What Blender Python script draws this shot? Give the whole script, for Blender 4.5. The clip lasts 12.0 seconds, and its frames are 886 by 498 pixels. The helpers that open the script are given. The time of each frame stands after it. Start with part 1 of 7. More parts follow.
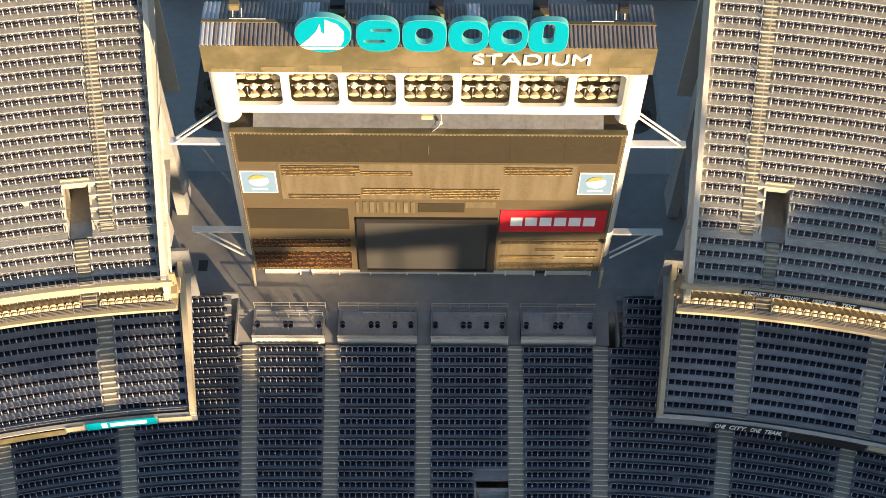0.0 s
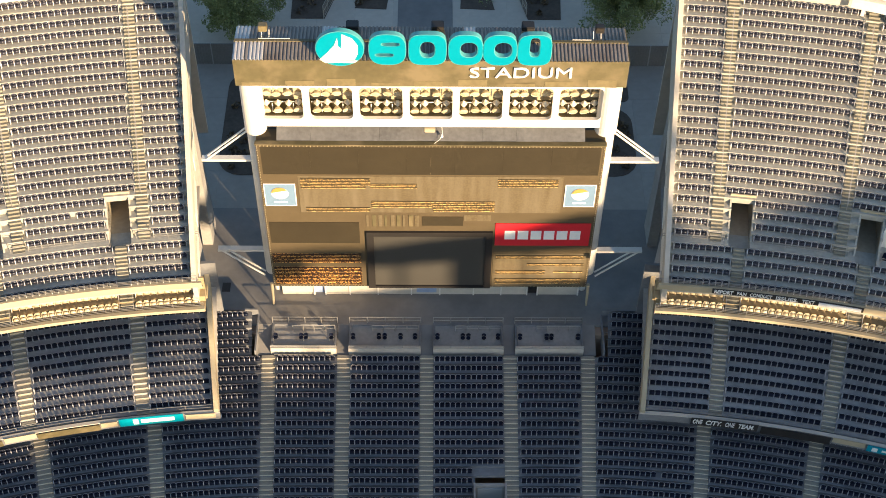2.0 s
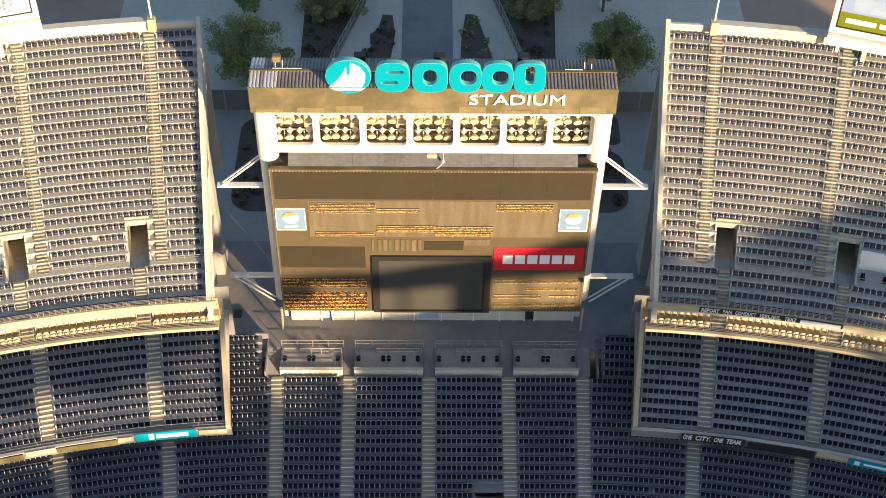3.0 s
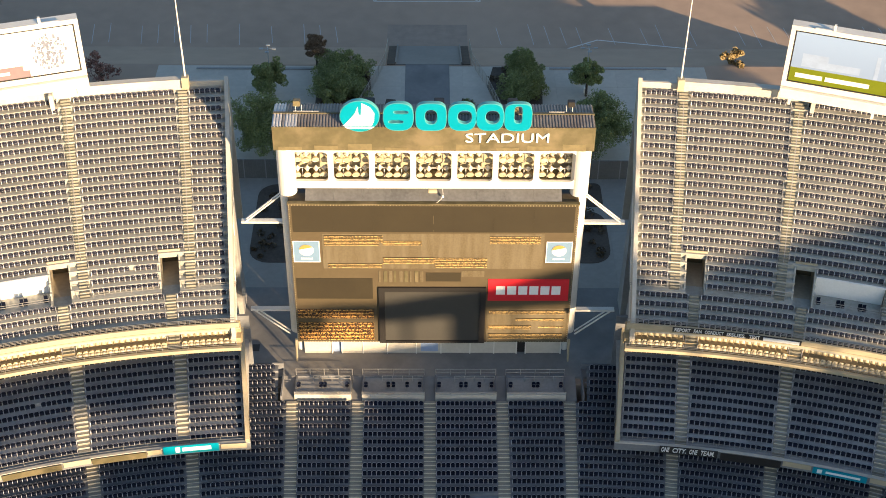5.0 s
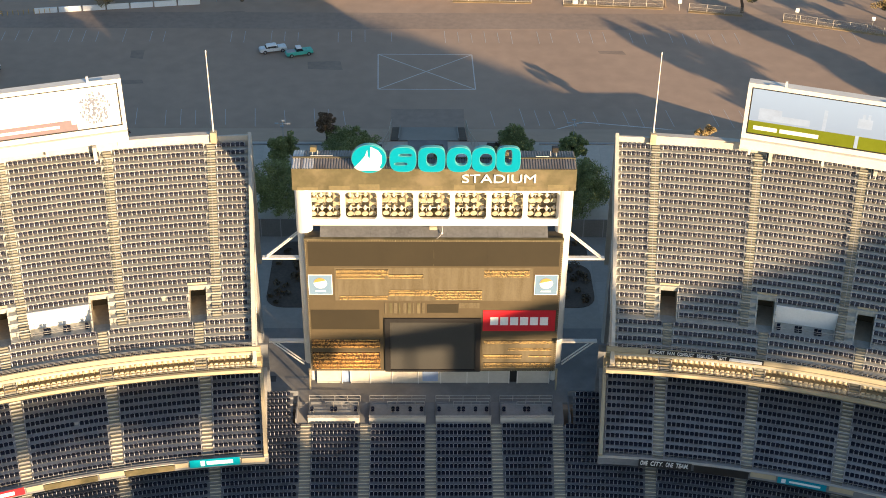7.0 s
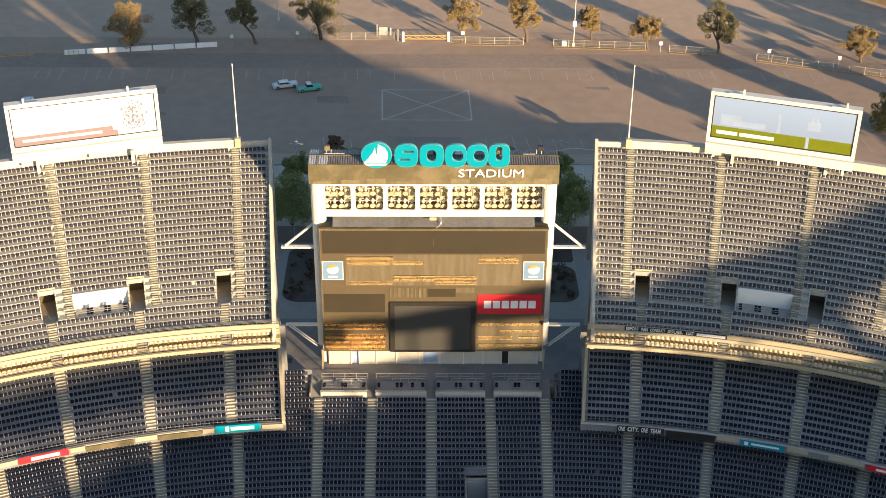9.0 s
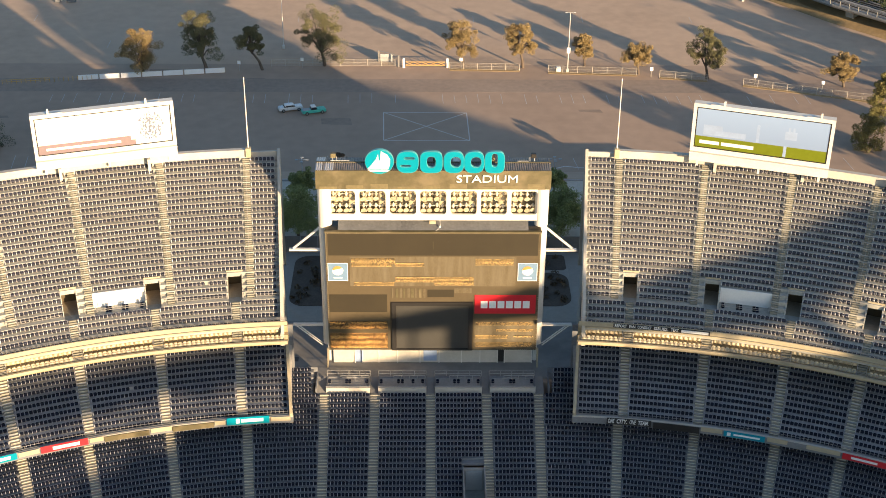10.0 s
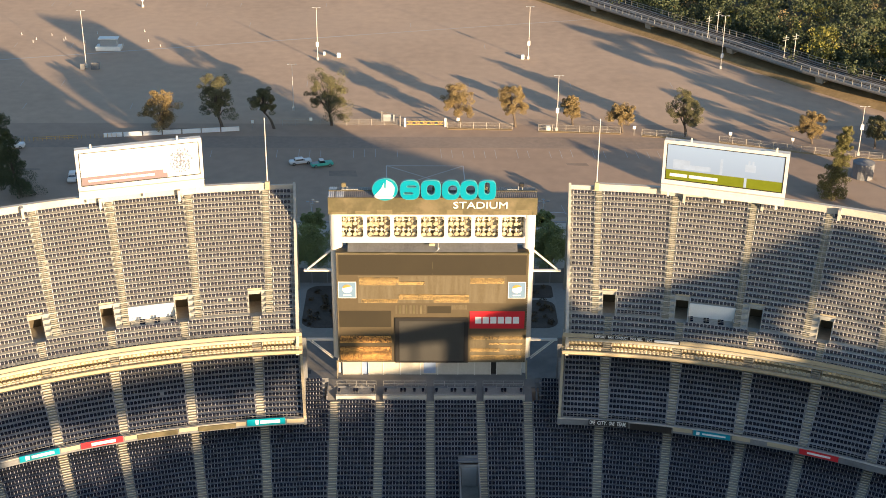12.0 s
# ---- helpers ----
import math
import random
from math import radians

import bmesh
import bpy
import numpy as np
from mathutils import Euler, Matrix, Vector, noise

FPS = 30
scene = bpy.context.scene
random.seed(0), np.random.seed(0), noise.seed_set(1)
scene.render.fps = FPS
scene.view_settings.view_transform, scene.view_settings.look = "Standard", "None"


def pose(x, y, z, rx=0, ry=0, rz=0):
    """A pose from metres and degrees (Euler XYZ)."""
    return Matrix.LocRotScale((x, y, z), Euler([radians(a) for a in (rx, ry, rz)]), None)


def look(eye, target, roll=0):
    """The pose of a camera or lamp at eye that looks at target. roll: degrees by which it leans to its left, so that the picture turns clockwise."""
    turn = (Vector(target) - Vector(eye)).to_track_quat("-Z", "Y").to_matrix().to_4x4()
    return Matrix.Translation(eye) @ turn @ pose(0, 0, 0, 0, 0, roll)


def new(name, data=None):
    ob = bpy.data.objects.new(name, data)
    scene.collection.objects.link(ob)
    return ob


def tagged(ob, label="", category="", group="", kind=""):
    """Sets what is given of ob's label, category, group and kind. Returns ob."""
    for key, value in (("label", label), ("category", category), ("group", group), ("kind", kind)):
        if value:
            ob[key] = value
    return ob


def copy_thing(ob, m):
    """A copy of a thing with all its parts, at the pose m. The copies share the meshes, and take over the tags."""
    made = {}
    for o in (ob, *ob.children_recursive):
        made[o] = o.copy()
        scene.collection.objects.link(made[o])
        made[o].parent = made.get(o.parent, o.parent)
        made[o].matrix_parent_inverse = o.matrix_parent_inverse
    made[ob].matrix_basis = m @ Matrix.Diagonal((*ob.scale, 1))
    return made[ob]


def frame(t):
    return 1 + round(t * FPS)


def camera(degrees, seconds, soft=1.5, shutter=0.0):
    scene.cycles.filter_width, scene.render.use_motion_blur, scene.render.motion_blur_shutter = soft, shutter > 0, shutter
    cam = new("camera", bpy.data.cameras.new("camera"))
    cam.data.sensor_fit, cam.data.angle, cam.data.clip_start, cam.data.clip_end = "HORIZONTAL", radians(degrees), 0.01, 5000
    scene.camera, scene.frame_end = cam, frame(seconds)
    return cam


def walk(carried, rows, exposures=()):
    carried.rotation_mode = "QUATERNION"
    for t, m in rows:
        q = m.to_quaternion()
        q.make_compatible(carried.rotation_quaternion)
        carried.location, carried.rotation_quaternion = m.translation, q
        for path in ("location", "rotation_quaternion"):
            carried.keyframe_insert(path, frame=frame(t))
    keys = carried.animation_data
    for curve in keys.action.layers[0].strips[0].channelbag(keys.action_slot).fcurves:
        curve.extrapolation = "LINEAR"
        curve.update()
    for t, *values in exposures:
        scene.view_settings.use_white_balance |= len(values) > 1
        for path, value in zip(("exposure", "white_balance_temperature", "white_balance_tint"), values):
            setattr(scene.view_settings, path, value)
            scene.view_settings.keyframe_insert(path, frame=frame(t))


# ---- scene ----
cam = camera(35.8, 12.0, soft=0.9)
PATH = [
    (0, (0.012, -63.394, 107.729), (0.034, -62.308, 106.049), 1.3),
    (0.5, (-0.044, -68.15, 108.199), (-0.022, -67.022, 106.547), 1.2),
    (1, (-0.05, -72.98, 108.579), (-0.03, -71.797, 106.967), 1.2),
    (1.5, (-0.196, -77.367, 109.21), (-0.174, -76.132, 107.637), 1.1),
    (2, (-0.103, -81.643, 109.855), (-0.083, -80.359, 108.322), 0.9),
    (2.5, (-0.2, -86.117, 110.447), (-0.18, -84.783, 108.957), 0.9),
    (3, (-0.244, -90.797, 110.87), (-0.225, -89.414, 109.425), 0.8),
    (4.8, (-0.614, -108.486, 111.893), (-0.59, -106.959, 110.602), 0.8),
    (5, (-0.626, -110.338, 111.901), (-0.603, -108.797, 110.626), 0.7),
    (5.5, (-0.597, -115.322, 112.05), (-0.575, -113.745, 110.82), 0.6),
    (6, (-0.641, -120.174, 112.544), (-0.618, -118.565, 111.356), 0.6),
    (6.5, (-0.841, -125.119, 113.076), (-0.816, -123.482, 111.927), 0.6),
    (7, (-0.916, -130.25, 113.545), (-0.891, -128.593, 112.424), 0.6),
    (9, (-0.998, -152.541, 115.287), (-0.973, -150.826, 114.259), 0.5),
    (9.5, (-1.045, -158.427, 115.778), (-1.019, -156.697, 114.775), 0.5),
    (10, (-1.084, -164.344, 116.033), (-1.058, -162.598, 115.058), 0.5),
    (10.5, (-1.079, -170.322, 116.467), (-1.054, -168.561, 115.52), 0.5),
    (11, (-1.181, -176.452, 116.976), (-1.155, -174.676, 116.056), 0.5),
    (11.5, (-1.204, -182.669, 117.3), (-1.177, -180.879, 116.41), 0.5),
    (12, (-1.332, -188.771, 117.637), (-1.304, -186.965, 116.777), 0.5),
]
walk(cam, [(t, look(eye, target, roll)) for t, eye, target, roll in PATH], [(0, 1.63, 6000, 10), (5, 1.59, 6000, 10), (7, 1.5, 6000, 10), (9.5, 1.44, 6000, 10), (12, 1.44, 6000, 10)])

# ---- daylight: low warm sun from behind the camera, open sky ----
SUN_AZ, SUN_EL = 36.0, 9.0
world = bpy.data.worlds.new("world")
scene.world = world
world.use_nodes = True
wn = world.node_tree
sky = wn.nodes.new("ShaderNodeTexSky")
sky.sky_type = 'NISHITA'
sky.sun_disc = False
sky.sun_elevation = radians(SUN_EL)
sky.sun_rotation = radians(180 - SUN_AZ)
sky.air_density = 1.0
sky.dust_density = 1.0
sky.ozone_density = 1.6
background = wn.nodes["Background"]
background.inputs[1].default_value = 0.088
wn.links.new(sky.outputs[0], background.inputs[0])
sun_lamp = bpy.data.lights.new("sun", 'SUN')
sun_lamp.energy = 5.0
sun_lamp.angle = radians(0.46)
sun_lamp.color = (1.0, 0.69, 0.375)
sun = new("sun", sun_lamp)
sun_dir = Vector((math.sin(radians(SUN_AZ)) * math.cos(radians(SUN_EL)), -math.cos(radians(SUN_AZ)) * math.cos(radians(SUN_EL)), math.sin(radians(SUN_EL))))
sun.matrix_world = look(sun_dir * 300, (0, 0, 0))


# ---- materials ----
def surface(name, color, rough=0.75, var=0.18, big=0.25, fine=9.0, bump=0.15, metal=0.0, island=0.0, rand=0.0, stain=None, stain_amount=0.5, stain_scale=0.12, spec=0.5, stretch=None):
    """Base colour varied at two scales, with fine relief; optional stains and per-piece variation."""
    m = bpy.data.materials.new(name)
    m.use_nodes = True
    nt = m.node_tree
    n, l = nt.nodes, nt.links
    b = n["Principled BSDF"]
    b.inputs["Metallic"].default_value = metal
    b.inputs["Specular IOR Level"].default_value = spec
    tc = n.new("ShaderNodeTexCoord")
    co = tc.outputs["Object"]
    if stretch:
        mp = n.new("ShaderNodeMapping")
        mp.inputs["Scale"].default_value = stretch
        l.new(co, mp.inputs["Vector"])
        co = mp.outputs["Vector"]
    n1, n2 = n.new("ShaderNodeTexNoise"), n.new("ShaderNodeTexNoise")
    n1.inputs["Scale"].default_value, n2.inputs["Scale"].default_value = big, fine
    n1.inputs["Detail"].default_value, n2.inputs["Detail"].default_value = 6, 4
    l.new(co, n1.inputs["Vector"])
    l.new(co, n2.inputs["Vector"])
    add = n.new("ShaderNodeMath")
    add.operation = 'ADD'
    l.new(n1.outputs["Fac"], add.inputs[0])
    l.new(n2.outputs["Fac"], add.inputs[1])
    mr = n.new("ShaderNodeMapRange")
    mr.inputs["From Min"].default_value, mr.inputs["From Max"].default_value = 0.6, 1.4
    mr.inputs["To Min"].default_value, mr.inputs["To Max"].default_value = 1 - var, 1 + var
    l.new(add.outputs[0], mr.inputs["Value"])
    value = mr.outputs[0]
    for amount, node, socket in ((island, "ShaderNodeNewGeometry", "Random Per Island"), (rand, "ShaderNodeObjectInfo", "Random")):
        if amount:
            g = n.new(node)
            r = n.new("ShaderNodeMapRange")
            r.inputs["To Min"].default_value, r.inputs["To Max"].default_value = 1 - amount, 1 + amount
            l.new(g.outputs[socket], r.inputs["Value"])
            mu = n.new("ShaderNodeMath")
            mu.operation = 'MULTIPLY'
            l.new(value, mu.inputs[0])
            l.new(r.outputs[0], mu.inputs[1])
            value = mu.outputs[0]
    mix = n.new("ShaderNodeMix")
    mix.data_type = 'RGBA'
    mix.blend_type = 'MULTIPLY'
    mix.inputs[0].default_value = 1.0
    mix.inputs[6].default_value = (*color, 1)
    l.new(value, mix.inputs[7])
    out = mix.outputs[2]
    if stain:
        n3 = n.new("ShaderNodeTexNoise")
        n3.inputs["Scale"].default_value, n3.inputs["Detail"].default_value = stain_scale, 7
        l.new(co, n3.inputs["Vector"])
        r3 = n.new("ShaderNodeMapRange")
        r3.inputs["From Min"].default_value, r3.inputs["From Max"].default_value = 0.48, 0.68
        r3.inputs["To Max"].default_value = stain_amount
        l.new(n3.outputs["Fac"], r3.inputs["Value"])
        mix3 = n.new("ShaderNodeMix")
        mix3.data_type = 'RGBA'
        l.new(r3.outputs[0], mix3.inputs[0])
        l.new(out, mix3.inputs[6])
        mix3.inputs[7].default_value = (*stain, 1)
        out = mix3.outputs[2]
    l.new(out, b.inputs["Base Color"])
    rr = n.new("ShaderNodeMapRange")
    rr.inputs["To Min"].default_value, rr.inputs["To Max"].default_value = max(0.05, rough - 0.12), min(1, rough + 0.12)
    l.new(n2.outputs["Fac"], rr.inputs["Value"])
    l.new(rr.outputs[0], b.inputs["Roughness"])
    if bump:
        bp = n.new("ShaderNodeBump")
        bp.inputs["Strength"].default_value, bp.inputs["Distance"].default_value = bump, 0.03
        l.new(n2.outputs["Fac"], bp.inputs["Height"])
        l.new(bp.outputs["Normal"], b.inputs["Normal"])
    return m


def matrix_surface(name, base, dot, share, scale=7.0, rough=0.6, streak=0.0):
    """A lamp matrix: small lamps scattered dark and amber over a brown grid."""
    m = bpy.data.materials.new(name)
    m.use_nodes = True
    n, l = m.node_tree.nodes, m.node_tree.links
    b = n["Principled BSDF"]
    b.inputs["Roughness"].default_value = rough
    tc = n.new("ShaderNodeTexCoord")
    vo = n.new("ShaderNodeTexVoronoi")
    vo.inputs["Scale"].default_value = scale
    l.new(tc.outputs["Object"], vo.inputs["Vector"])
    no = n.new("ShaderNodeTexNoise")
    no.inputs["Scale"].default_value, no.inputs["Detail"].default_value = 0.5, 5
    l.new(tc.outputs["Object"], no.inputs["Vector"])
    sep = n.new("ShaderNodeSeparateColor")
    l.new(vo.outputs["Color"], sep.inputs[0])
    ad = n.new("ShaderNodeMath")
    ad.operation = 'MULTIPLY_ADD'
    l.new(no.outputs["Fac"], ad.inputs[0])
    ad.inputs[1].default_value = 0.7
    l.new(sep.outputs[0], ad.inputs[2])
    r = n.new("ShaderNodeMapRange")
    r.inputs["From Min"].default_value, r.inputs["From Max"].default_value = 1.32 - share, 1.36 - share
    l.new(ad.outputs[0], r.inputs["Value"])
    mix = n.new("ShaderNodeMix")
    mix.data_type = 'RGBA'
    l.new(r.outputs[0], mix.inputs[0])
    mix.inputs[6].default_value, mix.inputs[7].default_value = (*base, 1), (*dot, 1)
    # rain streaks running down the panel, and faded panel bays
    mp = n.new("ShaderNodeMapping")
    mp.inputs["Scale"].default_value = (1.1, 1.0, 0.1)
    l.new(tc.outputs["Object"], mp.inputs["Vector"])
    st = n.new("ShaderNodeTexNoise")
    st.inputs["Scale"].default_value, st.inputs["Detail"].default_value = 1.3, 6
    l.new(mp.outputs["Vector"], st.inputs["Vector"])
    sr = n.new("ShaderNodeMapRange")
    sr.inputs["From Min"].default_value, sr.inputs["From Max"].default_value = 0.35, 0.68
    sr.inputs["To Min"].default_value, sr.inputs["To Max"].default_value = 0.0, streak
    l.new(st.outputs["Fac"], sr.inputs["Value"])
    worn = n.new("ShaderNodeMix")
    worn.data_type = 'RGBA'
    l.new(sr.outputs[0], worn.inputs[0])
    l.new(mix.outputs[2], worn.inputs[6])
    worn.inputs[7].default_value = (0.16, 0.135, 0.09, 1)
    l.new(worn.outputs[2], b.inputs["Base Color"])
    return m


M = {}
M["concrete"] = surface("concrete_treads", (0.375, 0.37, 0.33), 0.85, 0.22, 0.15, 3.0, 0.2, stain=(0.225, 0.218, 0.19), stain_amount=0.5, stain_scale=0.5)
# darker, bluer copy of concrete: the lower bowl's shade put into its colour
M["dimmed_concrete"] = surface("dimmed_concrete_treads", (0.182, 0.188, 0.2), 0.85, 0.22, 0.15, 3.0, 0.2, stain=(0.09, 0.095, 0.1), stain_amount=0.5, stain_scale=0.5)
M["step"] = surface("aisle_concrete", (0.25, 0.235, 0.195), 0.85, 0.2, 0.4, 5.0, 0.2, island=0.18)
M["cream"] = surface("cream_painted_concrete", (0.40, 0.345, 0.235), 0.75, 0.1, 0.12, 2.5, 0.12, stain=(0.29, 0.25, 0.17), stain_amount=0.35, stain_scale=0.35)
M["white"] = surface("white_painted_steel", (0.66, 0.64, 0.59), 0.5, 0.08, 0.15, 3.0, 0.06, stain=(0.5, 0.46, 0.4), stain_amount=0.3, stain_scale=0.4)
M["grey_wall"] = surface("raw_concrete_wall", (0.3, 0.295, 0.285), 0.85, 0.18, 0.15, 3.0, 0.2, stain=(0.19, 0.185, 0.18), stain_amount=0.5, stain_scale=0.25)
M["rail"] = surface("galvanised_rail", (0.38, 0.37, 0.35), 0.45, 0.1, 0.5, 8.0, 0.05, metal=0.5)
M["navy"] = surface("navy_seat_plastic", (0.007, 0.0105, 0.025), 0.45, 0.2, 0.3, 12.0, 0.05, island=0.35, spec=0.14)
# lighter, glossier navy for the upper decks: sunlight put into the colour
M["navy_sunlit"] = surface("sunlit_navy_plastic", (0.03, 0.031, 0.047), 0.3, 0.2, 0.3, 12.0, 0.05, island=0.35, spec=0.5)
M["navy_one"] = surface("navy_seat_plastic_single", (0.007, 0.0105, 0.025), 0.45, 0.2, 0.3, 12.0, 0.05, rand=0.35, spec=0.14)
# whitened arms paint in the sun's glints on the upper seats
M["arm_sunlit"] = surface("sunlit_seat_arm", (0.74, 0.71, 0.72), 0.32, 0.12, 1.0, 10.0, 0.05)
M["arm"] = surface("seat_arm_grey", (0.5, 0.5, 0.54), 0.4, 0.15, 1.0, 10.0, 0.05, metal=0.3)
M["club_tan"] = surface("tan_club_floor_paint", (0.36, 0.285, 0.165), 0.75, 0.15, 0.3, 3.0, 0.1, stain=(0.1, 0.075, 0.04), stain_amount=0.5, stain_scale=0.5)
M["loge_concrete"] = surface("loge_concrete_treads", (0.335, 0.335, 0.337), 0.85, 0.22, 0.15, 3.0, 0.2, stain=(0.15, 0.15, 0.155), stain_amount=0.5, stain_scale=0.5)
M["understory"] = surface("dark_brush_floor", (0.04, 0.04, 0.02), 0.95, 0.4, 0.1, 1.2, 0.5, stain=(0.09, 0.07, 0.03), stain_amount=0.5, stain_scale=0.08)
M["rim_white"] = surface("off_white_rim_paint", (0.5, 0.47, 0.41), 0.7, 0.12, 0.12, 2.5, 0.12, stain=(0.38, 0.34, 0.27), stain_amount=0.4, stain_scale=0.3)
M["patch"] = surface("asphalt_repair", (0.27, 0.205, 0.155), 0.9, 0.2, 0.1, 1.0, 0.2)
M["paint_bright"] = surface("white_lane_paint", (0.6, 0.58, 0.54), 0.8, 0.2, 0.4, 3.0, 0.05)
M["leaf_brown"] = surface("rusty_brown_shrubs", (0.1, 0.07, 0.035), 0.65, 0.3, 0.4, 3.0, 0.1, island=0.45)
M["caption_grey"] = surface("faded_caption_print", (0.36, 0.39, 0.48), 0.5, 0.1, 0.4, 2.0, 0.02)
M["fascia_pale"] = surface("pale_metal_patch", (0.15, 0.125, 0.066), 0.55, 0.25, 0.6, 3.0, 0.1)
M["cream_seat"] = surface("cream_seat_plastic", (0.58, 0.49, 0.32), 0.5, 0.15, 0.3, 12.0, 0.05, island=0.2)
M["fascia"] = surface("tan_metal_fascia", (0.092, 0.079, 0.039), 0.6, 0.25, 0.35, 2.0, 0.12, stain=(0.2, 0.16, 0.095), stain_amount=0.6, stain_scale=0.45)
M["brown"] = surface("brown_board_metal", (0.083, 0.064, 0.035), 0.55, 0.14, 0.2, 3.0, 0.06, stain=(0.075, 0.055, 0.033), stain_amount=0.4, stain_scale=0.3)
M["dark_brown"] = surface("dark_brown_louvre", (0.027, 0.0208, 0.0098), 0.6, 0.2, 0.3, 4.0, 0.08)
M["pale_matrix"] = matrix_surface("worn_lamp_matrix", (0.09, 0.07, 0.038), (0.108, 0.085, 0.046), 0.45, 9.0, streak=0.6)
M["lit_matrix"] = matrix_surface("amber_lamp_matrix", (0.085, 0.064, 0.034), (0.5, 0.34, 0.13), 0.5, 13.0)
M["dark_matrix"] = matrix_surface("dark_amber_lamp_matrix", (0.022, 0.015, 0.011), (0.9, 0.5, 0.14), 0.47, 13.0)
M["tan_hood"] = surface("tan_lamp_hood", (0.1, 0.08, 0.044), 0.6, 0.2, 0.6, 3.0, 0.1)
M["rust_hood"] = surface("rusty_lamp_hood", (0.05, 0.025, 0.016), 0.7, 0.3, 0.6, 4.0, 0.1)
M["bulb"] = surface("dull_border_bulb", (0.33, 0.29, 0.19), 0.4, 0.15, 0.5, 6.0, 0.02, island=0.3)
M["screen"] = surface("video_screen", (0.056, 0.054, 0.049), 0.4, 0.1, 0.3, 6.0, 0.03)
M["black"] = surface("black_bezel", (0.02, 0.018, 0.017), 0.5, 0.15, 0.5, 6.0, 0.05)
M["red"] = surface("red_sign_face", (0.55, 0.02, 0.03), 0.45, 0.08, 0.3, 4.0, 0.02)
M["pale_blue"] = surface("pale_blue_sign_face", (0.15, 0.24, 0.36), 0.45, 0.08, 0.5, 4.0, 0.02)
M["orange"] = surface("orange_sign_face", (0.42, 0.26, 0.07), 0.45, 0.08, 0.5, 4.0, 0.02)
M["sign_white"] = surface("white_sign_face", (0.82, 0.81, 0.78), 0.45, 0.06, 0.3, 4.0, 0.02)
M["teal"] = surface("teal_sign_face", (0.004, 0.24, 0.34), 0.35, 0.06, 0.3, 4.0, 0.02)
M["teal_side"] = surface("pale_sign_edge", (0.1, 0.36, 0.38), 0.45, 0.08, 0.3, 4.0, 0.02)
M["roof"] = surface("rusty_grey_roof_sheet", (0.23, 0.21, 0.195), 0.5, 0.25, 0.4, 3.0, 0.1, metal=0.2, stain=(0.11, 0.085, 0.07), stain_amount=0.6, stain_scale=0.4)
M["roof_pale"] = surface("pale_new_roof_sheet", (0.55, 0.54, 0.53), 0.45, 0.15, 0.4, 3.0, 0.08, metal=0.3)
M["grey_sheet"] = surface("weathered_grey_sheet", (0.11, 0.113, 0.12), 0.6, 0.38, 0.3, 3.0, 0.1, stain=(0.1, 0.097, 0.095), stain_amount=0.5)
M["lamp"] = surface("floodlamp_housing", (0.52, 0.45, 0.3), 0.45, 0.15, 0.5, 6.0, 0.05, metal=0.1, rand=0.25)
M["lamp_pale"] = surface("pale_lamp_housing", (0.66, 0.6, 0.48), 0.45, 0.15, 0.5, 6.0, 0.05, rand=0.2)
M["lens"] = surface("dusty_lamp_lens", (0.5, 0.43, 0.3), 0.3, 0.2, 0.5, 6.0, 0.03, rand=0.25)
M["fence_wire"] = surface("pale_fence_wire", (0.46, 0.42, 0.36), 0.6, 0.12, 0.5, 6.0, 0.03)
M["screen_fence"] = surface("slatted_screen_fence", (0.2, 0.205, 0.205), 0.75, 0.2, 0.3, 4.0, 0.1)
M["pier"] = surface("pale_pier_concrete", (0.42, 0.39, 0.34), 0.85, 0.15, 0.3, 3.0, 0.15)
# paler copy of asphalt, sunlight of the far car park put into the colour
M["far_asphalt"] = surface("paler_far_asphalt", (0.46, 0.335, 0.236), 0.9, 0.16, 0.03, 0.35, 0.06, stain=(0.49, 0.37, 0.27), stain_amount=0.6, stain_scale=0.018)
M["asphalt"] = surface("worn_asphalt", (0.365, 0.265, 0.192), 0.9, 0.16, 0.03, 0.35, 0.06, stain=(0.41, 0.315, 0.235), stain_amount=0.6, stain_scale=0.018)
M["road"] = surface("dark_asphalt_lane", (0.3, 0.23, 0.178), 0.9, 0.2, 0.05, 0.8, 0.25)
M["paint"] = surface("faded_lane_paint", (0.46, 0.45, 0.43), 0.8, 0.25, 0.4, 3.0, 0.05)
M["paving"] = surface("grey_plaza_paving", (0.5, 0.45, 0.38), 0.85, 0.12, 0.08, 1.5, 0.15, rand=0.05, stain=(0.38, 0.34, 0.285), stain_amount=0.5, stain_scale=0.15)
M["near_paving"] = surface("darker_near_paving", (0.31, 0.285, 0.25), 0.85, 0.14, 0.08, 1.5, 0.15, rand=0.06, stain=(0.23, 0.21, 0.185), stain_amount=0.5, stain_scale=0.15)
M["concourse"] = surface("concourse_slab_dark", (0.205, 0.198, 0.19), 0.85, 0.15, 0.1, 1.5, 0.15, stain=(0.1, 0.1, 0.102), stain_amount=0.6, stain_scale=0.2)
M["ramp"] = surface("grey_ramp_concrete", (0.22, 0.205, 0.185), 0.85, 0.15, 0.2, 2.0, 0.15)
M["soil"] = surface("planter_soil", (0.085, 0.066, 0.05), 0.95, 0.4, 0.4, 3.0, 0.5)
M["dirt"] = surface("dry_bank_earth", (0.33, 0.23, 0.11), 0.95, 0.3, 0.08, 1.0, 0.4, stain=(0.16, 0.12, 0.06), stain_amount=0.6, stain_scale=0.1)
M["leaf_dark"] = surface("dark_green_foliage", (0.22, 0.255, 0.09), 0.6, 0.3, 0.4, 3.0, 0.1, island=0.28)
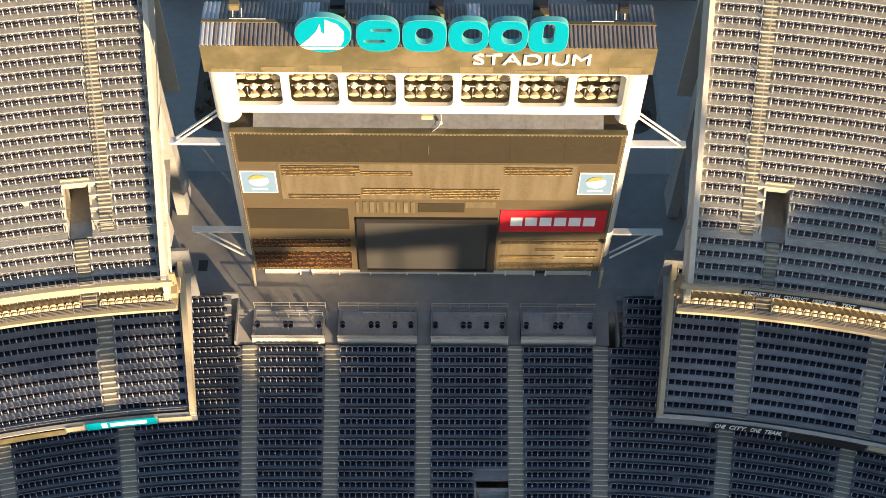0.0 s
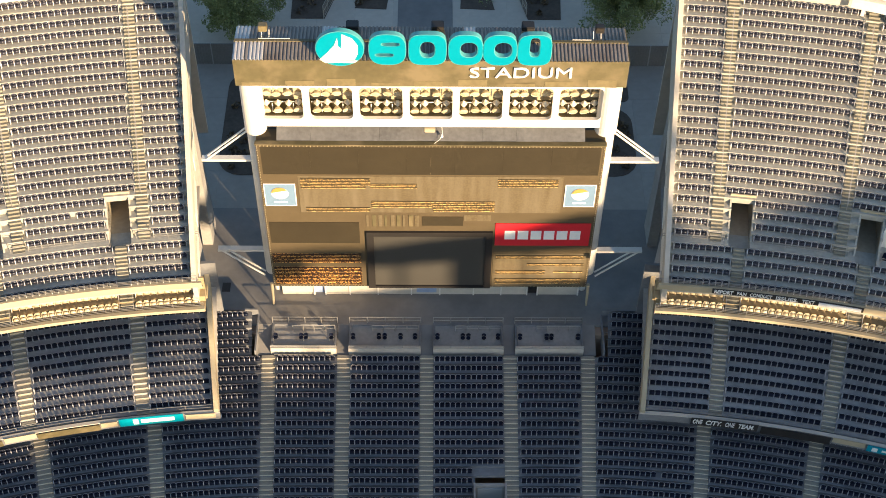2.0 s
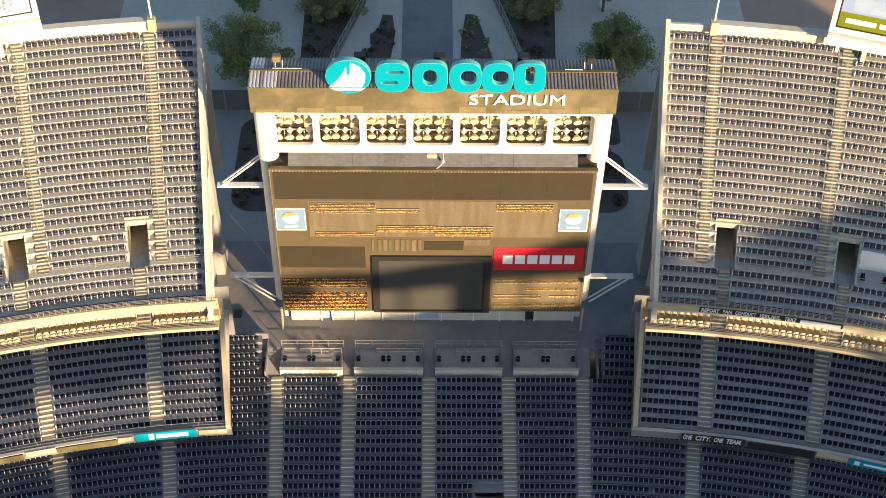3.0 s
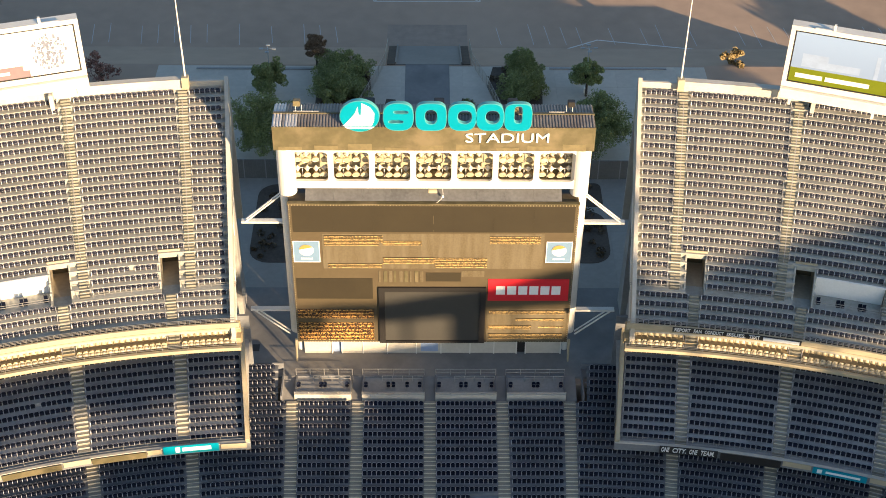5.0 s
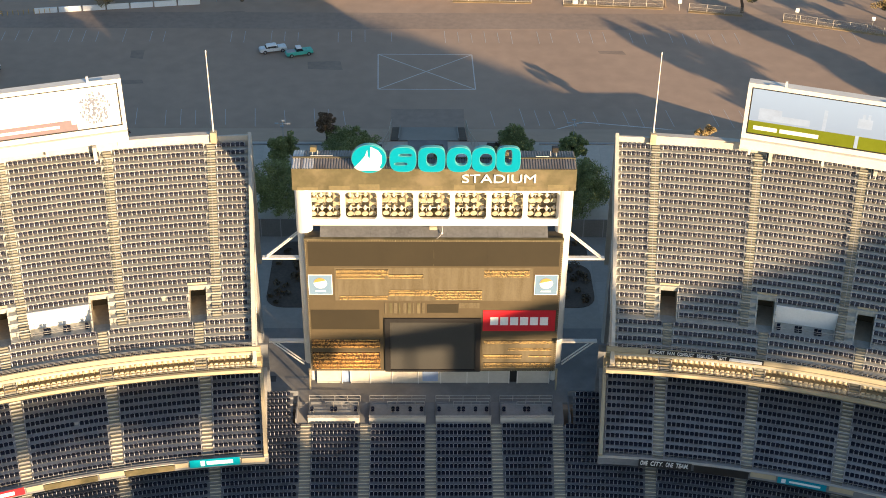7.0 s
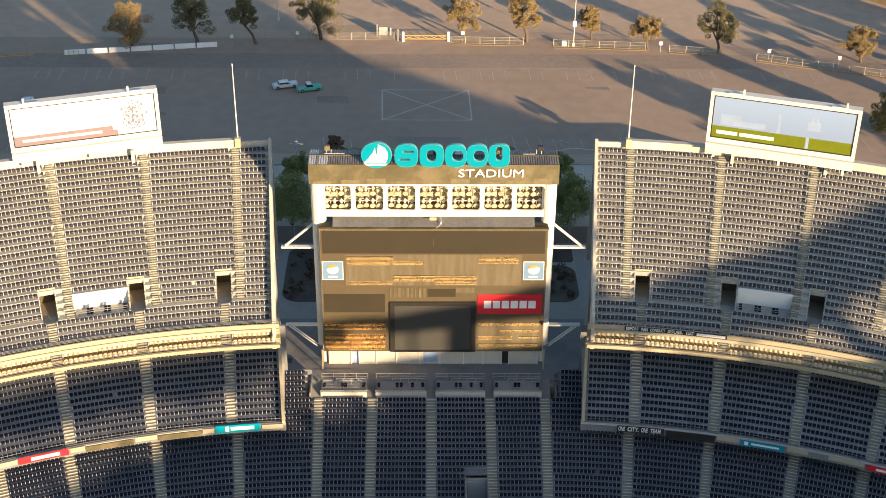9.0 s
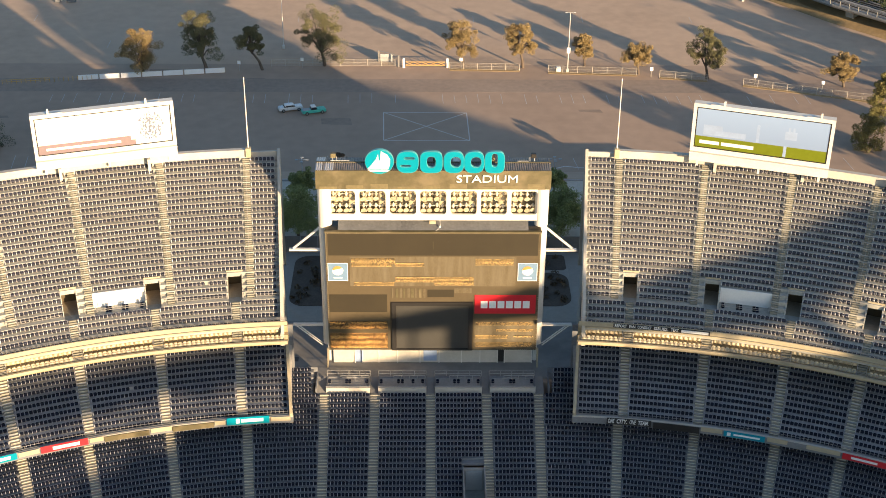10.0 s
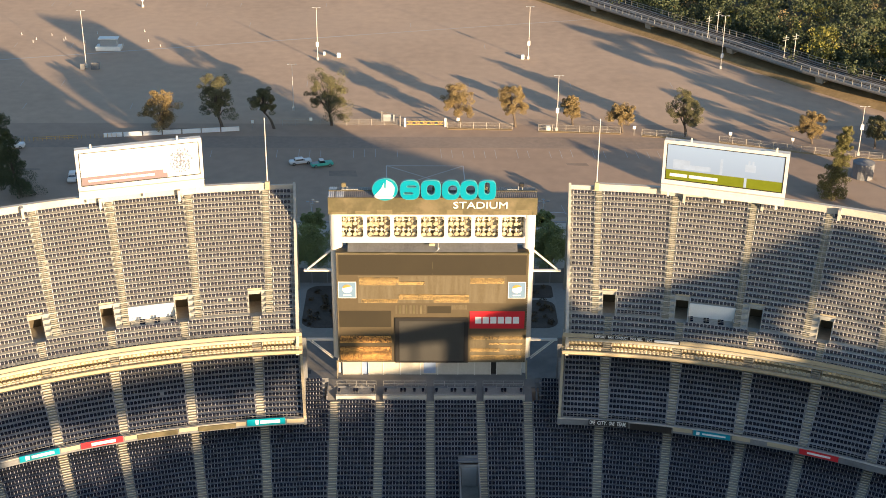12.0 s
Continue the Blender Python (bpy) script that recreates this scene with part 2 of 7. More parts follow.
M["leaf_olive"] = surface("olive_foliage", (0.13, 0.122, 0.055), 0.65, 0.3, 0.4, 3.0, 0.1, island=0.28)
M["leaf_gold"] = surface("yellowing_foliage", (0.25, 0.185, 0.08), 0.65, 0.3, 0.4, 3.0, 0.1, island=0.28)
M["leaf_red"] = surface("dull_red_foliage", (0.22, 0.11, 0.085), 0.65, 0.3, 0.4, 3.0, 0.1, island=0.45)
M["leaf_bare"] = surface("thin_brown_foliage", (0.2, 0.14, 0.085), 0.65, 0.3, 0.4, 3.0, 0.1, island=0.4)
M["leaf_lime"] = surface("bright_green_foliage", (0.2, 0.19, 0.03), 0.6, 0.3, 0.4, 3.0, 0.1, island=0.2)
M["leaf_conifer"] = surface("conifer_foliage", (0.17, 0.155, 0.05), 0.65, 0.3, 0.4, 3.0, 0.1, island=0.28)
# darker leaf copy: shade of the woods and left conifers put into the colour
M["leaf_shaded"] = surface("shaded_green_foliage", (0.06, 0.075, 0.028), 0.65, 0.45, 0.12, 2.0, 0.1, island=0.22)
M["bark"] = surface("tree_bark", (0.11, 0.085, 0.065), 0.9, 0.3, 1.0, 8.0, 0.4)
M["billboard_sky"] = surface("billboard_sky_print", (0.2, 0.28, 0.38), 0.45, 0.14, 0.25, 1.5, 0.02)
nt = M["billboard_sky"].node_tree
tcn, sepn, ramp = nt.nodes.new("ShaderNodeTexCoord"), nt.nodes.new("ShaderNodeSeparateXYZ"), nt.nodes.new("ShaderNodeMapRange")
nt.links.new(tcn.outputs["Object"], sepn.inputs[0])
nt.links.new(sepn.outputs[2], ramp.inputs["Value"])
ramp.inputs["From Min"].default_value, ramp.inputs["From Max"].default_value = 37.2, 41.5
pale = nt.nodes.new("ShaderNodeMix")
pale.data_type = 'RGBA'
nt.links.new(ramp.outputs[0], pale.inputs[0])
pale.inputs[6].default_value, pale.inputs[7].default_value = (0.21, 0.29, 0.46, 1), (0.25, 0.35, 0.55, 1)
nt.links.new(pale.outputs[2], nt.nodes["Principled BSDF"].inputs["Base Color"])
M["billboard_green"] = surface("billboard_green_print", (0.13, 0.16, 0.004), 0.45, 0.1, 0.4, 2.0, 0.02)
M["billboard_white"] = surface("billboard_white_print", (0.80, 0.79, 0.76), 0.45, 0.05, 0.3, 2.0, 0.02)
M["billboard_orange"] = surface("billboard_orange_print", (0.19, 0.145, 0.16), 0.45, 0.1, 0.4, 2.0, 0.02)
M["print_grey"] = surface("pale_grey_print", (0.27, 0.35, 0.52), 0.5, 0.1, 0.4, 2.0, 0.02)
M["print_dark"] = surface("grey_pattern_print", (0.15, 0.165, 0.22), 0.5, 0.3, 1.0, 4.0, 0.02)
M["bridge"] = surface("viaduct_concrete", (0.17, 0.155, 0.135), 0.85, 0.2, 0.1, 1.5, 0.2)
M["ballast"] = surface("track_bed", (0.045, 0.04, 0.037), 0.95, 0.3, 0.3, 3.0, 0.4, spec=0.1)
M["glass"] = surface("car_glass", (0.02, 0.025, 0.03), 0.1, 0.05, 1.0, 5.0, 0.0, spec=0.8)
M["car_green"] = surface("mint_car_paint", (0.1, 0.5, 0.4), 0.3, 0.05, 1.0, 5.0, 0.0)
M["car_silver"] = surface("silver_car_paint", (0.68, 0.69, 0.68), 0.3, 0.05, 1.0, 5.0, 0.0, metal=0.1)
M["car_white"] = surface("white_car_paint", (0.75, 0.75, 0.74), 0.3, 0.05, 1.0, 5.0, 0.0)
M["rubber"] = surface("tyre_rubber", (0.02, 0.02, 0.02), 0.8, 0.1, 1.0, 5.0, 0.05)
M["grass"] = surface("field_grass", (0.05, 0.085, 0.025), 0.9, 0.2, 0.1, 3.0, 0.2)
M["yellow"] = surface("yellow_gate_paint", (0.6, 0.36, 0.08), 0.5, 0.15, 0.5, 5.0, 0.05)
M["tank"] = surface("grey_tank_metal", (0.33, 0.35, 0.36), 0.5, 0.1, 0.3, 3.0, 0.05)


# ---- building helpers ----
class Buf:
    """Collects faces for one mesh."""

    def __init__(self):
        self.v, self.f, self.m = [], [], []

    def face(self, pts, mat=0):
        i = len(self.v)
        self.v.extend(tuple(p) for p in pts)
        self.f.append(tuple(range(i, i + len(pts))))
        self.m.append(mat)

    def hexa(self, low, high, mat=0):
        """A closed block between two quads, both counter-clockwise seen from above."""
        i = len(self.v)
        self.v.extend(tuple(p) for p in (*low, *high))
        self.f.extend([(i + 3, i + 2, i + 1, i), (i + 4, i + 5, i + 6, i + 7)] + [(i + k, i + (k + 1) % 4, i + 4 + (k + 1) % 4, i + 4 + k) for k in range(4)])
        self.m.extend([mat] * 6)

    def box(self, x0, x1, y0, y1, z0, z1, mat=0):
        q = ((x0, y0), (x1, y0), (x1, y1), (x0, y1))
        self.hexa([(*p, z0) for p in q], [(*p, z1) for p in q], mat)

    def tube(self, p, q, r0, r1=None, seg=8, mat=0, caps=True):
        r1 = r0 if r1 is None else r1
        p, q = Vector(p), Vector(q)
        d = (q - p).normalized()
        a = d.orthogonal().normalized()
        b = d.cross(a)
        i = len(self.v)
        for c, r in ((p, r0), (q, r1)):
            for k in range(seg):
                t = 2 * math.pi * k / seg
                self.v.append(tuple(c + a * (r * math.cos(t)) + b * (r * math.sin(t))))
        for k in range(seg):
            self.f.append((i + k, i + (k + 1) % seg, i + seg + (k + 1) % seg, i + seg + k))
            self.m.append(mat)
        if caps:
            self.f.extend([tuple(range(i + seg - 1, i - 1, -1)), tuple(range(i + seg, i + 2 * seg))])
            self.m.extend([mat, mat])

    def mesh(self, name, *mats):
        me = bpy.data.meshes.new(name)
        me.from_pydata(self.v, [], self.f)
        for mt in mats:
            me.materials.append(mt)
        if len(mats) > 1:
            me.polygons.foreach_set("material_index", self.m)
        me.update()
        return me


def put(name, buf, mats, parent=None, label="", smooth=False):
    """Links a Buf as one mesh object, under a thing where one is given."""
    mats = mats if isinstance(mats, (list, tuple)) else (mats,)
    me = buf.mesh(name, *mats)
    if smooth:
        me.polygons.foreach_set("use_smooth", [True] * len(me.polygons))
    ob = new(name, me)
    if parent:
        ob.parent = parent
        ob.matrix_parent_inverse = parent.matrix_basis.inverted()
    if label:
        tagged(ob, label)
    return ob


def part(name, bm, material, parent, label=""):
    me = bpy.data.meshes.new(name)
    bm.to_mesh(me)
    bm.free()
    me.materials.append(material)
    ob = new(name, me)
    ob.parent = parent
    ob.matrix_parent_inverse = parent.matrix_basis.inverted()
    return tagged(ob, label) if label else ob


def thing(name, label, category, x=0, y=0, z=0, group="", kind=""):
    ob = new(name)
    ob.empty_display_size = 0.5
    ob.matrix_basis = pose(x, y, z)
    return tagged(ob, label, category, group, kind)


def boxes(name, rows, mats, parent=None, label=""):
    """Blocks as one mesh; under a thing each block is a part of its own."""
    if parent and len(rows) > 1:
        return [boxes(name, [r], mats, parent, label) for r in rows][0]
    b = Buf()
    for r in rows:
        b.box(*r)
    return put(name, b, mats, parent, label)


def bevelled(name, x0, x1, y0, y1, z0, z1, r, mat, parent, label=""):
    bm = bmesh.new()
    bmesh.ops.create_cube(bm, size=1, matrix=Matrix.LocRotScale(((x0 + x1) / 2, (y0 + y1) / 2, (z0 + z1) / 2), None, (x1 - x0, y1 - y0, z1 - z0)))
    bmesh.ops.bevel(bm, geom=bm.edges[:], offset=r, segments=2, affect='EDGES')
    return part(name, bm, mat, parent, label)


def writing(text, height, mat, m, parent, width=None, depth=0.03, shear=0.0, name="lettering", label="", bold=0.0):
    """Words in the built-in font as a mesh, baseline start at m, fitted to a width."""
    cu = bpy.data.curves.new(name, 'FONT')
    cu.body, cu.size, cu.extrude, cu.shear, cu.resolution_u, cu.offset = text, 1.0, 0.5, shear, 3, bold
    ob = bpy.data.objects.new("tmp", cu)
    scene.collection.objects.link(ob)
    bpy.context.view_layer.update()
    me = bpy.data.meshes.new_from_object(ob.evaluated_get(bpy.context.evaluated_depsgraph_get()))
    bpy.data.objects.remove(ob)
    co = np.empty(len(me.vertices) * 3)
    me.vertices.foreach_get("co", co)
    co = co.reshape(-1, 3)
    lo, hi = co.min(0), co.max(0)
    k = height / (hi[1] - lo[1])
    kx = width / (hi[0] - lo[0]) if width else k
    co = (co - (lo[0], lo[1], 0)) * (kx, k, depth)
    me.vertices.foreach_set("co", co.ravel())
    me.update()
    me.materials.clear()
    me.materials.append(mat)
    me.name = name
    ob = new(name, me)
    ob.matrix_basis = m
    if parent:
        ob.parent = parent
        ob.matrix_parent_inverse = parent.matrix_basis.inverted()
    return tagged(ob, label) if label else ob


# ---- plan of the stands: a straight run 24 m long between two arcs round (+-12, -122) ----
CX, CY = 12.0, -122.0


def plan(q, r):
    """Place of station q (metres across the straight run, then degrees round the arc) at radius r, with its outward and along directions."""
    s = 1 if q >= 0 else -1
    a = radians(max(0.0, abs(q) - CX)) * s
    x0 = q if abs(q) <= CX else s * CX
    return Vector((x0 + r * math.sin(a), CY + r * math.cos(a), 0)), Vector((math.sin(a), math.cos(a), 0)), Vector((math.cos(a), -math.sin(a), 0))


def at(q, r, z):
    p = plan(q, r)[0]
    p.z = z
    return p


def stations(q0, q1, step=1.3):
    """Stations from q0 to q1; across the straight run only its ends matter."""
    cuts = [q0, q1] + [c for c in (-CX, CX) if q0 < c < q1]
    k = CX
    while k < 80:
        cuts += [c for c in (k, -k) if q0 + 0.1 < c < q1 - 0.1]
        k += step
    return sorted(set(cuts))


def arc_block(b, q0, q1, r0, r1, z0, z1, mat=0):
    st = stations(q0, q1)
    for u, v in zip(st, st[1:]):
        b.hexa([at(u, r0, z0), at(v, r0, z0), at(v, r1, z0), at(u, r1, z0)], [at(u, r0, z1), at(v, r0, z1), at(v, r1, z1), at(u, r1, z1)], mat)


def arc_quad(b, q0, q1, r0, z0, r1, z1, mat=0):
    st = stations(q0, q1)
    for u, v in zip(st, st[1:]):
        b.face([at(u, r0, z0), at(v, r0, z0), at(v, r1, z1), at(u, r1, z1)], mat)


def arc_rail(b, q0, q1, r, z, height, bars=2, post=2.0, thick=0.03, mat=0):
    st = stations(q0, q1)
    for u, v in zip(st, st[1:]):
        p, w = at(u, r, z), at(v, r, z)
        for k in range(bars):
            h = Vector((0, 0, height * (k + 1) / bars))
            b.tube(p + h, w + h, thick, seg=4, mat=mat, caps=False)
        n = max(1, int((w - p).length / post))
        for k in range(n):
            c = p.lerp(w, k / n)
            b.tube(c, c + Vector((0, 0, height)), thick, seg=4, mat=mat, caps=False)


def length_of(q0, q1, r):
    straight = max(0, min(q1, CX) - max(q0, -CX))
    arcs = (q1 - q0) - straight
    return straight + radians(arcs) * r


def along(q, metres, r):
    """The station that lies so many metres further along."""
    while metres > 1e-6:
        if q < -CX - 1e-9:
            room = radians(-CX - q) * r
            if metres < room:
                return q + math.degrees(metres / r)
            q, metres = -CX, metres - room
        elif q < CX - 1e-9:
            if metres < CX - q:
                return q + metres
            metres, q = metres - (CX - q), CX
        else:
            return q + math.degrees(metres / r)
    return q


# one folding seat: back, tipped-up pan and one arm, centred on its own width, facing -v
def seat_template(width):
    b = Buf()
    w = width * 0.45
    # barrel-shaped back in three staves with low shoulders
    staves = ((-w, 0.06, 0.40), (-w * 0.6, 0.12, 0.52), (w * 0.6, 0.12, 0.52), (w, 0.06, 0.40))
    for (x0, y0, z0), (x1, y1, z1) in zip(staves, staves[1:]):
        b.hexa([(x0, y0 - 0.01, 0.16), (x1, y1 - 0.01, 0.16), (x1, y1 + 0.04, 0.16), (x0, y0 + 0.04, 0.16)], [(x0, y0 + 0.04, z0), (x1, y1 + 0.04, z1), (x1, y1 + 0.08, z1), (x0, y0 + 0.08, z0)], 0)
    # pan, tipped up
    b.hexa([(-w * 0.9, -0.1, 0.16), (w * 0.9, -0.1, 0.16), (w * 0.9, 0.0, 0.16), (-w * 0.9, 0.0, 0.16)], [(-w * 0.7, -0.05, 0.41), (w * 0.7, -0.05, 0.41), (w * 0.7, 0.05, 0.42), (-w * 0.7, 0.05, 0.42)], 0)
    # pale rim arched over the back
    for (x0, y0, z0), (x1, y1, z1) in zip(staves, staves[1:]):
        f0, f1, k0, k1 = y0 + 0.05, y1 + 0.05, y0 + 0.085, y1 + 0.085
        b.face([(x0, f0, z0 + 0.03), (x1, f1, z1 + 0.03), (x1, k1, z1 + 0.03), (x0, k0, z0 + 0.03)], 1)
        b.face([(x0, f0, z0 - 0.005), (x1, f1, z1 - 0.005), (x1, f1, z1 + 0.03), (x0, f0, z0 + 0.03)], 0)
        b.face([(x1, k1, z1 - 0.03), (x0, k0, z0 - 0.03), (x0, k0, z0 + 0.03), (x1, k1, z1 + 0.03)], 0)
    # one pale standard
    b.hexa([(-w - 0.05, -0.13, 0.05), (-w, -0.13, 0.05), (-w, -0.07, 0.05), (-w - 0.05, -0.07, 0.05)], [(-w - 0.05, -0.06, 0.44), (-w, -0.06, 0.44), (-w, 0.12, 0.45), (-w - 0.05, 0.12, 0.45)], 1)
    return b


def seat_mass(name, places, width, mats, label, group="", tall=1.0, template=None):
    """All seats of one kind as one joined object; places are (q, r, z)."""
    t = template or seat_template(width)
    tv = np.array(t.v) * (1, 1, tall)
    tf = np.array(t.f)
    n, nv = len(places), len(tv)
    base, out, tan = np.empty((n, 3)), np.empty((n, 3)), np.empty((n, 3))
    for i, (q, r, z) in enumerate(places):
        p, o, a = plan(q, r)
        base[i], out[i], tan[i] = (p.x, p.y, z), o, a
    v = base[:, None, :] + tv[None, :, :1] * tan[:, None, :] + tv[None, :, 1:2] * out[:, None, :] + tv[None, :, 2:3] * np.array((0, 0, 1.0))
    f = (tf[None] + (np.arange(n) * nv)[:, None, None]).reshape(-1)
    me = bpy.data.meshes.new(name)
    nf = n * len(tf)
    me.vertices.add(n * nv)
    me.vertices.foreach_set("co", v.ravel())
    me.loops.add(nf * 4)
    me.loops.foreach_set("vertex_index", f.astype(np.int32))
    me.polygons.add(nf)
    me.polygons.foreach_set("loop_start", np.arange(0, nf * 4, 4, dtype=np.int32))
    for mt in mats:
        me.materials.append(mt)
    me.polygons.foreach_set("material_index", np.tile(np.array(t.m, dtype=np.int32), n))
    me.update(calc_edges=True)
    me.validate()
    return tagged(new(name, me), label, "seating", group, "stuff")


# ---- ground: one sheet, the car park at 0, the plaza above it, the bowl below ----
def ground_height(x, y):
    if abs(x) < 135 and -290.2 < y < -4.9:
        return -7.0
    if -95 < x < 56.5 and y < 60.5:
        return 5.30
    if -95 < x < 56.5 and y < 74:
        return 5.30 * (74 - y) / 13.5
    return 0.0


gx = sorted([-3000, -1500, -700, -300, -135.5, -135, -110, -95.5, -95, 56, 57, 95, 95.5, 110, 135, 135.5, 300, 700, 1500, 3000] + list(range(-80, 81, 10)))
gy = sorted([-3000, -1500, -700, -290.5, -290, -200, -100, -5.0, -4.6, 20, 40, 60.4, 60.6, 64, 68, 74, 90, 120, 160, 200, 260, 400, 700, 1500, 3000])
b = Buf()
for x in gx:
    for y in gy:
        b.v.append((x, y, ground_height(x, y)))
ny = len(gy)
for i in range(len(gx) - 1):
    for j in range(ny - 1):
        b.f.append((i * ny + j, (i + 1) * ny + j, (i + 1) * ny + j + 1, i * ny + j + 1))
        b.m.append(0)
tagged(put("ground", b, M["asphalt"]), "worn grey-brown asphalt of the wide car park", "ground", kind="structure")
tagged(boxes("field", [(-60, 60, -230, -50, -6.99, -6.9)], M["grass"]), "mown green playing field inside the bowl", "field", kind="structure")

AISLES = [7.2, 12.45, 17.7, 22.6, 27.7, 32.8]
UPPER_AISLES = [6.2, 11.35, 16.5, 21.4, 26.6, 31.7]
END_A = 38.0


def upper_stop(r):
    """Angle at which the upper rows stop, a little further round at the front."""
    return 28.2 - (r - 115) * 0.14



def end_angle(r):
    return 3.7 + (r - 108.4) * 0.0156


def upper_end(r):
    """Angle at which the upper rows run into the middle of the sloping end wall."""
    a = end_angle(r)
    for _ in range(3):
        y = CY + r * math.cos(radians(a))
        a = math.degrees(math.asin((20.26 + (y + 8.3) * 1.8 / 22.05 - CX) / r))
    return a


def span(s, a0, a1):
    return (CX + a0, CX + a1) if s > 0 else (-CX - a1, -CX - a0)


end_places = []


def fill_seats(places, s_q0, s_q1, r, z, width, skip=0.0):
    total = length_of(s_q0, s_q1, r)
    n = int((total + 0.03) / width)
    q = along(s_q0, (total - n * width) / 2 + width / 2, r)
    for _ in range(n):
        if random.random() >= skip:
            places.append((q, r, z))
        q = along(q, width, r)
    if width > 0.5 and n > 2:
        edge = (total - n * width) / 2 - 0.04
        end_places.extend([(along(s_q0, max(0.0, edge), r), r, z), (along(s_q0, total - max(0.0, edge), r), r, z)])


STEP_MESH = {}


# separate step colours for the sunlit decks, toned down against the strong sun
M["nosing_sunlit"] = surface("sunlit_step_nosing", (0.29, 0.275, 0.215), 0.8, 0.2, 0.6, 6.0, 0.1, rand=0.12)
M["step_sunlit"] = surface("sunlit_aisle_concrete", (0.225, 0.215, 0.175), 0.85, 0.2, 0.4, 5.0, 0.2, rand=0.12)


def step_mesh(depth, rise, width):
    """The aisle steps of one row, with pale nosings, shared by all rows of one deck."""
    key = (round(depth, 3), rise, width)
    if key not in STEP_MESH:
        b = Buf()
        w = width / 2
        count = 3 if rise > 0.5 else 2
        for k in range(count):
            y, z = depth * k / count, rise * k / count
            b.box(-w, w, y, depth, -0.02, z + 0.02, 0)
            b.box(-w, w, y - 0.012, y + 0.06, z - 0.005, z + 0.028, 1)
        STEP_MESH[key] = b.mesh("step", *((M["step_sunlit"], M["nosing_sunlit"]) if rise > 0.5 else (M["step"], M["nosing"])))
    return STEP_MESH[key]


def steps(stair, q, r0, r1, z, rise, width):
    """One row's steps; stair keeps one flight for each aisle."""
    key = round(q, 2)
    if key not in stair:
        f = new("aisle_stairs")
        f.matrix_basis = Matrix.Translation(at(q, r0, z))
        stair[key] = tagged(f, stair["label"], "stairs", "aisle stairs", "structure")
    p, o, a = plan(q, r0)
    ob = new("step", step_mesh(r1 - r0, rise, width))
    ob.parent = stair[key]
    ob.matrix_parent_inverse = stair[key].matrix_basis.inverted()
    ob.matrix_basis = Matrix.Translation((p.x, p.y, z)) @ Matrix.Rotation(-math.atan2(o.x, o.y), 4, 'Z')


M["tunnel_tan"] = surface("tan_tunnel_concrete", (0.34, 0.29, 0.21), 0.9, 0.2, 0.2, 3.0, 0.15)
M["nosing"] = surface("pale_step_nosing", (0.58, 0.53, 0.4), 0.8, 0.2, 0.6, 6.0, 0.1, island=0.25)

# ---- upper decks ----
U_D, U_RISE, U_R1, U_Z1, U_ROWS = 0.79, 0.59, 114.95, 16.85, 26


def u_row(k):
    r = U_R1 + U_D * (k - 1) + (0.35 if k >= 5 else 0)
    return r - 0.55 - (0.35 if k == 5 else 0), r + 0.24, U_Z1 + U_RISE * (k - 1), r


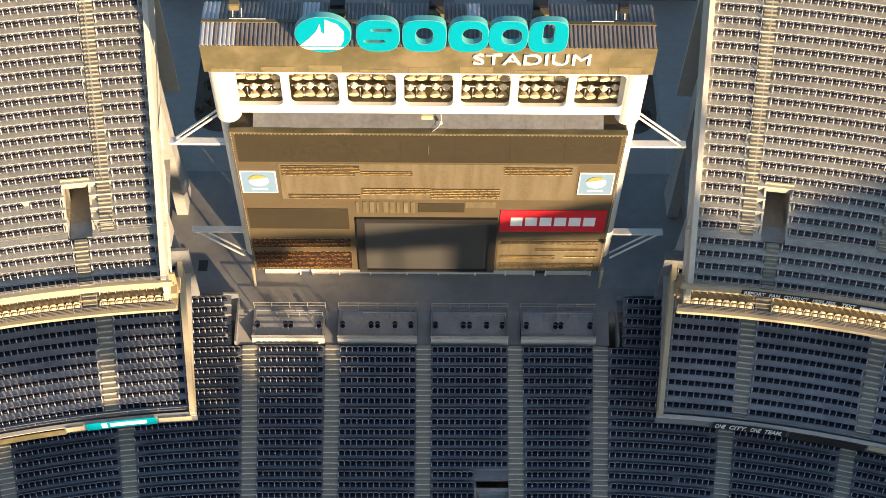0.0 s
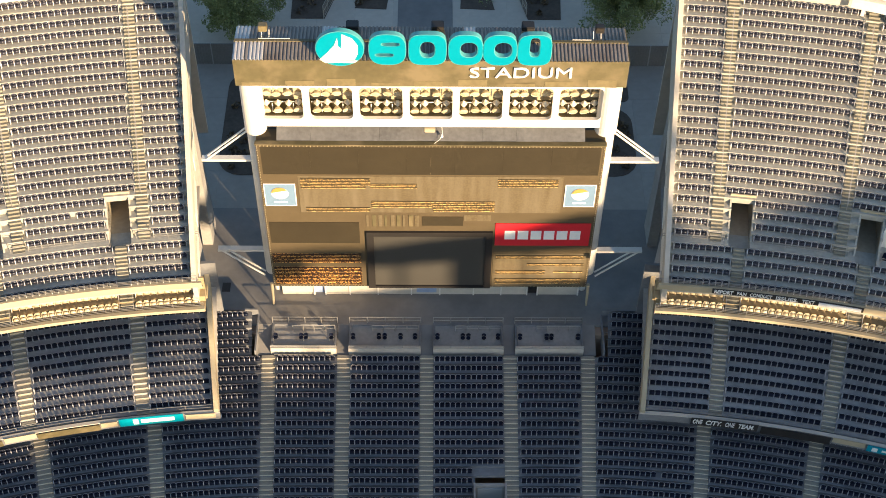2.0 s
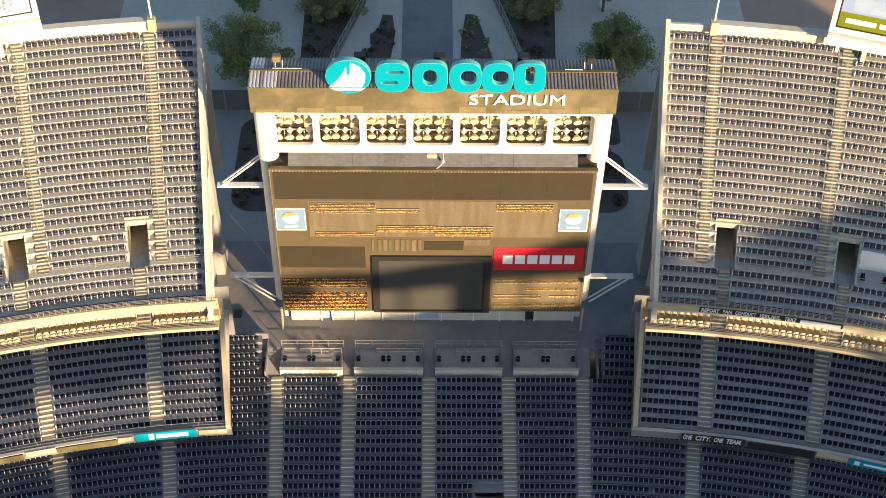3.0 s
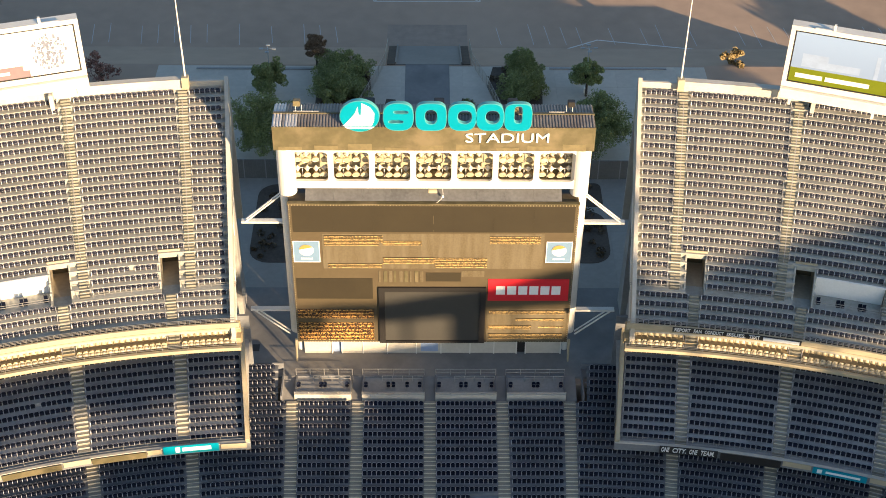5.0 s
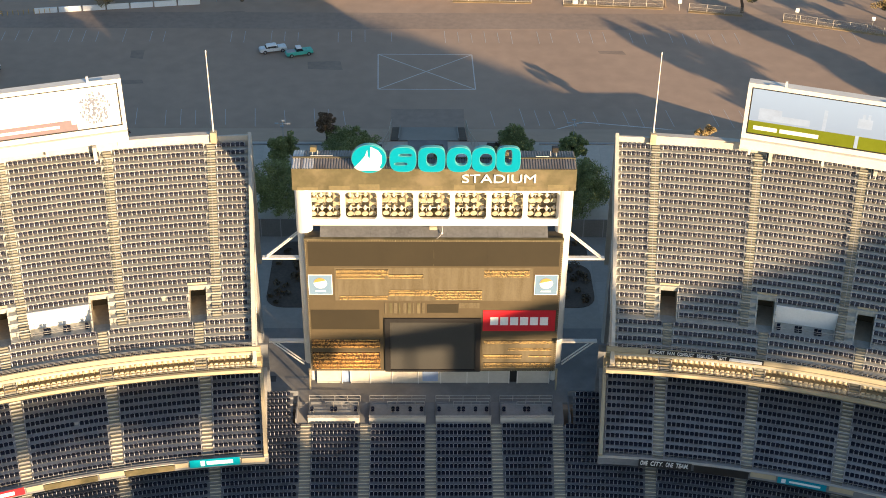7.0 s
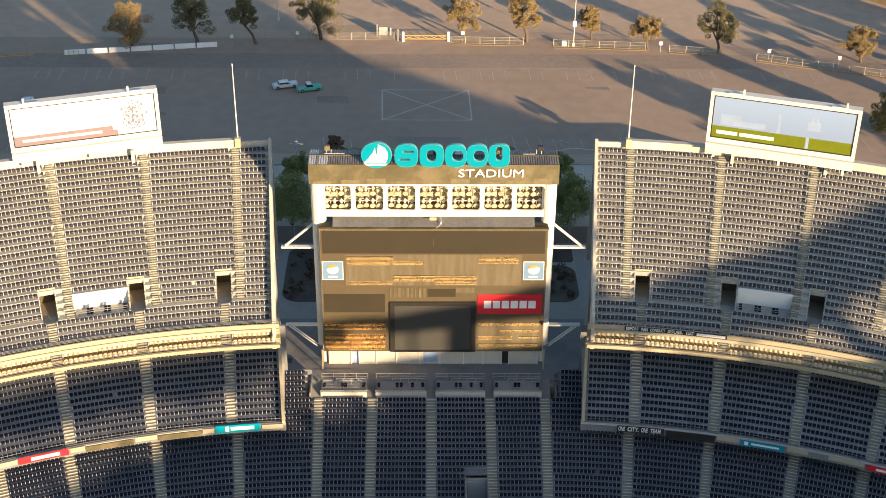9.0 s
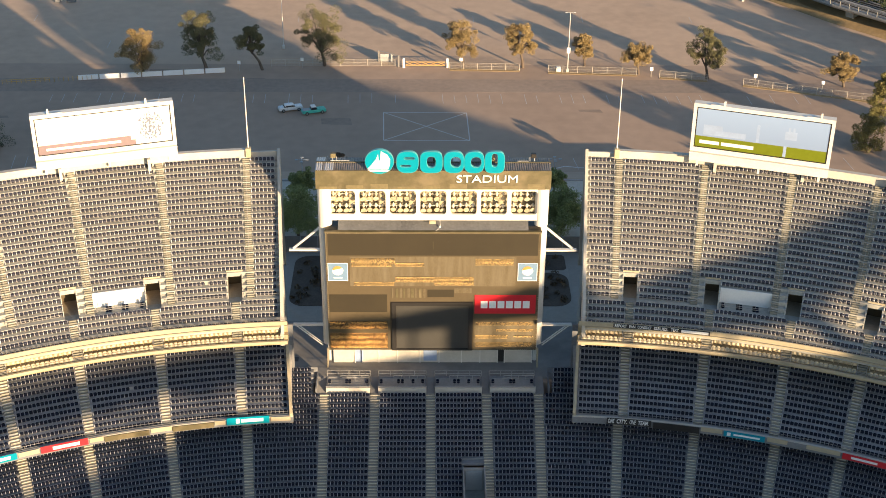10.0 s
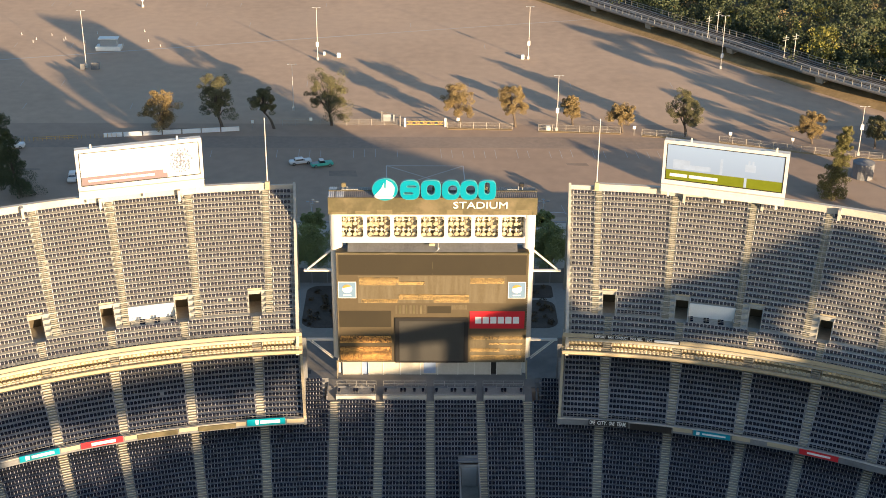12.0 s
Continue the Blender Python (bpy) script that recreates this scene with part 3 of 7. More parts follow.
upper_places, cream_places, loge_places, lower_places = [], [], [], []
for s, side in ((-1, "west"), (1, "east")):
    deck_ob = thing("upper_deck_" + side, "stepped grey concrete upper seating deck", "seating deck", *at(s * 30, 125, 24), kind="structure")
    stair = {"label": "tan concrete aisle stairs of the upper deck"}
    for k in range(1, U_ROWS + 1):
        deck = Buf()
        rf, rb, z, r = u_row(k)
        holes = [(a - 0.45, a + 0.45) for a in AISLES] if 5 <= k <= 8 else []
        if 5 <= k <= 7:
            holes = sorted(holes + [(AISLES[1] + 0.55, UPPER_AISLES[2] - 0.24)])
        holes = [h for h in holes if h[1] < 27]
        edges = [upper_end(r)] + [e for h in holes for e in h] + [upper_stop(r)]
        for a0, a1 in zip(edges[::2], edges[1::2]):
            q0, q1 = span(s, a0, a1)
            arc_quad(deck, q0, q1, rf, z, rb, z)
            arc_quad(deck, q0, q1, rf, z - U_RISE - 0.02, rf, z)
        put("tier", deck, M["concrete"], deck_ob)
        # seats between the aisles
        cuts = AISLES if k <= 4 else UPPER_AISLES
        prev = upper_end(r) + 0.24
        cuts = [a for a in cuts if a < 27]
        for i, a in enumerate(cuts + [upper_stop(r) + 0.2]):
            lo, hi = prev, a - 0.27
            prev = a + 0.27
            if 5 <= k <= 8:
                v = AISLES[i - 1] if i else None
                if v:
                    lo = max(lo, v + 0.5)
                if i < len(AISLES):
                    hi = min(hi, UPPER_AISLES[i] - 0.3)
            box_seats = (i == 2 and 5 <= k <= 7)
            if box_seats:
                lo += 0.1
                continue
            if lo < 31.0:
                q0, q1 = span(s, lo, min(hi, 31.5))
                fill_seats(upper_places, q0, q1, r, z, 0.545, 0.001)
        for a in cuts:
            steps(stair, s * (CX + a), rb - U_D, rb, z, U_RISE, 0.98)
    for a in UPPER_AISLES[:5]:
        hr = Buf()
        q = s * (CX + a)
        ends = [at(q, u_row(k)[0] + 0.1, u_row(k)[2]) for k in range(9, U_ROWS + 1, 4)]
        lift = Vector((0, 0, 0.85))
        for p in ends:
            hr.tube(p, p + lift, 0.025, seg=4, caps=False)
        hr.tube(ends[0] + lift, ends[-1] + lift, 0.03, seg=4)
        hr.tube(ends[0] + lift * 0.5, ends[-1] + lift * 0.5, 0.02, seg=4)
        put("handrail", hr, M["rail"], stair[round(q, 2)], "thin metal handrail down the middle of the aisle")
    # soffit and front edge
    q0, q1 = span(s, end_angle(114) + 0.5, 25.3)
    deck = Buf()
    arc_quad(deck, q0, q1, 135.9, 29.5, 127.4, 15.4)
    arc_quad(deck, q0, q1, 127.4, 15.4, 116.6, 13.8)
    put("soffit", deck, M["grey_wall"], deck_ob)

    # back wall with its cap and stubs
    wall = Buf()
    q0, q1 = span(s, 6.0, 25.3)
    arc_block(wall, q0, q1, 135.45, 136.05, 14.0, 33.1)
    arc_block(wall, q0, q1, 135.35, 136.15, 33.1, 33.25)
    q0, q1 = span(s, end_angle(136), 6.0)
    arc_block(wall, q0, q1, 135.75, 136.05, 14.0, 32.75)
    for a in (11.9, 17.05, 22.0):
        q0, q1 = span(s, a - 0.09, a + 0.09)
        arc_block(wall, q0, q1, 134.3, 135.4, 30.9, 33.2)
    tagged(put("upper_back_wall_" + side, wall, M["rim_white"]), "off-white painted rim wall at the back of the upper deck", "wall", kind="structure")

    # front parapet of the upper deck, over the club boxes
    par = Buf()
    q0, q1 = span(s, end_angle(114) + 0.05, END_A)
    arc_block(par, q0, q1, 113.85, 114.05, 17.2, 17.8)
    arc_block(par, q0, q1, 114.2, 114.45, 16.66, 16.84)
    tagged(put("upper_front_parapet_" + side, par, M["cream"]), "cream parapet along the front of the upper deck", "parapet", kind="structure")
    rail = Buf()
    arc_rail(rail, q0, q1, 114.1, 17.8, 0.5, 3, 2.2, 0.022)
    tagged(put("upper_front_railing_" + side, rail, M["rail"]), "thin grey metal railing on the parapet", "railing", kind="structure")

    # club boxes: three rows of cream seats behind a deep parapet
    club = Buf()
    arc_block(club, q0, q1, 113.3, 114.3, 14.5, 14.7)
    arc_block(club, q0, q1, 114.3, 115.15, 14.5, 15.35)
    arc_block(club, q0, q1, 115.15, 115.35, 14.5, 16.82)
    arc_block(club, q0, q1, 115.35, 116.6, 13.7, 14.1)
    tagged(put("club_box_floor_" + side, club, M["club_tan"]), "cream stepped floor of the club boxes", "seating deck", kind="structure")
    front = Buf()
    arc_block(front, q0, q1, 113.05, 113.3, 14.78, 15.13)
    arc_block(front, q0, q1, 113.0, 113.34, 15.13, 15.2)
    tagged(put("club_front_parapet_" + side, front, M["cream"]), "cream parapet along the club boxes", "parapet", kind="structure")
    rail = Buf()
    arc_rail(rail, q0, q1, 113.3, 15.2, 0.6, 3, 1.6, 0.022)
    for a in AISLES:
        for d in (-0.3, 0.3):
            q = s * (CX + a + d)
            rail.tube(at(q, 113.4, 15.5), at(q, 115.1, 16.4), 0.03, seg=4)
    tagged(put("club_railing_" + side, rail, M["rail"]), "thin metal railing along the club boxes", "railing", kind="structure")
    stair = {"label": "tan concrete steps between the club boxes"}
    for a in AISLES:
        for k in range(2):
            steps(stair, s * (CX + a), 113.45 + 0.85 * k, 114.3 + 0.85 * k, 14.7 + 0.65 * k, 0.65, 1.15)
    for k in range(2):
        prev = end_angle(114) + 0.25
        for a in AISLES + [END_A]:
            if prev < 31:
                q0, q1 = span(s, prev, min(a - 0.32, 31.5))
                fill_seats(cream_places, q0, q1, 113.95 + 0.85 * k, 14.7 + 0.65 * k, 0.6)
            prev = a + 0.32

    # portals through the upper deck
    for i, a in enumerate(AISLES[:4]):
        q, w = s * (CX + a), 0.45
        por = thing("portal", "concrete entrance portal with cream walls in the upper deck", "portal", *at(q, 121.3, 18.6), group="upper deck portals")
        tun = Buf()
        q0, q1 = span(s, a - w, a + w)
        arc_quad(tun, q0, q1, 119.4, 18.62, 123.4, 18.5)
        arc_quad(tun, q0, q1, 123.4, 21.3, 121.3, 21.3)
        for qq in (q0, q1):
            tun.face([at(qq, 119.4, 18.3), at(qq, 123.4, 18.3), at(qq, 123.4, 21.3), at(qq, 119.4, 19.9)])
        # end wall whose dark colour paints the shade deep in the tunnel
        end = Buf()
        arc_block(end, q0, q1, 123.4, 123.6, 18.3, 21.4)
        put("tunnel_end", end, M["brown"], por, "dark end wall standing in for the tunnel's shade")
        put("tunnel", tun, M["tunnel_tan"], por)
        ld = Buf()
        arc_block(ld, q0, q1, 117.95, 119.4, 18.3, 18.63)
        put("landing", ld, M["concrete"], por)
        for qq, d in ((q0, -1), (q1, 1)):
            sw = Buf()
            qa, qb = sorted((qq, qq + d * 0.075))
            sw.hexa([at(qa, 117.9, 17.4), at(qb, 117.9, 17.4), at(qb, 121.5, 17.4), at(qa, 121.5, 17.4)], [at(qa, 117.9, 18.95), at(qb, 117.9, 18.95), at(qb, 121.5, 21.75), at(qa, 121.5, 21.75)])
            put("side_wall", sw, M["concrete"], por)
        lin = Buf()
        arc_block(lin, q0 - 0.075, q1 + 0.075, 121.3, 121.42, 21.1, 21.8)
        put("head_wall", lin, M["cream"], por)
        rl = Buf()
        qi = s * (CX + UPPER_AISLES[i])
        p, o, t = plan(qi, 118.15)
        for d in (-0.7, 0.7):
            c = p + t * d
            rl.tube((c.x, c.y, 19.2), (c.x, c.y, 20.2), 0.035, seg=5)
        for h in (19.75, 20.2):
            rl.tube((p - t * 0.7) + Vector((0, 0, h)), (p + t * 0.7) + Vector((0, 0, h)), 0.035, seg=5)
        put("guard_rail", rl, M["rail"], por)
    rail = Buf()
    prev = end_angle(118) + 0.1
    for i, a in enumerate(AISLES[:4]):
        q0, q1 = span(s, prev, UPPER_AISLES[i] - 0.4)
        arc_rail(rail, q0, q1, 117.95, 19.25, 0.55, 2, 1.8, 0.03)
        prev = a + 0.6
    tagged(put("cross_aisle_railing_" + side, rail, M["rail"]), "thin metal railing along the cross aisle", "railing", kind="structure")

    # platform for wheelchairs, cut into the rows between the second and third aisle
    plat = thing("viewing_platform", "pale concrete viewing platform with a lit white back wall", "platform", *at(s * (CX + 14.3), 120, 19.2))
    lo, hi = AISLES[1] + 0.55, UPPER_AISLES[2] - 0.24
    q0, q1 = span(s, lo, hi)
    fl, bw = Buf(), Buf()
    arc_block(fl, q0, q1, 117.75, 120.2, 18.2, 18.8)
    put("floor_slab", fl, M["concrete"], plat)
    arc_block(bw, q0, q1, 120.18, 120.36, 18.4, 21.0)
    put("back_wall", bw, M["sign_white"], plat)
    for j in range(5):
        c = Buf()
        q = s * (CX + lo + 0.25 + (0, 0.95, 1.15, 2.0, 2.2)[j])
        p, o, t = plan(q, 118.8)
        c.box(p.x - 0.19, p.x + 0.19, p.y - 0.18, p.y + 0.18, 18.8, 19.15)
        c.box(p.x - 0.19, p.x + 0.19, p.y + 0.12, p.y + 0.18, 19.15, 19.5)
        chair = tagged(put("loose_chair", c, M["navy_one"]), "dark loose chair on the viewing platform", "chair", group="platform chairs")

    # end wall: sloping parapet and raker under it
    ew = thing("deck_end_wall_" + side, "pale concrete end wall of the upper deck with its raker beam", "end wall", s * 21, 3, 5.3, kind="structure")
    e0, e1 = Vector((s * 20.05, -8.3, 0)), Vector((s * 21.85, 13.75, 0))
    n = Vector((s, -0.085 , 0)).normalized()
    slab = Buf()

    def end_slab(buf, p0, p1, za0, za1, zb0, zb1, d0, d1):
        a0, a1, c0, c1 = p0 - n * d1, p1 - n * d1, p0 - n * d0, p1 - n * d0
        lo4 = [a0, c0, c1, a1] if s > 0 else [c0, a0, a1, c1]
        zl, zh = {id(a0): za0, id(c0): za0, id(a1): za1, id(c1): za1}, {id(a0): zb0, id(c0): zb0, id(a1): zb1, id(c1): zb1}
        buf.hexa([(v.x, v.y, zl[id(v)]) for v in lo4], [(v.x, v.y, zh[id(v)]) for v in lo4])

    end_slab(slab, e0, e1, 15.7, 30.6, 17.75, 33.0, -0.42, 0.0)
    put("sloping_parapet", slab, M["rim_white"], ew)
    rk = Buf()
    end_slab(rk, e0 + n * 0.05, e1 + n * 0.05, 13.9, 28.1, 15.7, 30.6, -0.5, 0.0)
    put("raker_beam", rk, M["rim_white"], ew)
    for f in (0.30, 0.72):
        c = e0.lerp(e1, f) + n * 0.7
        col = Buf()
        zt = 14.0 + 14.2 * f
        col.hexa([(c.x - 0.5, c.y - 1.4, 5.3), (c.x + 0.5, c.y - 1.4, 5.3), (c.x + 0.5, c.y + 1.4, 5.3), (c.x - 0.5, c.y + 1.4, 5.3)], [(c.x - 0.4, c.y - 0.6, zt), (c.x + 0.4, c.y - 0.6, zt), (c.x + 0.4, c.y + 0.6, zt), (c.x - 0.4, c.y + 0.6, zt)])
        put("pier", col, M["grey_wall"], ew)
    # hanging service panels under the parapet
    for f in (0.1, 0.28, 0.47):
        c0, c1 = e0.lerp(e1, f), e0.lerp(e1, f + 0.14)
        pn = Buf()
        end_slab(pn, c0, c1, 13.6 + 15.0 * f, 13.6 + 15.0 * (f + 0.14), 16.2 + 14.6 * f, 16.2 + 14.6 * (f + 0.14), -0.08, 0.0)
        put("service_panel", pn, M["white"], ew)

    # ---- loge deck ----
    deck_ob = thing("loge_deck_" + side, "stepped grey concrete loge seating deck", "seating deck", *at(s * 30, 113, 8), kind="structure")
    stair = {"label": "tan concrete aisle stairs of the loge deck"}
    for k in range(13):
        deck = Buf()
        r, z = 109.35 + 0.81 * k, 6.0 + 0.44 * k
        q0, q1 = span(s, end_angle(r) + 0.1, END_A)
        arc_quad(deck, q0, q1, r - 0.55, z, r + 0.26, z)
        arc_quad(deck, q0, q1, r - 0.55, z - 0.46, r - 0.55, z)
        put("tier", deck, M["loge_concrete"], deck_ob)
        prev = end_angle(r) + 0.3
        for a in AISLES + [END_A]:
            if prev < 31:
                q0, q1 = span(s, prev, min(a - 0.34, 31.5))
                fill_seats(loge_places, q0, q1, r, z, 0.535, 0.001)
            prev = a + 0.34
        for a in AISLES:
            steps(stair, s * (CX + a), r - 0.55, r + 0.26, z, 0.44, 1.2)
    q0, q1 = span(s, end_angle(109), END_A)
    deck = Buf()
    arc_quad(deck, q0, q1, 119.4, 10.6, 108.4, 5.2)
    put("soffit", deck, M["grey_wall"], deck_ob)
    par = Buf()
    q0, q1 = span(s, end_angle(108) - 0.1, END_A)
    arc_block(par, q0, q1, 108.15, 108.4, 5.3, 6.3)
    cap = Buf()
    arc_block(cap, q0, q1, 108.1, 108.44, 6.3, 6.38)
    tagged(put("loge_parapet_cap_" + side, cap, M["rim_white"]), "off-white painted cap of the loge parapet", "parapet cap", kind="structure")
    arc_block(par, q0, q1, 119.2, 119.5, 5.3, 13.9)
    tagged(put("loge_parapet_" + side, par, M["dimmed_concrete"]), "grey concrete parapet along the front of the loge", "parapet", kind="structure")
    rail = Buf()
    arc_rail(rail, q0, q1, 108.7, 6.0, 0.8, 2, 1.7, 0.025)
    tagged(put("loge_railing_" + side, rail, M["rail"]), "thin metal railing on the loge parapet", "railing", kind="structure")
    lw = Buf()
    p0, p1 = Vector((s * 18.85, -14.0, 0)), Vector((s * 20.3, -2.0, 0))
    n = Vector((s, -0.12, 0)).normalized()
    end_slab(lw, p0, p1, 5.2, 8.9, 6.75, 12.9, -0.42, 0.0)
    tagged(put("loge_end_wall_" + side, lw, M["cream"]), "cream sloping end wall of the loge deck", "wall", kind="structure")

# ---- lower stand ----
L_D, L_RISE, L_R1, L_Z1 = 0.815, 0.318, 114.8, 4.65
lower_ob = thing("lower_stand", "stepped dark grey concrete lower seating bowl", "seating deck", 0, -15, 2, kind="structure")
stair = {"label": "worn concrete aisle stairs of the lower stand"}
ARC_CUTS = [15.55 + 0.0] + [CX + a for a in (6.95, 12.3, 17.9, 22.4, 27.5, 32.6)]
VX0, VX1 = 4.15, 6.85
cuts_all = [-c for c in reversed(ARC_CUTS[1:])] + [-13.55, -8.05, -0.3, 7.5, 13.4] + ARC_CUTS[1:]
single_places = []
for k in range(-5, 30):
    lower = Buf()
    r, z = L_R1 - L_D * k, L_Z1 - L_RISE * k
    if k < 0:
        ivs = [(-CX - 30, -CX - 2.33), (CX + 2.33, CX + 30)]
    elif 13 <= k <= 22:
        ivs = [(-CX - 34, VX0), (VX1, CX + 34)]
    else:
        ivs = [(-CX - 34, CX + 34)]
    for q0, q1 in ivs:
        arc_quad(lower, q0, q1, r - 0.30, z, r + 0.52, z)
        arc_quad(lower, q0, q1, r - 0.30, z - 0.34, r - 0.30, z)
    put("tier", lower, M["dimmed_concrete"], lower_ob)
    prev = -CX - 30
    for c in cuts_all + [CX + 30]:
        w = 0.36 if abs(c) > CX + 3 else (0.36 if abs(c) > CX else 0.66)
        pieces = [(prev, c - w)]
        prev = c + w
        for lo, hi in pieces:
            if k < 0:
                lo, hi = (max(lo, -CX - 30), min(hi, -CX - 2.4)) if lo < 0 else (max(lo, CX + 2.4), hi)
                if hi - lo < 0.6:
                    continue
            elif 12 <= k <= 22 and lo < VX1 and hi > VX0:
                hi = VX0 - 0.15
            out = single_places if (0 <= k < 11 and abs(lo + hi) / 2 < 6) else lower_places
            fill_seats(out, lo, hi, r, z, 0.49, 0.001)
    for c in cuts_all:
        if k < 0 and abs(c) < CX + 3:
            continue
        steps(stair, c, r - 0.30, r + 0.52, z, L_RISE, 1.25)

seat_mass("upper_seating", upper_places, 0.545, (M["navy_sunlit"], M["arm_sunlit"]), "rows of dark navy folding seats on the upper decks")
standard = Buf()
standard.hexa([(-0.02, -0.26, 0.02), (0.02, -0.26, 0.02), (0.02, 0.18, 0.02), (-0.02, 0.18, 0.02)], [(-0.02, -0.06, 0.5), (0.02, -0.06, 0.5), (0.02, 0.18, 0.57), (-0.02, 0.18, 0.57)])
seat_mass("row_end_standards", end_places, 0.5, (M["arm"],), "grey metal end panels closing the seat rows", template=standard)
seat_mass("club_seating", cream_places, 0.6, (M["cream_seat"], M["cream_seat"]), "rows of cream padded club seats", tall=1.5)
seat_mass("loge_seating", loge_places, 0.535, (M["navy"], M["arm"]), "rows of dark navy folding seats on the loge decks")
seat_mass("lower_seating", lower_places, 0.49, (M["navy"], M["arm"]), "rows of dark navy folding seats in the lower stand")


def folding_seat():
    base = thing("folding_seat", "dark navy plastic folding seat, pan tipped up, lower stand", "seat", group="seats behind the goal end")
    t = seat_template(0.49)
    for name, mt, v0, v1, f0, f1 in (("backrest", M["navy_one"], 0, 24, 0, 18), ("seat_pan", M["navy_one"], 24, 32, 18, 24), ("rim", M["arm"], 32, 68, 24, 33), ("standard", M["arm"], 68, 76, 33, 39)):
        pb = Buf()
        pb.v, pb.f, pb.m = t.v[v0:v1], [tuple(k - v0 for k in f) for f in t.f[f0:f1]], [0] * (f1 - f0)
        put(name, pb, mt, base)
    return base


proto = folding_seat()
for i, (q, r, z) in enumerate(single_places):
    p, o, a = plan(q, r)
    m = Matrix.Translation((p.x, p.y, z)) @ Matrix.Rotation(-math.atan2(o.x, o.y), 4, 'Z')
    if i == 0:
        proto.matrix_basis = m
    else:
        copy_thing(proto, m)

# entrance well in the lower stand
well = thing("stair_well", "concrete walled entrance well in the lower stand", "stair well", (VX0 + VX1) / 2, -20, -4)
boxes("side_wall", [(VX0 - 0.15, VX0, -26.6, -18.0, -4.5, 0.9)], M["grey_wall"], well)
boxes("side_wall", [(VX1, VX1 + 0.15, -26.6, -18.0, -4.5, 0.9)], M["grey_wall"], well)
boxes("head_wall", [(VX0 - 0.15, VX1 + 0.15, -18.2, -17.95, -4.5, 0.7)], M["grey_wall"], well)
boxes("well_floor", [(VX0, VX1, -26.6, -18.2, -4.6, -3.0)], M["concrete"], well)
boxes("door_leaf", [(VX0 + 0.25, VX1 - 0.25, -18.32, -18.22, -2.9, 0.3)], M["tank"], well)

# ---- wheelchair boxes and concourse behind the lower stand ----
tagged(boxes("concourse", [(-23, 23, -3.7, 11, 4.9, 5.6)], M["concourse"]), "dark grey concourse slab behind the lower stand", "concourse", kind="structure")
for x0, x1 in ((-16.2, -14.92), (-8.75, -7.65), (-0.85, 0.28), (6.92, 7.98), (14.42, 15.6)):
    b = Buf()
    b.hexa([(x0, -6.6, 4.2), (x1, -6.6, 4.2), (x1, -3.7, 4.2), (x0, -3.7, 4.2)], [(x0, -6.6, 4.72), (x1, -6.6, 4.72), (x1, -3.7, 5.58), (x0, -3.7, 5.58)])
    tagged(put("aisle_ramp", b, M["concourse"]), "dark concrete ramp from the concourse to the aisle", "ramp", kind="structure")
for x0, x1, n in ((-14.9, -8.77, 4), (-7.63, -0.87, 5), (0.3, 6.9, 5), (8.0, 14.4, 4)):
    wb = thing("seating_box", "low walled concrete seating box with pipe rails and loose chairs", "seating box", (x0 + x1) / 2, -5, 4.6, group="boxes behind the lower stand")
    boxes("floor_slab", [(x0, x1, -6.2, -3.72, 4.3, 5.42)], M["grey_wall"], wb)
    boxes("front_wall", [(x0, x1, -6.5, -6.2, 4.3, 5.6)], M["rim_white"], wb, "pale concrete front wall")
    for xa in (x0, x1 - 0.2):
        boxes("side_wall", [(xa, xa + 0.2, -6.2, -3.4, 4.3, 5.62)], M["dimmed_concrete"], wb)
    boxes("back_ledge", [(x0 + 0.2, x1 - 0.2, -3.72, -3.4, 5.3, 5.62)], M["dimmed_concrete"], wb)
    for y, z0, z1, xa, xb in ((-3.5, 5.6, 6.5, x0, x1), (-4.3, 5.42, 6.25, x0 + (x1 - x0) * 0.32, x1 - 0.2), (-6.35, 5.6, 5.85, x0, x1)):
        rl = Buf()
        for h in (z1, (z0 + z1) / 2):
            rl.tube((xa, y, h), (xb, y, h), 0.028, seg=5)
        k = 5
        for i in range(k):
            x = xa + (xb - xa) * i / (k - 1)
            rl.tube((x, y, z0), (x, y, z1), 0.04, seg=5)
        put("pipe_rail", rl, M["rail"], wb)
    for i in range(n):
        f = ((0.07, 0.46, 0.53, 0.92) if n == 4 else (0.06, 0.42, 0.5, 0.72, 0.92))[i]
        x = x0 + (x1 - x0) * f
        chair = thing("stadium_chair", "dark loose folding chair in the seating box", "chair", x, -5.35, 5.42, group="box chairs")
        pad, back = Buf(), Buf()
        pad.tube((x, -5.37, 5.79), (x, -5.37, 5.86), 0.21, 0.19, seg=14)
        put("seat", pad, M["navy_one"], chair)
        arc = [(x + 0.22 * math.cos(radians(20 + 14 * k)), -5.37 + 0.22 * math.sin(radians(20 + 14 * k))) for k in range(11)]
        for xa, ya in arc:
            back.v += [(xa, ya, 5.86), (xa, ya, 6.2), (xa, ya + 0.04, 6.2), (xa, ya + 0.04, 5.86)]
        for k in range(10):
            for e in range(4):
                back.f.append((4 * k + e, 4 * k + (e + 1) % 4, 4 * k + 4 + (e + 1) % 4, 4 * k + 4 + e))
                back.m.append(0)
        put("backrest", back, M["navy_one"], chair)
        for dx in (-0.2, 0.2):
            for dy in (-5.52, -5.16):
                lg = Buf()
                lg.tube((x + dx, dy, 5.42), (x + dx, dy, 5.81), 0.02, seg=4)
                put("leg", lg, M["rail"], chair)

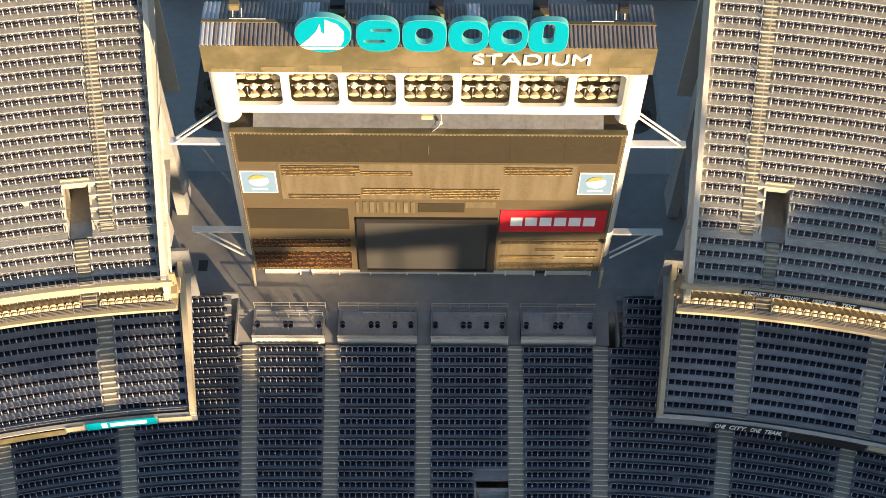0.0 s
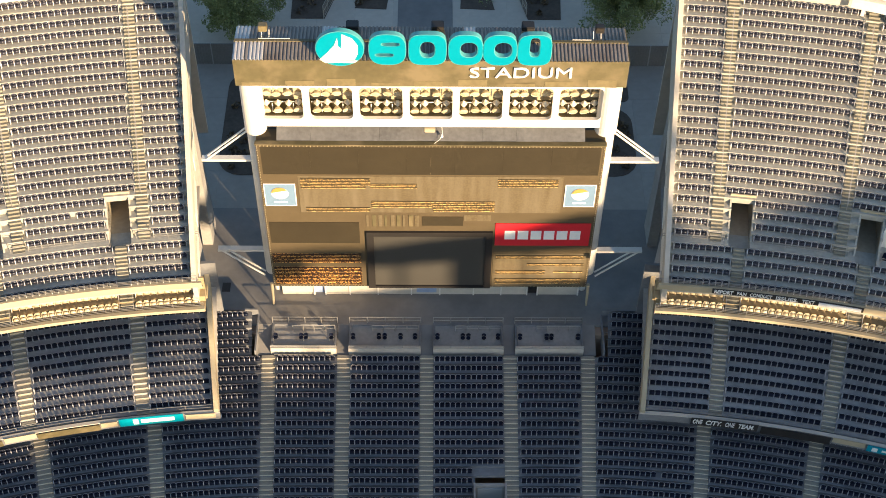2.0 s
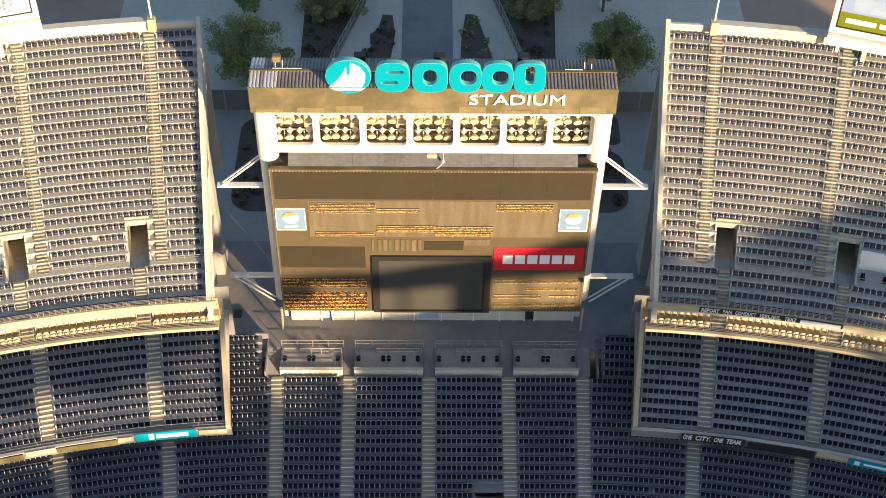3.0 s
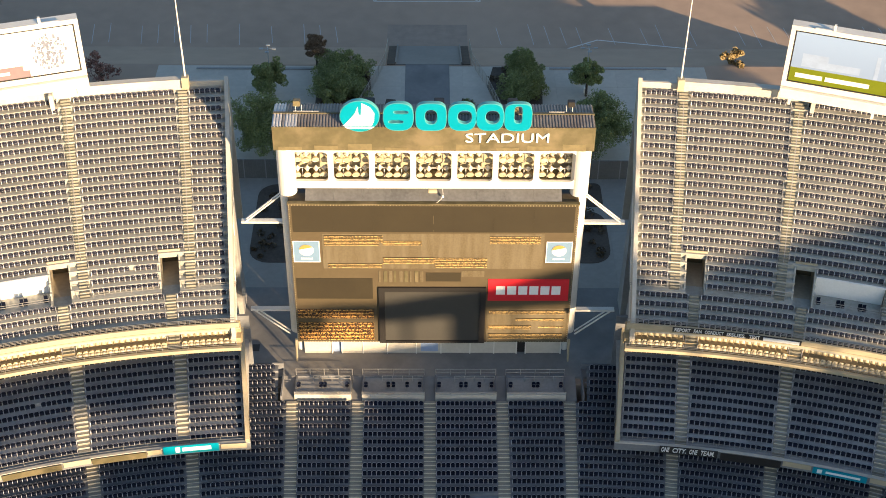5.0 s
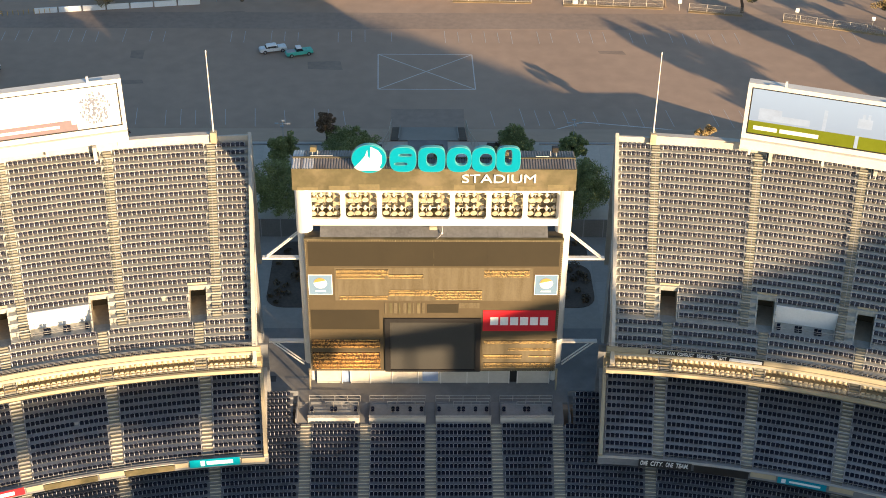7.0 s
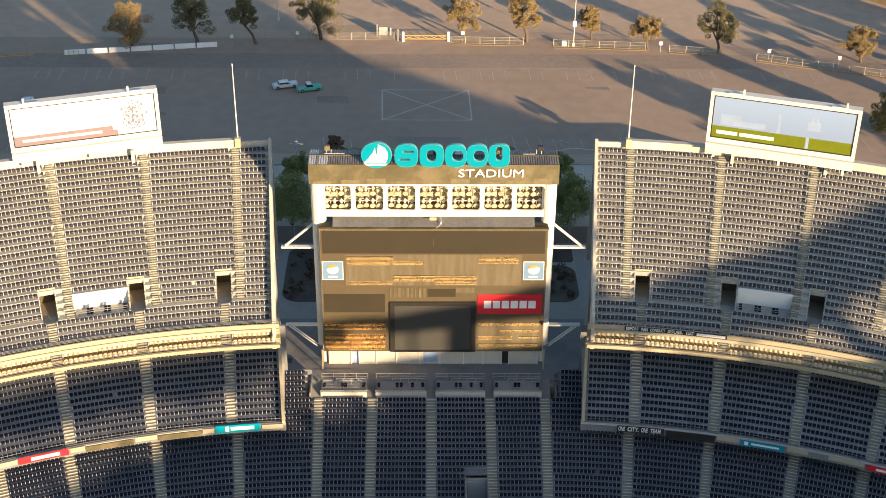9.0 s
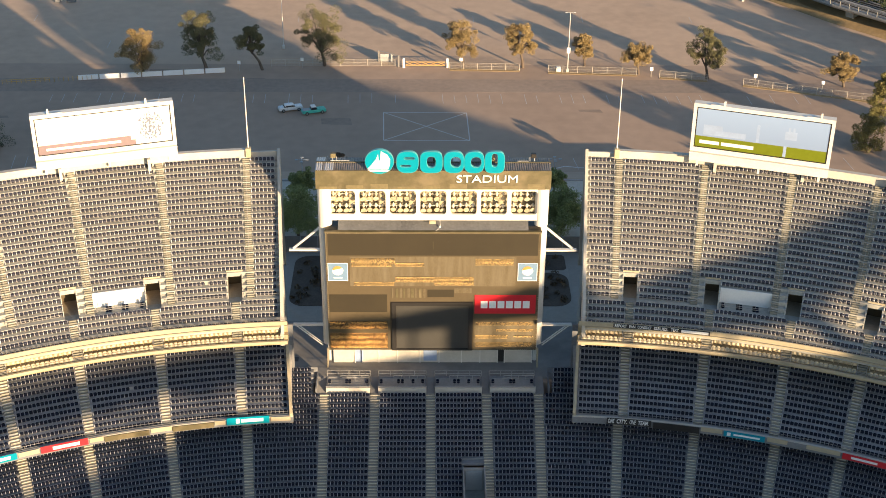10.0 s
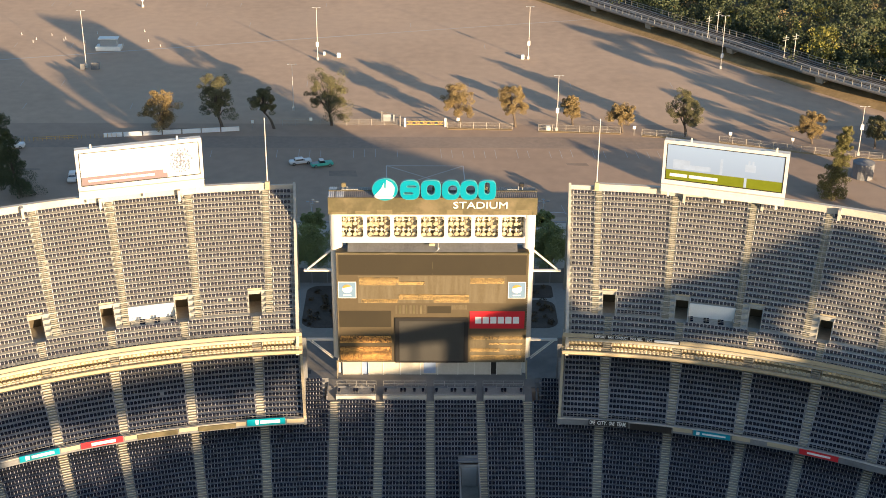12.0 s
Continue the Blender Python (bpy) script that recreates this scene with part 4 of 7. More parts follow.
for s, side in ((-1, "west"), (1, "east")):
    cw = boxes("corner_wall_" + side, [(min(s * 20.2, s * 16.3), max(s * 20.2, s * 16.3), -2.65, -2.5, 4.5, 6.5), (min(s * 16.36, s * 16.2), max(s * 16.36, s * 16.2), -6.9, -2.5, 4.2, 5.8)], M["dimmed_concrete"])
    tagged(cw, "raw concrete wall round the corner seating block", "wall", kind="structure")
    rl = Buf()
    for y in (-4.4, -5.2, -6.0):
        rl.tube((s * 17.9, y, 5.4), (s * 16.6, y, 5.4), 0.03, seg=4)
    tagged(put("corner_railing_" + side, rl, M["rail"]), "thin rails beside the corner steps", "railing", kind="structure")
tagged(boxes("floor_grate", [(-20.1, -19.3, 0.2, 1.3, 5.6, 5.63)], M["black"]), "dark square drain grate in the concourse", "drain grate")


# ---- the scoreboard ----
board = thing("scoreboard", "tall tan scoreboard with a white floodlight bay on round pylons", "scoreboard", 0, 0, 5.6)
PX, PY, PZ0, PZ1 = 14.65, -1.55, 8.75, 27.7
boxes("cabinet", [(-PX, PX, PY, 0.3, PZ0, PZ1)], M["brown"], board, "brown painted metal scoreboard cabinet")
boxes("top_lip", [(-PX - 0.05, PX + 0.05, PY - 0.12, PY + 0.35, PZ1, PZ1 + 0.12)], M["fascia"], board)
for i in range(9):
    x0 = -12.9 + i * 2.867
    tp = Buf()
    tp.hexa([(x0 + 0.005, PY + 0.3, PZ1 - 0.1), (x0 + 2.862, PY + 0.3, PZ1 - 0.1), (x0 + 2.862, 0.7, PZ1 + 1.2), (x0 + 0.005, 0.7, PZ1 + 1.2)], [(x0 + 0.005, PY + 0.3, PZ1 + 0.06 + 0.02 * (i % 2)), (x0 + 2.862, PY + 0.3, PZ1 + 0.06 + 0.02 * (i % 2)), (x0 + 2.862, 0.7, PZ1 + 1.36), (x0 + 0.005, 0.7, PZ1 + 1.36)])
    put("top_sheet", tp, M["grey_sheet"], board, "weathered grey sheet decking")
# black plates paint the shade inside the gaps at both ends
boxes("top_gap", [(-14.5, -12.9, PY + 0.35, 2.2, PZ1 - 0.4, PZ1 - 0.3), (12.9, 14.5, PY + 0.35, 2.2, PZ1 - 0.4, PZ1 - 0.3)], M["black"], board)


def face(name, x0, x1, z0, z1, mat, label="", proud=0.04):
    return boxes(name, [(x0, x1, PY - proud, PY + 0.01, z0, z1)], mat, board, label)


def hooded(strip_ob, x0, x1, z0, z1, hood_mat):
    """Thin brown hoods over each line of lamps."""
    n = max(1, round((z1 - z0) / 0.21))
    for k in range(n):
        z = z1 - (z1 - z0) * k / n
        boxes("lamp_hood", [(x0, x1, PY - 0.155, PY - 0.03, z - 0.012, z)], hood_mat, strip_ob)


face("louvre_panel", -14.3, 14.3, 24.1, 27.45, M["dark_brown"], "dark brown louvred band", 0.02)
for i in range(1, 7):
    x = -14.3 + 28.6 * i / 7
    face("louvre_seam", x - 0.02, x + 0.02, 24.1, 27.45, M["dark_brown"], "", 0.035)
face("pale_matrix_panel", -11.4, 11.4, 19.25, 23.9, M["pale_matrix"], "worn tan lamp matrix panel", 0.03)
for x0, x1, z0, z1 in ((-11.2, -5.2, 22.75, 23.7), (-5.19, -1.2, 22.4, 23.0), (-11.2, -5.6, 22.35, 22.75), (-10.9, -5.3, 19.35, 19.95), (-5.2, 0.2, 19.9, 20.8), (0.2, 5.6, 19.4, 20.75), (5.8, 11.0, 22.6, 23.6)):
    hooded(face("lamp_strip", x0, x1, z0, z1, M["lit_matrix"], "amber speckled lamp strip", 0.05), x0, x1, z0, z1, M["tan_hood"])
for x0, x1 in ((-14.35, -11.75), (11.7, 14.25)):
    ad = face("square_advert", x0, x1, 20.2, 22.85, M["pale_blue"], "pale blue square sign with an orange and white disc", 0.07)
    cx = (x0 + x1) / 2
    for r in ((x0 - 0.07, x0, PY - 0.075, PY, 20.13, 22.92), (x1, x1 + 0.07, PY - 0.075, PY, 20.13, 22.92), (x0, x1, PY - 0.075, PY, 20.13, 20.2), (x0, x1, PY - 0.075, PY, 22.85, 22.92)):
        boxes("border", [r], M["sign_white"], ad)
    for nm, r, mt, lo, hi, dz in (("disc", 0.72, M["sign_white"], -0.5, 0.5, 0.0), ("disc_top", 0.7, M["orange"], 0.3, 1.0, 0.04)):
        d = Buf()
        ring = []
        for k in range(28):
            t = 2 * math.pi * k / 28
            cz = max(lo * 2 * r if lo > 0 else -9, r * math.sin(t))
            ring.append((cx + r * 1.05 * math.cos(t), PY - 0.10 - (0.02 if lo > 0 else 0), 21.75 + (max(math.sin(t) * r, lo * r + 0.25 * r * math.cos(t)) if lo > 0 else math.sin(t) * r) + dz))
        d.face(ring)
        put(nm, d, mt, ad)
    boxes("caption_bar", [(cx - 0.6, cx + 0.6, PY - 0.1, PY - 0.06, 20.55, 20.72)], M["sign_white"], ad)
for i in range(9):
    x = -5.7 + i * 0.54
    face("stripe", x, x + (0.34 if i % 3 else 0.2), 17.4, 18.9, M["fascia"] if i % 2 else M["pale_matrix"], "", 0.05)
face("clock_panel", -0.75, 2.9, 17.5, 18.7, M["dark_brown"], "dark clock panel")
face("small_panel", 2.95, 5.35, 18.15, 18.95, M["pale_matrix"])
face("dark_panel", -14.35, -6.35, 15.05, 17.9, M["dark_brown"], "dark brown blank panel")
sign = face("red_sign", 5.8, 14.3, 14.85, 17.85, M["red"], "red sign with a row of white blocks", 0.08)
for i in range(6):
    x = 6.65 + i * 1.17
    boxes("white_block", [(x, x + 0.95, PY - 0.12, PY - 0.08, 15.75, 16.9)], M["sign_white"], sign)
fr = Buf()
for x0, x1, z0, z1 in ((-5.75, -5.1, 8.8, 16.75), (4.95, 5.6, 8.8, 16.75), (-5.1, 4.95, 16.2, 16.75), (-5.1, 4.95, 8.8, 9.05)):
    fr.box(x0, x1, PY - 0.25, PY, z0, z1)
put("screen_frame", fr, M["black"], board, "black screen frame")
face("video_screen", -5.1, 4.95, 9.05, 16.2, M["screen"], "dark blank video screen", 0.05)
for x0, x1, z0, z1, mt in ((-14.4, -6.35, 12.25, 13.5, "dark_matrix"), (-14.4, -6.35, 9.1, 11.6, "dark_matrix"), (5.75, 14.3, 8.95, 13.6, "pale_matrix"), (6.0, 14.1, 12.9, 13.45, "lit_matrix"), (8.9, 14.1, 11.9, 12.3, "lit_matrix"), (6.0, 10.6, 10.7, 11.3, "lit_matrix"), (6.0, 14.0, 9.3, 10.1, "lit_matrix"), (11.4, 14.1, 10.9, 11.2, "lit_matrix")):
    mx = face("lamp_matrix", x0, x1, z0, z1, M[mt], "amber speckled lamp matrix", 0.04 if mt != "lit_matrix" else 0.06)
    if mt != "pale_matrix":
        hooded(mx, x0, x1, z0, z1, M["rust_hood"] if mt == "dark_matrix" else M["tan_hood"])
# border of small bulbs
bl = Buf()
n = 98
for i in range(n):
    x = -14.55 + 29.1 * i / (n - 1)
    for z in (PZ1 - 0.12, PZ0 + 0.1):
        bl.box(x - 0.034, x + 0.034, PY - 0.09, PY, z - 0.034, z + 0.034)
for i in range(62):
    z = PZ0 + 0.3 + 18.3 * i / 61
    for x in (-14.55, 14.55):
        bl.box(x - 0.034, x + 0.034, PY - 0.09, PY, z - 0.034, z + 0.034)
tagged(put("bulb_border", bl, M["bulb"], board, "border of small dull cream bulbs"), kind="stuff")
for i, (dx, dz, h) in enumerate(((0.0, 25.2, 1.8), (-0.02, 24.2, 0.3))):
    face("drip_mark", dx - 0.015, dx + 0.015, dz, dz + h * 0.6, M["pale_matrix"], "", 0.06)

# pylons: round white tops, slimmer shafts below
for s in (-1, 1):
    py = Buf()
    py.tube((s * 14.9, 0.55, 8.7), (s * 14.9, 0.55, 34.0), 0.66, seg=20)
    py.tube((s * 14.7, 0.75, 5.6), (s * 14.7, 0.75, 8.7), 0.3, seg=12)
    put("pylon", py, M["white"], board, "round white steel pylon", smooth=False)
    py = Buf()
    py.tube((s * 14.62, -0.25, 28.35), (s * 14.62, -0.25, 33.95), 0.92, seg=24)
    put("pylon_head", py, M["white"], board)
    ft = Buf()
    ft.tube((s * 14.95, -1.3, 5.6), (s * 14.85, -1.45, 9.0), 0.1, 0.16, seg=8)
    put("front_leg", ft, M["cream"], board, "slim cream leg")
    for z, up in ((23.9, 1), (11.75, -1)):
        b = Buf()
        b.box(min(s * 15.4, s * 19.75), max(s * 15.4, s * 19.75), 0.2, 0.75, z - 0.12, z + 0.12)
        for dy in (0.25, 0.75):
            b.tube((s * 19.4, dy, z), (s * 15.6, dy + (0.5 if up > 0 else -0.4), z + up * 3.1), 0.09, seg=6)
        put("side_brace", b, M["white"], board, "white triangular side brace")

# floodlight bay
BW, BP = 3.5, 4.07


def rounded(cx, cz, hx, hz, r, n=5):
    ring = []
    for sx, sz, a0 in ((1, 1, 0), (-1, 1, 90), (-1, -1, 180), (1, -1, 270)):
        ring += [(cx + sx * (hx - r) + r * math.cos(radians(a0 + 90 * k / n)), cz + sz * (hz - r) + r * math.sin(radians(a0 + 90 * k / n))) for k in range(n + 1)]
    return ring


def pierced(name, outline, holes, y0, y1, mat, parent, label=""):
    """A flat plate in the board's plane with openings through it."""
    cu = bpy.data.curves.new("tmp", 'CURVE')
    cu.dimensions, cu.fill_mode, cu.extrude = '2D', 'BOTH', (y1 - y0) / 2
    for loop in [outline] + holes:
        sp = cu.splines.new('POLY')
        sp.points.add(len(loop) - 1)
        for k, (px, pz) in enumerate(loop):
            sp.points[k].co = (px, pz, 0, 1)
        sp.use_cyclic_u = True
    ob = bpy.data.objects.new("tmp", cu)
    scene.collection.objects.link(ob)
    bpy.context.view_layer.update()
    me = bpy.data.meshes.new_from_object(ob.evaluated_get(bpy.context.evaluated_depsgraph_get()))
    bpy.data.objects.remove(ob)
    me.materials.clear()
    me.materials.append(mat)
    me.name = name
    o = new(name, me)
    o.matrix_basis = pose(0, (y0 + y1) / 2, 0, 90)
    o.parent = parent
    o.matrix_parent_inverse = parent.matrix_basis.inverted()
    return tagged(o, label) if label else o


def turned(buf, at_, axis, prof, seg=12):
    """A surface of revolution round an axis; prof holds (distance along it, radius)."""
    d = Vector(axis).normalized()
    e1 = d.orthogonal().normalized()
    e2 = d.cross(e1)
    prev = None
    for dist, rad in prof:
        i0 = len(buf.v)
        for k in range(seg):
            t = 2 * math.pi * k / seg
            buf.v.append(tuple(Vector(at_) + d * dist + e1 * (rad * math.cos(t)) + e2 * (rad * math.sin(t))))
        if prev is not None:
            for k in range(seg):
                buf.f.append((prev + k, prev + (k + 1) % seg, i0 + (k + 1) % seg, i0 + k))
                buf.m.append(0)
        prev = i0


def floodlamp(x, y, z, label=""):
    """A dish aimed down at the field, its lens, and a peaked ballast standing behind it."""
    tilt = (random.uniform(-0.12, 0.12), -0.93, -0.36)
    dish = Buf()
    turned(dish, (x, y, z), tilt, ((-0.3, 0.06), (-0.2, 0.2), (-0.02, 0.33), (0.1, 0.39), (0.13, 0.39), (0.1, 0.36)))
    ob = put("floodlamp", dish, M["lamp"], board, label)
    lens = Buf()
    turned(lens, (x, y, z), tilt, ((0.1, 0.36), (0.13, 0.2), (0.14, 0.01)))
    put("lens", lens, M["lens"], ob, "pale dusty lens")
    bal = Buf()
    turned(bal, (x, y + 0.3, z + 0.1), (0, 0, 1), ((0.1, 0.1), (0.2, 0.16), (0.38, 0.16), (0.42, 0.3), (0.46, 0.3), (0.54, 0.15), (0.66, 0.1), (0.78, 0.01)), 10)
    put("ballast", bal, M["lamp_pale"], ob, "pale peaked ballast housing")


pierced("bay_frame", [(-14.25, 29.2), (14.25, 29.2), (14.25, 33.94), (-14.25, 33.94)], [rounded(-14.245 + BP * (i + 0.5), 31.83, BW / 2, 1.75, 0.4) for i in range(7)], -0.9, -0.55, M["white"], board, "white floodlight bay frame with rounded openings")
boxes("bay_beam", [(-14.2, 14.2, -0.55, 1.6, 29.2, 29.9)], M["white"], board)
# added tan sheet, darkens the brightly lit white beam top between the lamps
boxes("bay_floor", [(-14.2, 14.2, -0.55, 1.6, 29.9, 29.93)], M["fascia"], board, "tan sheet laid over the white beam in the floodlight bay")
boxes("bay_head", [(-15.2, 15.2, -0.5, 1.6, 33.7, 33.93)], M["white"], board)
boxes("bay_back", [(-14.4, 14.4, 1.62, 1.75, 28.6, 33.9)], M["cream"], board, "cream back sheet of the floodlight bay")
for i in range(7):
    c = -14.245 + BP * (i + 0.5)
    for tier, (z, y) in enumerate(((30.42, -0.12), (31.95, 0.25), (33.1, 0.6))):
        cross = Buf()
        cross.tube((c - BW / 2, y + 0.45, z + 0.42), (c + BW / 2, y + 0.45, z + 0.42), 0.055, seg=5)
        for dx in (-0.87, 0.87):
            cross.tube((c + dx, y + 0.2, z - 0.5), (c + dx, y + 0.2, z + 0.45), 0.05, seg=5)
        put("lamp_rack", cross, M["white"], board)
        for j in range(4):
            x = c - 1.31 + j * 0.873 + random.uniform(-0.07, 0.07)
            floodlamp(x, y + random.uniform(-0.05, 0.05), z + random.uniform(-0.06, 0.06), "round tan floodlamp with a peaked ballast" if i == j == tier == 0 else "")

# fascia and corrugated roof
fa = Buf()
fa.box(-15.65, 15.65, -1.1, 2.8, 33.95, 36.7)
put("fascia", fa, M["fascia"], board, "patched tan metal fascia")
for i in range(9):
    sm = Buf()
    x = -15.65 + 31.3 * (i + 0.5) / 9 + random.uniform(-0.4, 0.4)
    sm.box(x - 1.2, x + 1.1, -1.13, -1.1, 33.97, 34.35 + 0.2 * (i % 3))
    put("fascia_patch", sm, M["fascia_pale"], board)
rf = []
pitch = 0.30
nr = int(31.3 / pitch)
pale = {(i, h) for h, runs in ((0, ((0, 3), (4, 8), (23, 28))), (1, ((0, 4), (23, 27), (61, 64)))) for a, c in runs for i in range(a, c)}
for h, (y0, y1, z0, z1) in enumerate(((-1.15, 0.8, 36.72, 36.95), (0.95, 2.85, 36.95, 36.72))):
    for i in range(nr):
        x = -15.65 + pitch * i
        if i == 0 or ((i, h) in pale) != ((i - 1, h) in pale):
            rf.append(((i, h) in pale, Buf()))
        b = rf[-1][1]
        for xa, xb, za, zb in ((x, x + 0.09, 0.0, 0.0), (x + 0.09, x + 0.13, 0.0, 0.09), (x + 0.13, x + 0.26, 0.09, 0.09), (x + 0.26, x + pitch, 0.09, 0.0)):
            b.face([(xa, y0, z0 + za), (xb, y0, z0 + zb), (xb, y1, z1 + zb), (xa, y1, z1 + za)])
for new_sheet, b in rf:
    put("pale_roof_sheet" if new_sheet else "roof_sheet", b, M["roof_pale" if new_sheet else "roof"], board, "newer pale roof sheet" if new_sheet else "rusty grey corrugated roof sheet")
boxes("roof_ridge", [(-15.65, 15.65, 0.72, 1.0, 36.9, 37.08)], M["fascia"], board)
for x in (-6.3, 0.5, 7.7):
    bx = bevelled("roof_unit", x - 0.5, x + 0.5, 1.6, 2.5, 37.0, 37.8, 0.06, M["black"], board, "dark box on the roof")
    boxes("unit_hood", [(x - 0.55, x + 0.55, 1.2, 1.6, 37.0, 37.5)], M["fascia"], bx)
for s, mt in ((-1, "fascia_pale"), (1, "black")):
    fl = bevelled("roof_lamp", s * 13.4 - 0.35, s * 13.4 + 0.35, 1.5, 2.1, 37.3, 37.9, 0.05, M[mt], board, "small floodlight on the roof")
    lg = Buf()
    for dx in (-0.3, 0.3):
        lg.tube((s * 13.2 + dx, 1.2, 37.0), (s * 13.2 + dx, 1.7, 37.4), 0.04, seg=5)
    lg.tube((s * 13.2 - 0.5, 0.9, 37.2), (s * 11.2, 0.9, 37.2), 0.03, seg=5)
    put("lamp_stand", lg, M["white"], fl)

cable = Buf()
hang = [(0.9, -0.75, 29.15), (0.95, -0.95, 28.5), (0.75, -1.2, 28.05), (0.3, -1.5, 27.85)]
for p, q in zip(hang, hang[1:]):
    cable.tube(p, q, 0.018, seg=5)
cable.tube((0.92, -1.05, 28.2), (0.92, -1.05, 28.42), 0.1, 0.1, seg=8)
put("hanging_cable", cable, M["sign_white"], board, "pale hanging cable with a white fitting")
bevelled("bay_lamp", -0.55, 0.35, -1.15, -0.8, 28.75, 29.15, 0.05, M["cream"], board, "small cream lamp under the bay")

# wall under the cabinet
uw = thing("base_hoarding", "pale sheeted hoarding with a doorway under the scoreboard", "hoarding", 0, 0.1, 5.6)
x = -14.2
for i, w in enumerate((3.1, 1.05, 2.35, 2.7, 3.2, 2.73, 3.22, 2.65, 2.5, 1.0, 3.9)):
    if i in (1, 9):
        boxes("doorway", [(x, x + w, 0.2, 0.26, 5.6, 8.6)], M["black" if i == 9 else "print_grey"], uw)
    else:
        boxes("hoarding_sheet", [(x + 0.02, x + w - 0.02, 0.02 * (i % 2), 0.15, 5.6, 8.7)], M["rim_white"], uw)
        if i == 5:
            boxes("poster", [(x + 0.5, x + 2.4, -0.02, 0.018, 5.9, 8.5)], M["print_grey"], uw, "faded blue-grey poster")
    boxes("fence_post", [(x + w - 0.06, x + w + 0.06, -0.12, -0.02, 5.6, 8.6)], M["white"], uw)
    x += w


# roof sign: a disc and five plain rounded teal blocks
rs = thing("roof_sign", "large teal and white roof sign of plain rounded blocks", "sign", 0, -1.1, 36.7)


def slab_from(outline, holes, y0, y1, name, label=""):
    """A rounded teal block with its openings, white edge behind, teal face in front."""
    for nm, grow, ya, yb, mt in (("block_body", 0.045, y0 + 0.03, y1, M["teal_side"]), ("block_face", 0.0, y0, y0 + 0.03, M["teal"])):
        cu = bpy.data.curves.new("tmp", 'CURVE')
        cu.dimensions, cu.fill_mode, cu.extrude = '2D', 'BOTH', (yb - ya) / 2
        for loop, sign_ in [(outline, 1)] + [(h, -1) for h in holes]:
            cx = sum(p[0] for p in loop) / len(loop)
            cz = sum(p[1] for p in loop) / len(loop)
            sp = cu.splines.new('POLY')
            sp.points.add(len(loop) - 1)
            for k, (px, pz) in enumerate(loop):
                d = math.hypot(px - cx, pz - cz) or 1
                g = 1 + sign_ * grow / d
                sp.points[k].co = (cx + (px - cx) * g, cz + (pz - cz) * g, 0, 1)
            sp.use_cyclic_u = True
        ob = bpy.data.objects.new("tmp", cu)
        scene.collection.objects.link(ob)
        bpy.context.view_layer.update()
        me = bpy.data.meshes.new_from_object(ob.evaluated_get(bpy.context.evaluated_depsgraph_get()))
        bpy.data.objects.remove(ob)
        me.materials.clear()
        me.materials.append(mt)
        me.name = name
        o = new(name if nm == "block_face" else name + "_edge", me)
        o.matrix_basis = pose(0, (ya + yb) / 2, 0, 90)
        o.parent = rs
        o.matrix_parent_inverse = rs.matrix_basis.inverted()
        if label:
            tagged(o, label)


def superloop(cx, cz, rx, rz, p=2.6, n=36):
    return [(cx + rx * math.copysign(abs(math.cos(2 * math.pi * k / n)) ** (2 / p), math.cos(2 * math.pi * k / n)), cz + rz * math.copysign(abs(math.sin(2 * math.pi * k / n)) ** (2 / p), math.sin(2 * math.pi * k / n))) for k in range(n)]


ZC = 38.05
slab_from(superloop(-7.12, ZC + 0.05, 1.86, 1.72, 2.0), [], -1.35, -0.85, "disc", "teal disc with a white sail shape")
sail = Buf()
sail.face([(-8.75, -1.38, 37.05), (-8.1, -1.38, 37.75), (-7.55, -1.38, 38.5), (-7.28, -1.38, 39.25), (-7.22, -1.38, 38.4), (-7.0, -1.38, 38.2), (-6.9, -1.38, 39.65), (-6.1, -1.38, 39.2), (-5.7, -1.38, 38.5), (-5.75, -1.38, 37.6), (-6.0, -1.38, 37.05)][::-1])
sail.face([(-8.65, -1.38, 36.95), (-5.75, -1.38, 36.95), (-6.05, -1.38, 36.7), (-8.3, -1.38, 36.7)][::-1])
put("sail", sail, M["sign_white"], rs, "white sail shape")
for i, (xa, xb) in enumerate(((-4.85, -2.0), (-1.75, 1.15), (1.35, 4.0), (4.05, 6.65), (6.75, 9.35))):
    cx, rx = (xa + xb) / 2, (xb - xa) / 2
    holes = {0: [superloop(cx + 0.25, ZC + 0.55, 0.75, 0.2, 3), superloop(cx - 0.25, ZC - 0.55, 0.75, 0.2, 3)], 1: [superloop(cx, ZC, 0.62, 0.85, 2.6)], 2: [superloop(cx + 0.25, ZC, 0.72, 0.8, 2.4)], 3: [superloop(cx + 0.25, ZC, 0.72, 0.8, 2.4)], 4: [superloop(cx, ZC + 0.3, 0.42, 1.0, 3.5)]}[i]
    slab_from(superloop(cx, ZC - 0.02, rx, 1.52, 3.6 if i in (1, 4) else 2.8), holes, -1.35, -0.85, "rounded_block", "plain rounded teal block with pale edges")
fr = Buf()
for x in (-8.2, -6.0, -4.4, -2.5, -1.2, 0.6, 2.0, 3.5, 4.7, 6.2, 7.3, 8.8):
    fr.tube((x, -0.85, 37.4), (x, 0.3, 36.9), 0.05, seg=5)
    fr.tube((x, -0.85, 38.6), (x, 0.6, 36.95), 0.04, seg=5)
put("sign_stays", fr, M["rail"], rs)
writing("STADIUM", 1.08, M["sign_white"], pose(3.05, -1.16, 35.02, 90), board, width=8.1, depth=0.14, name="lettering", label="white block capitals")


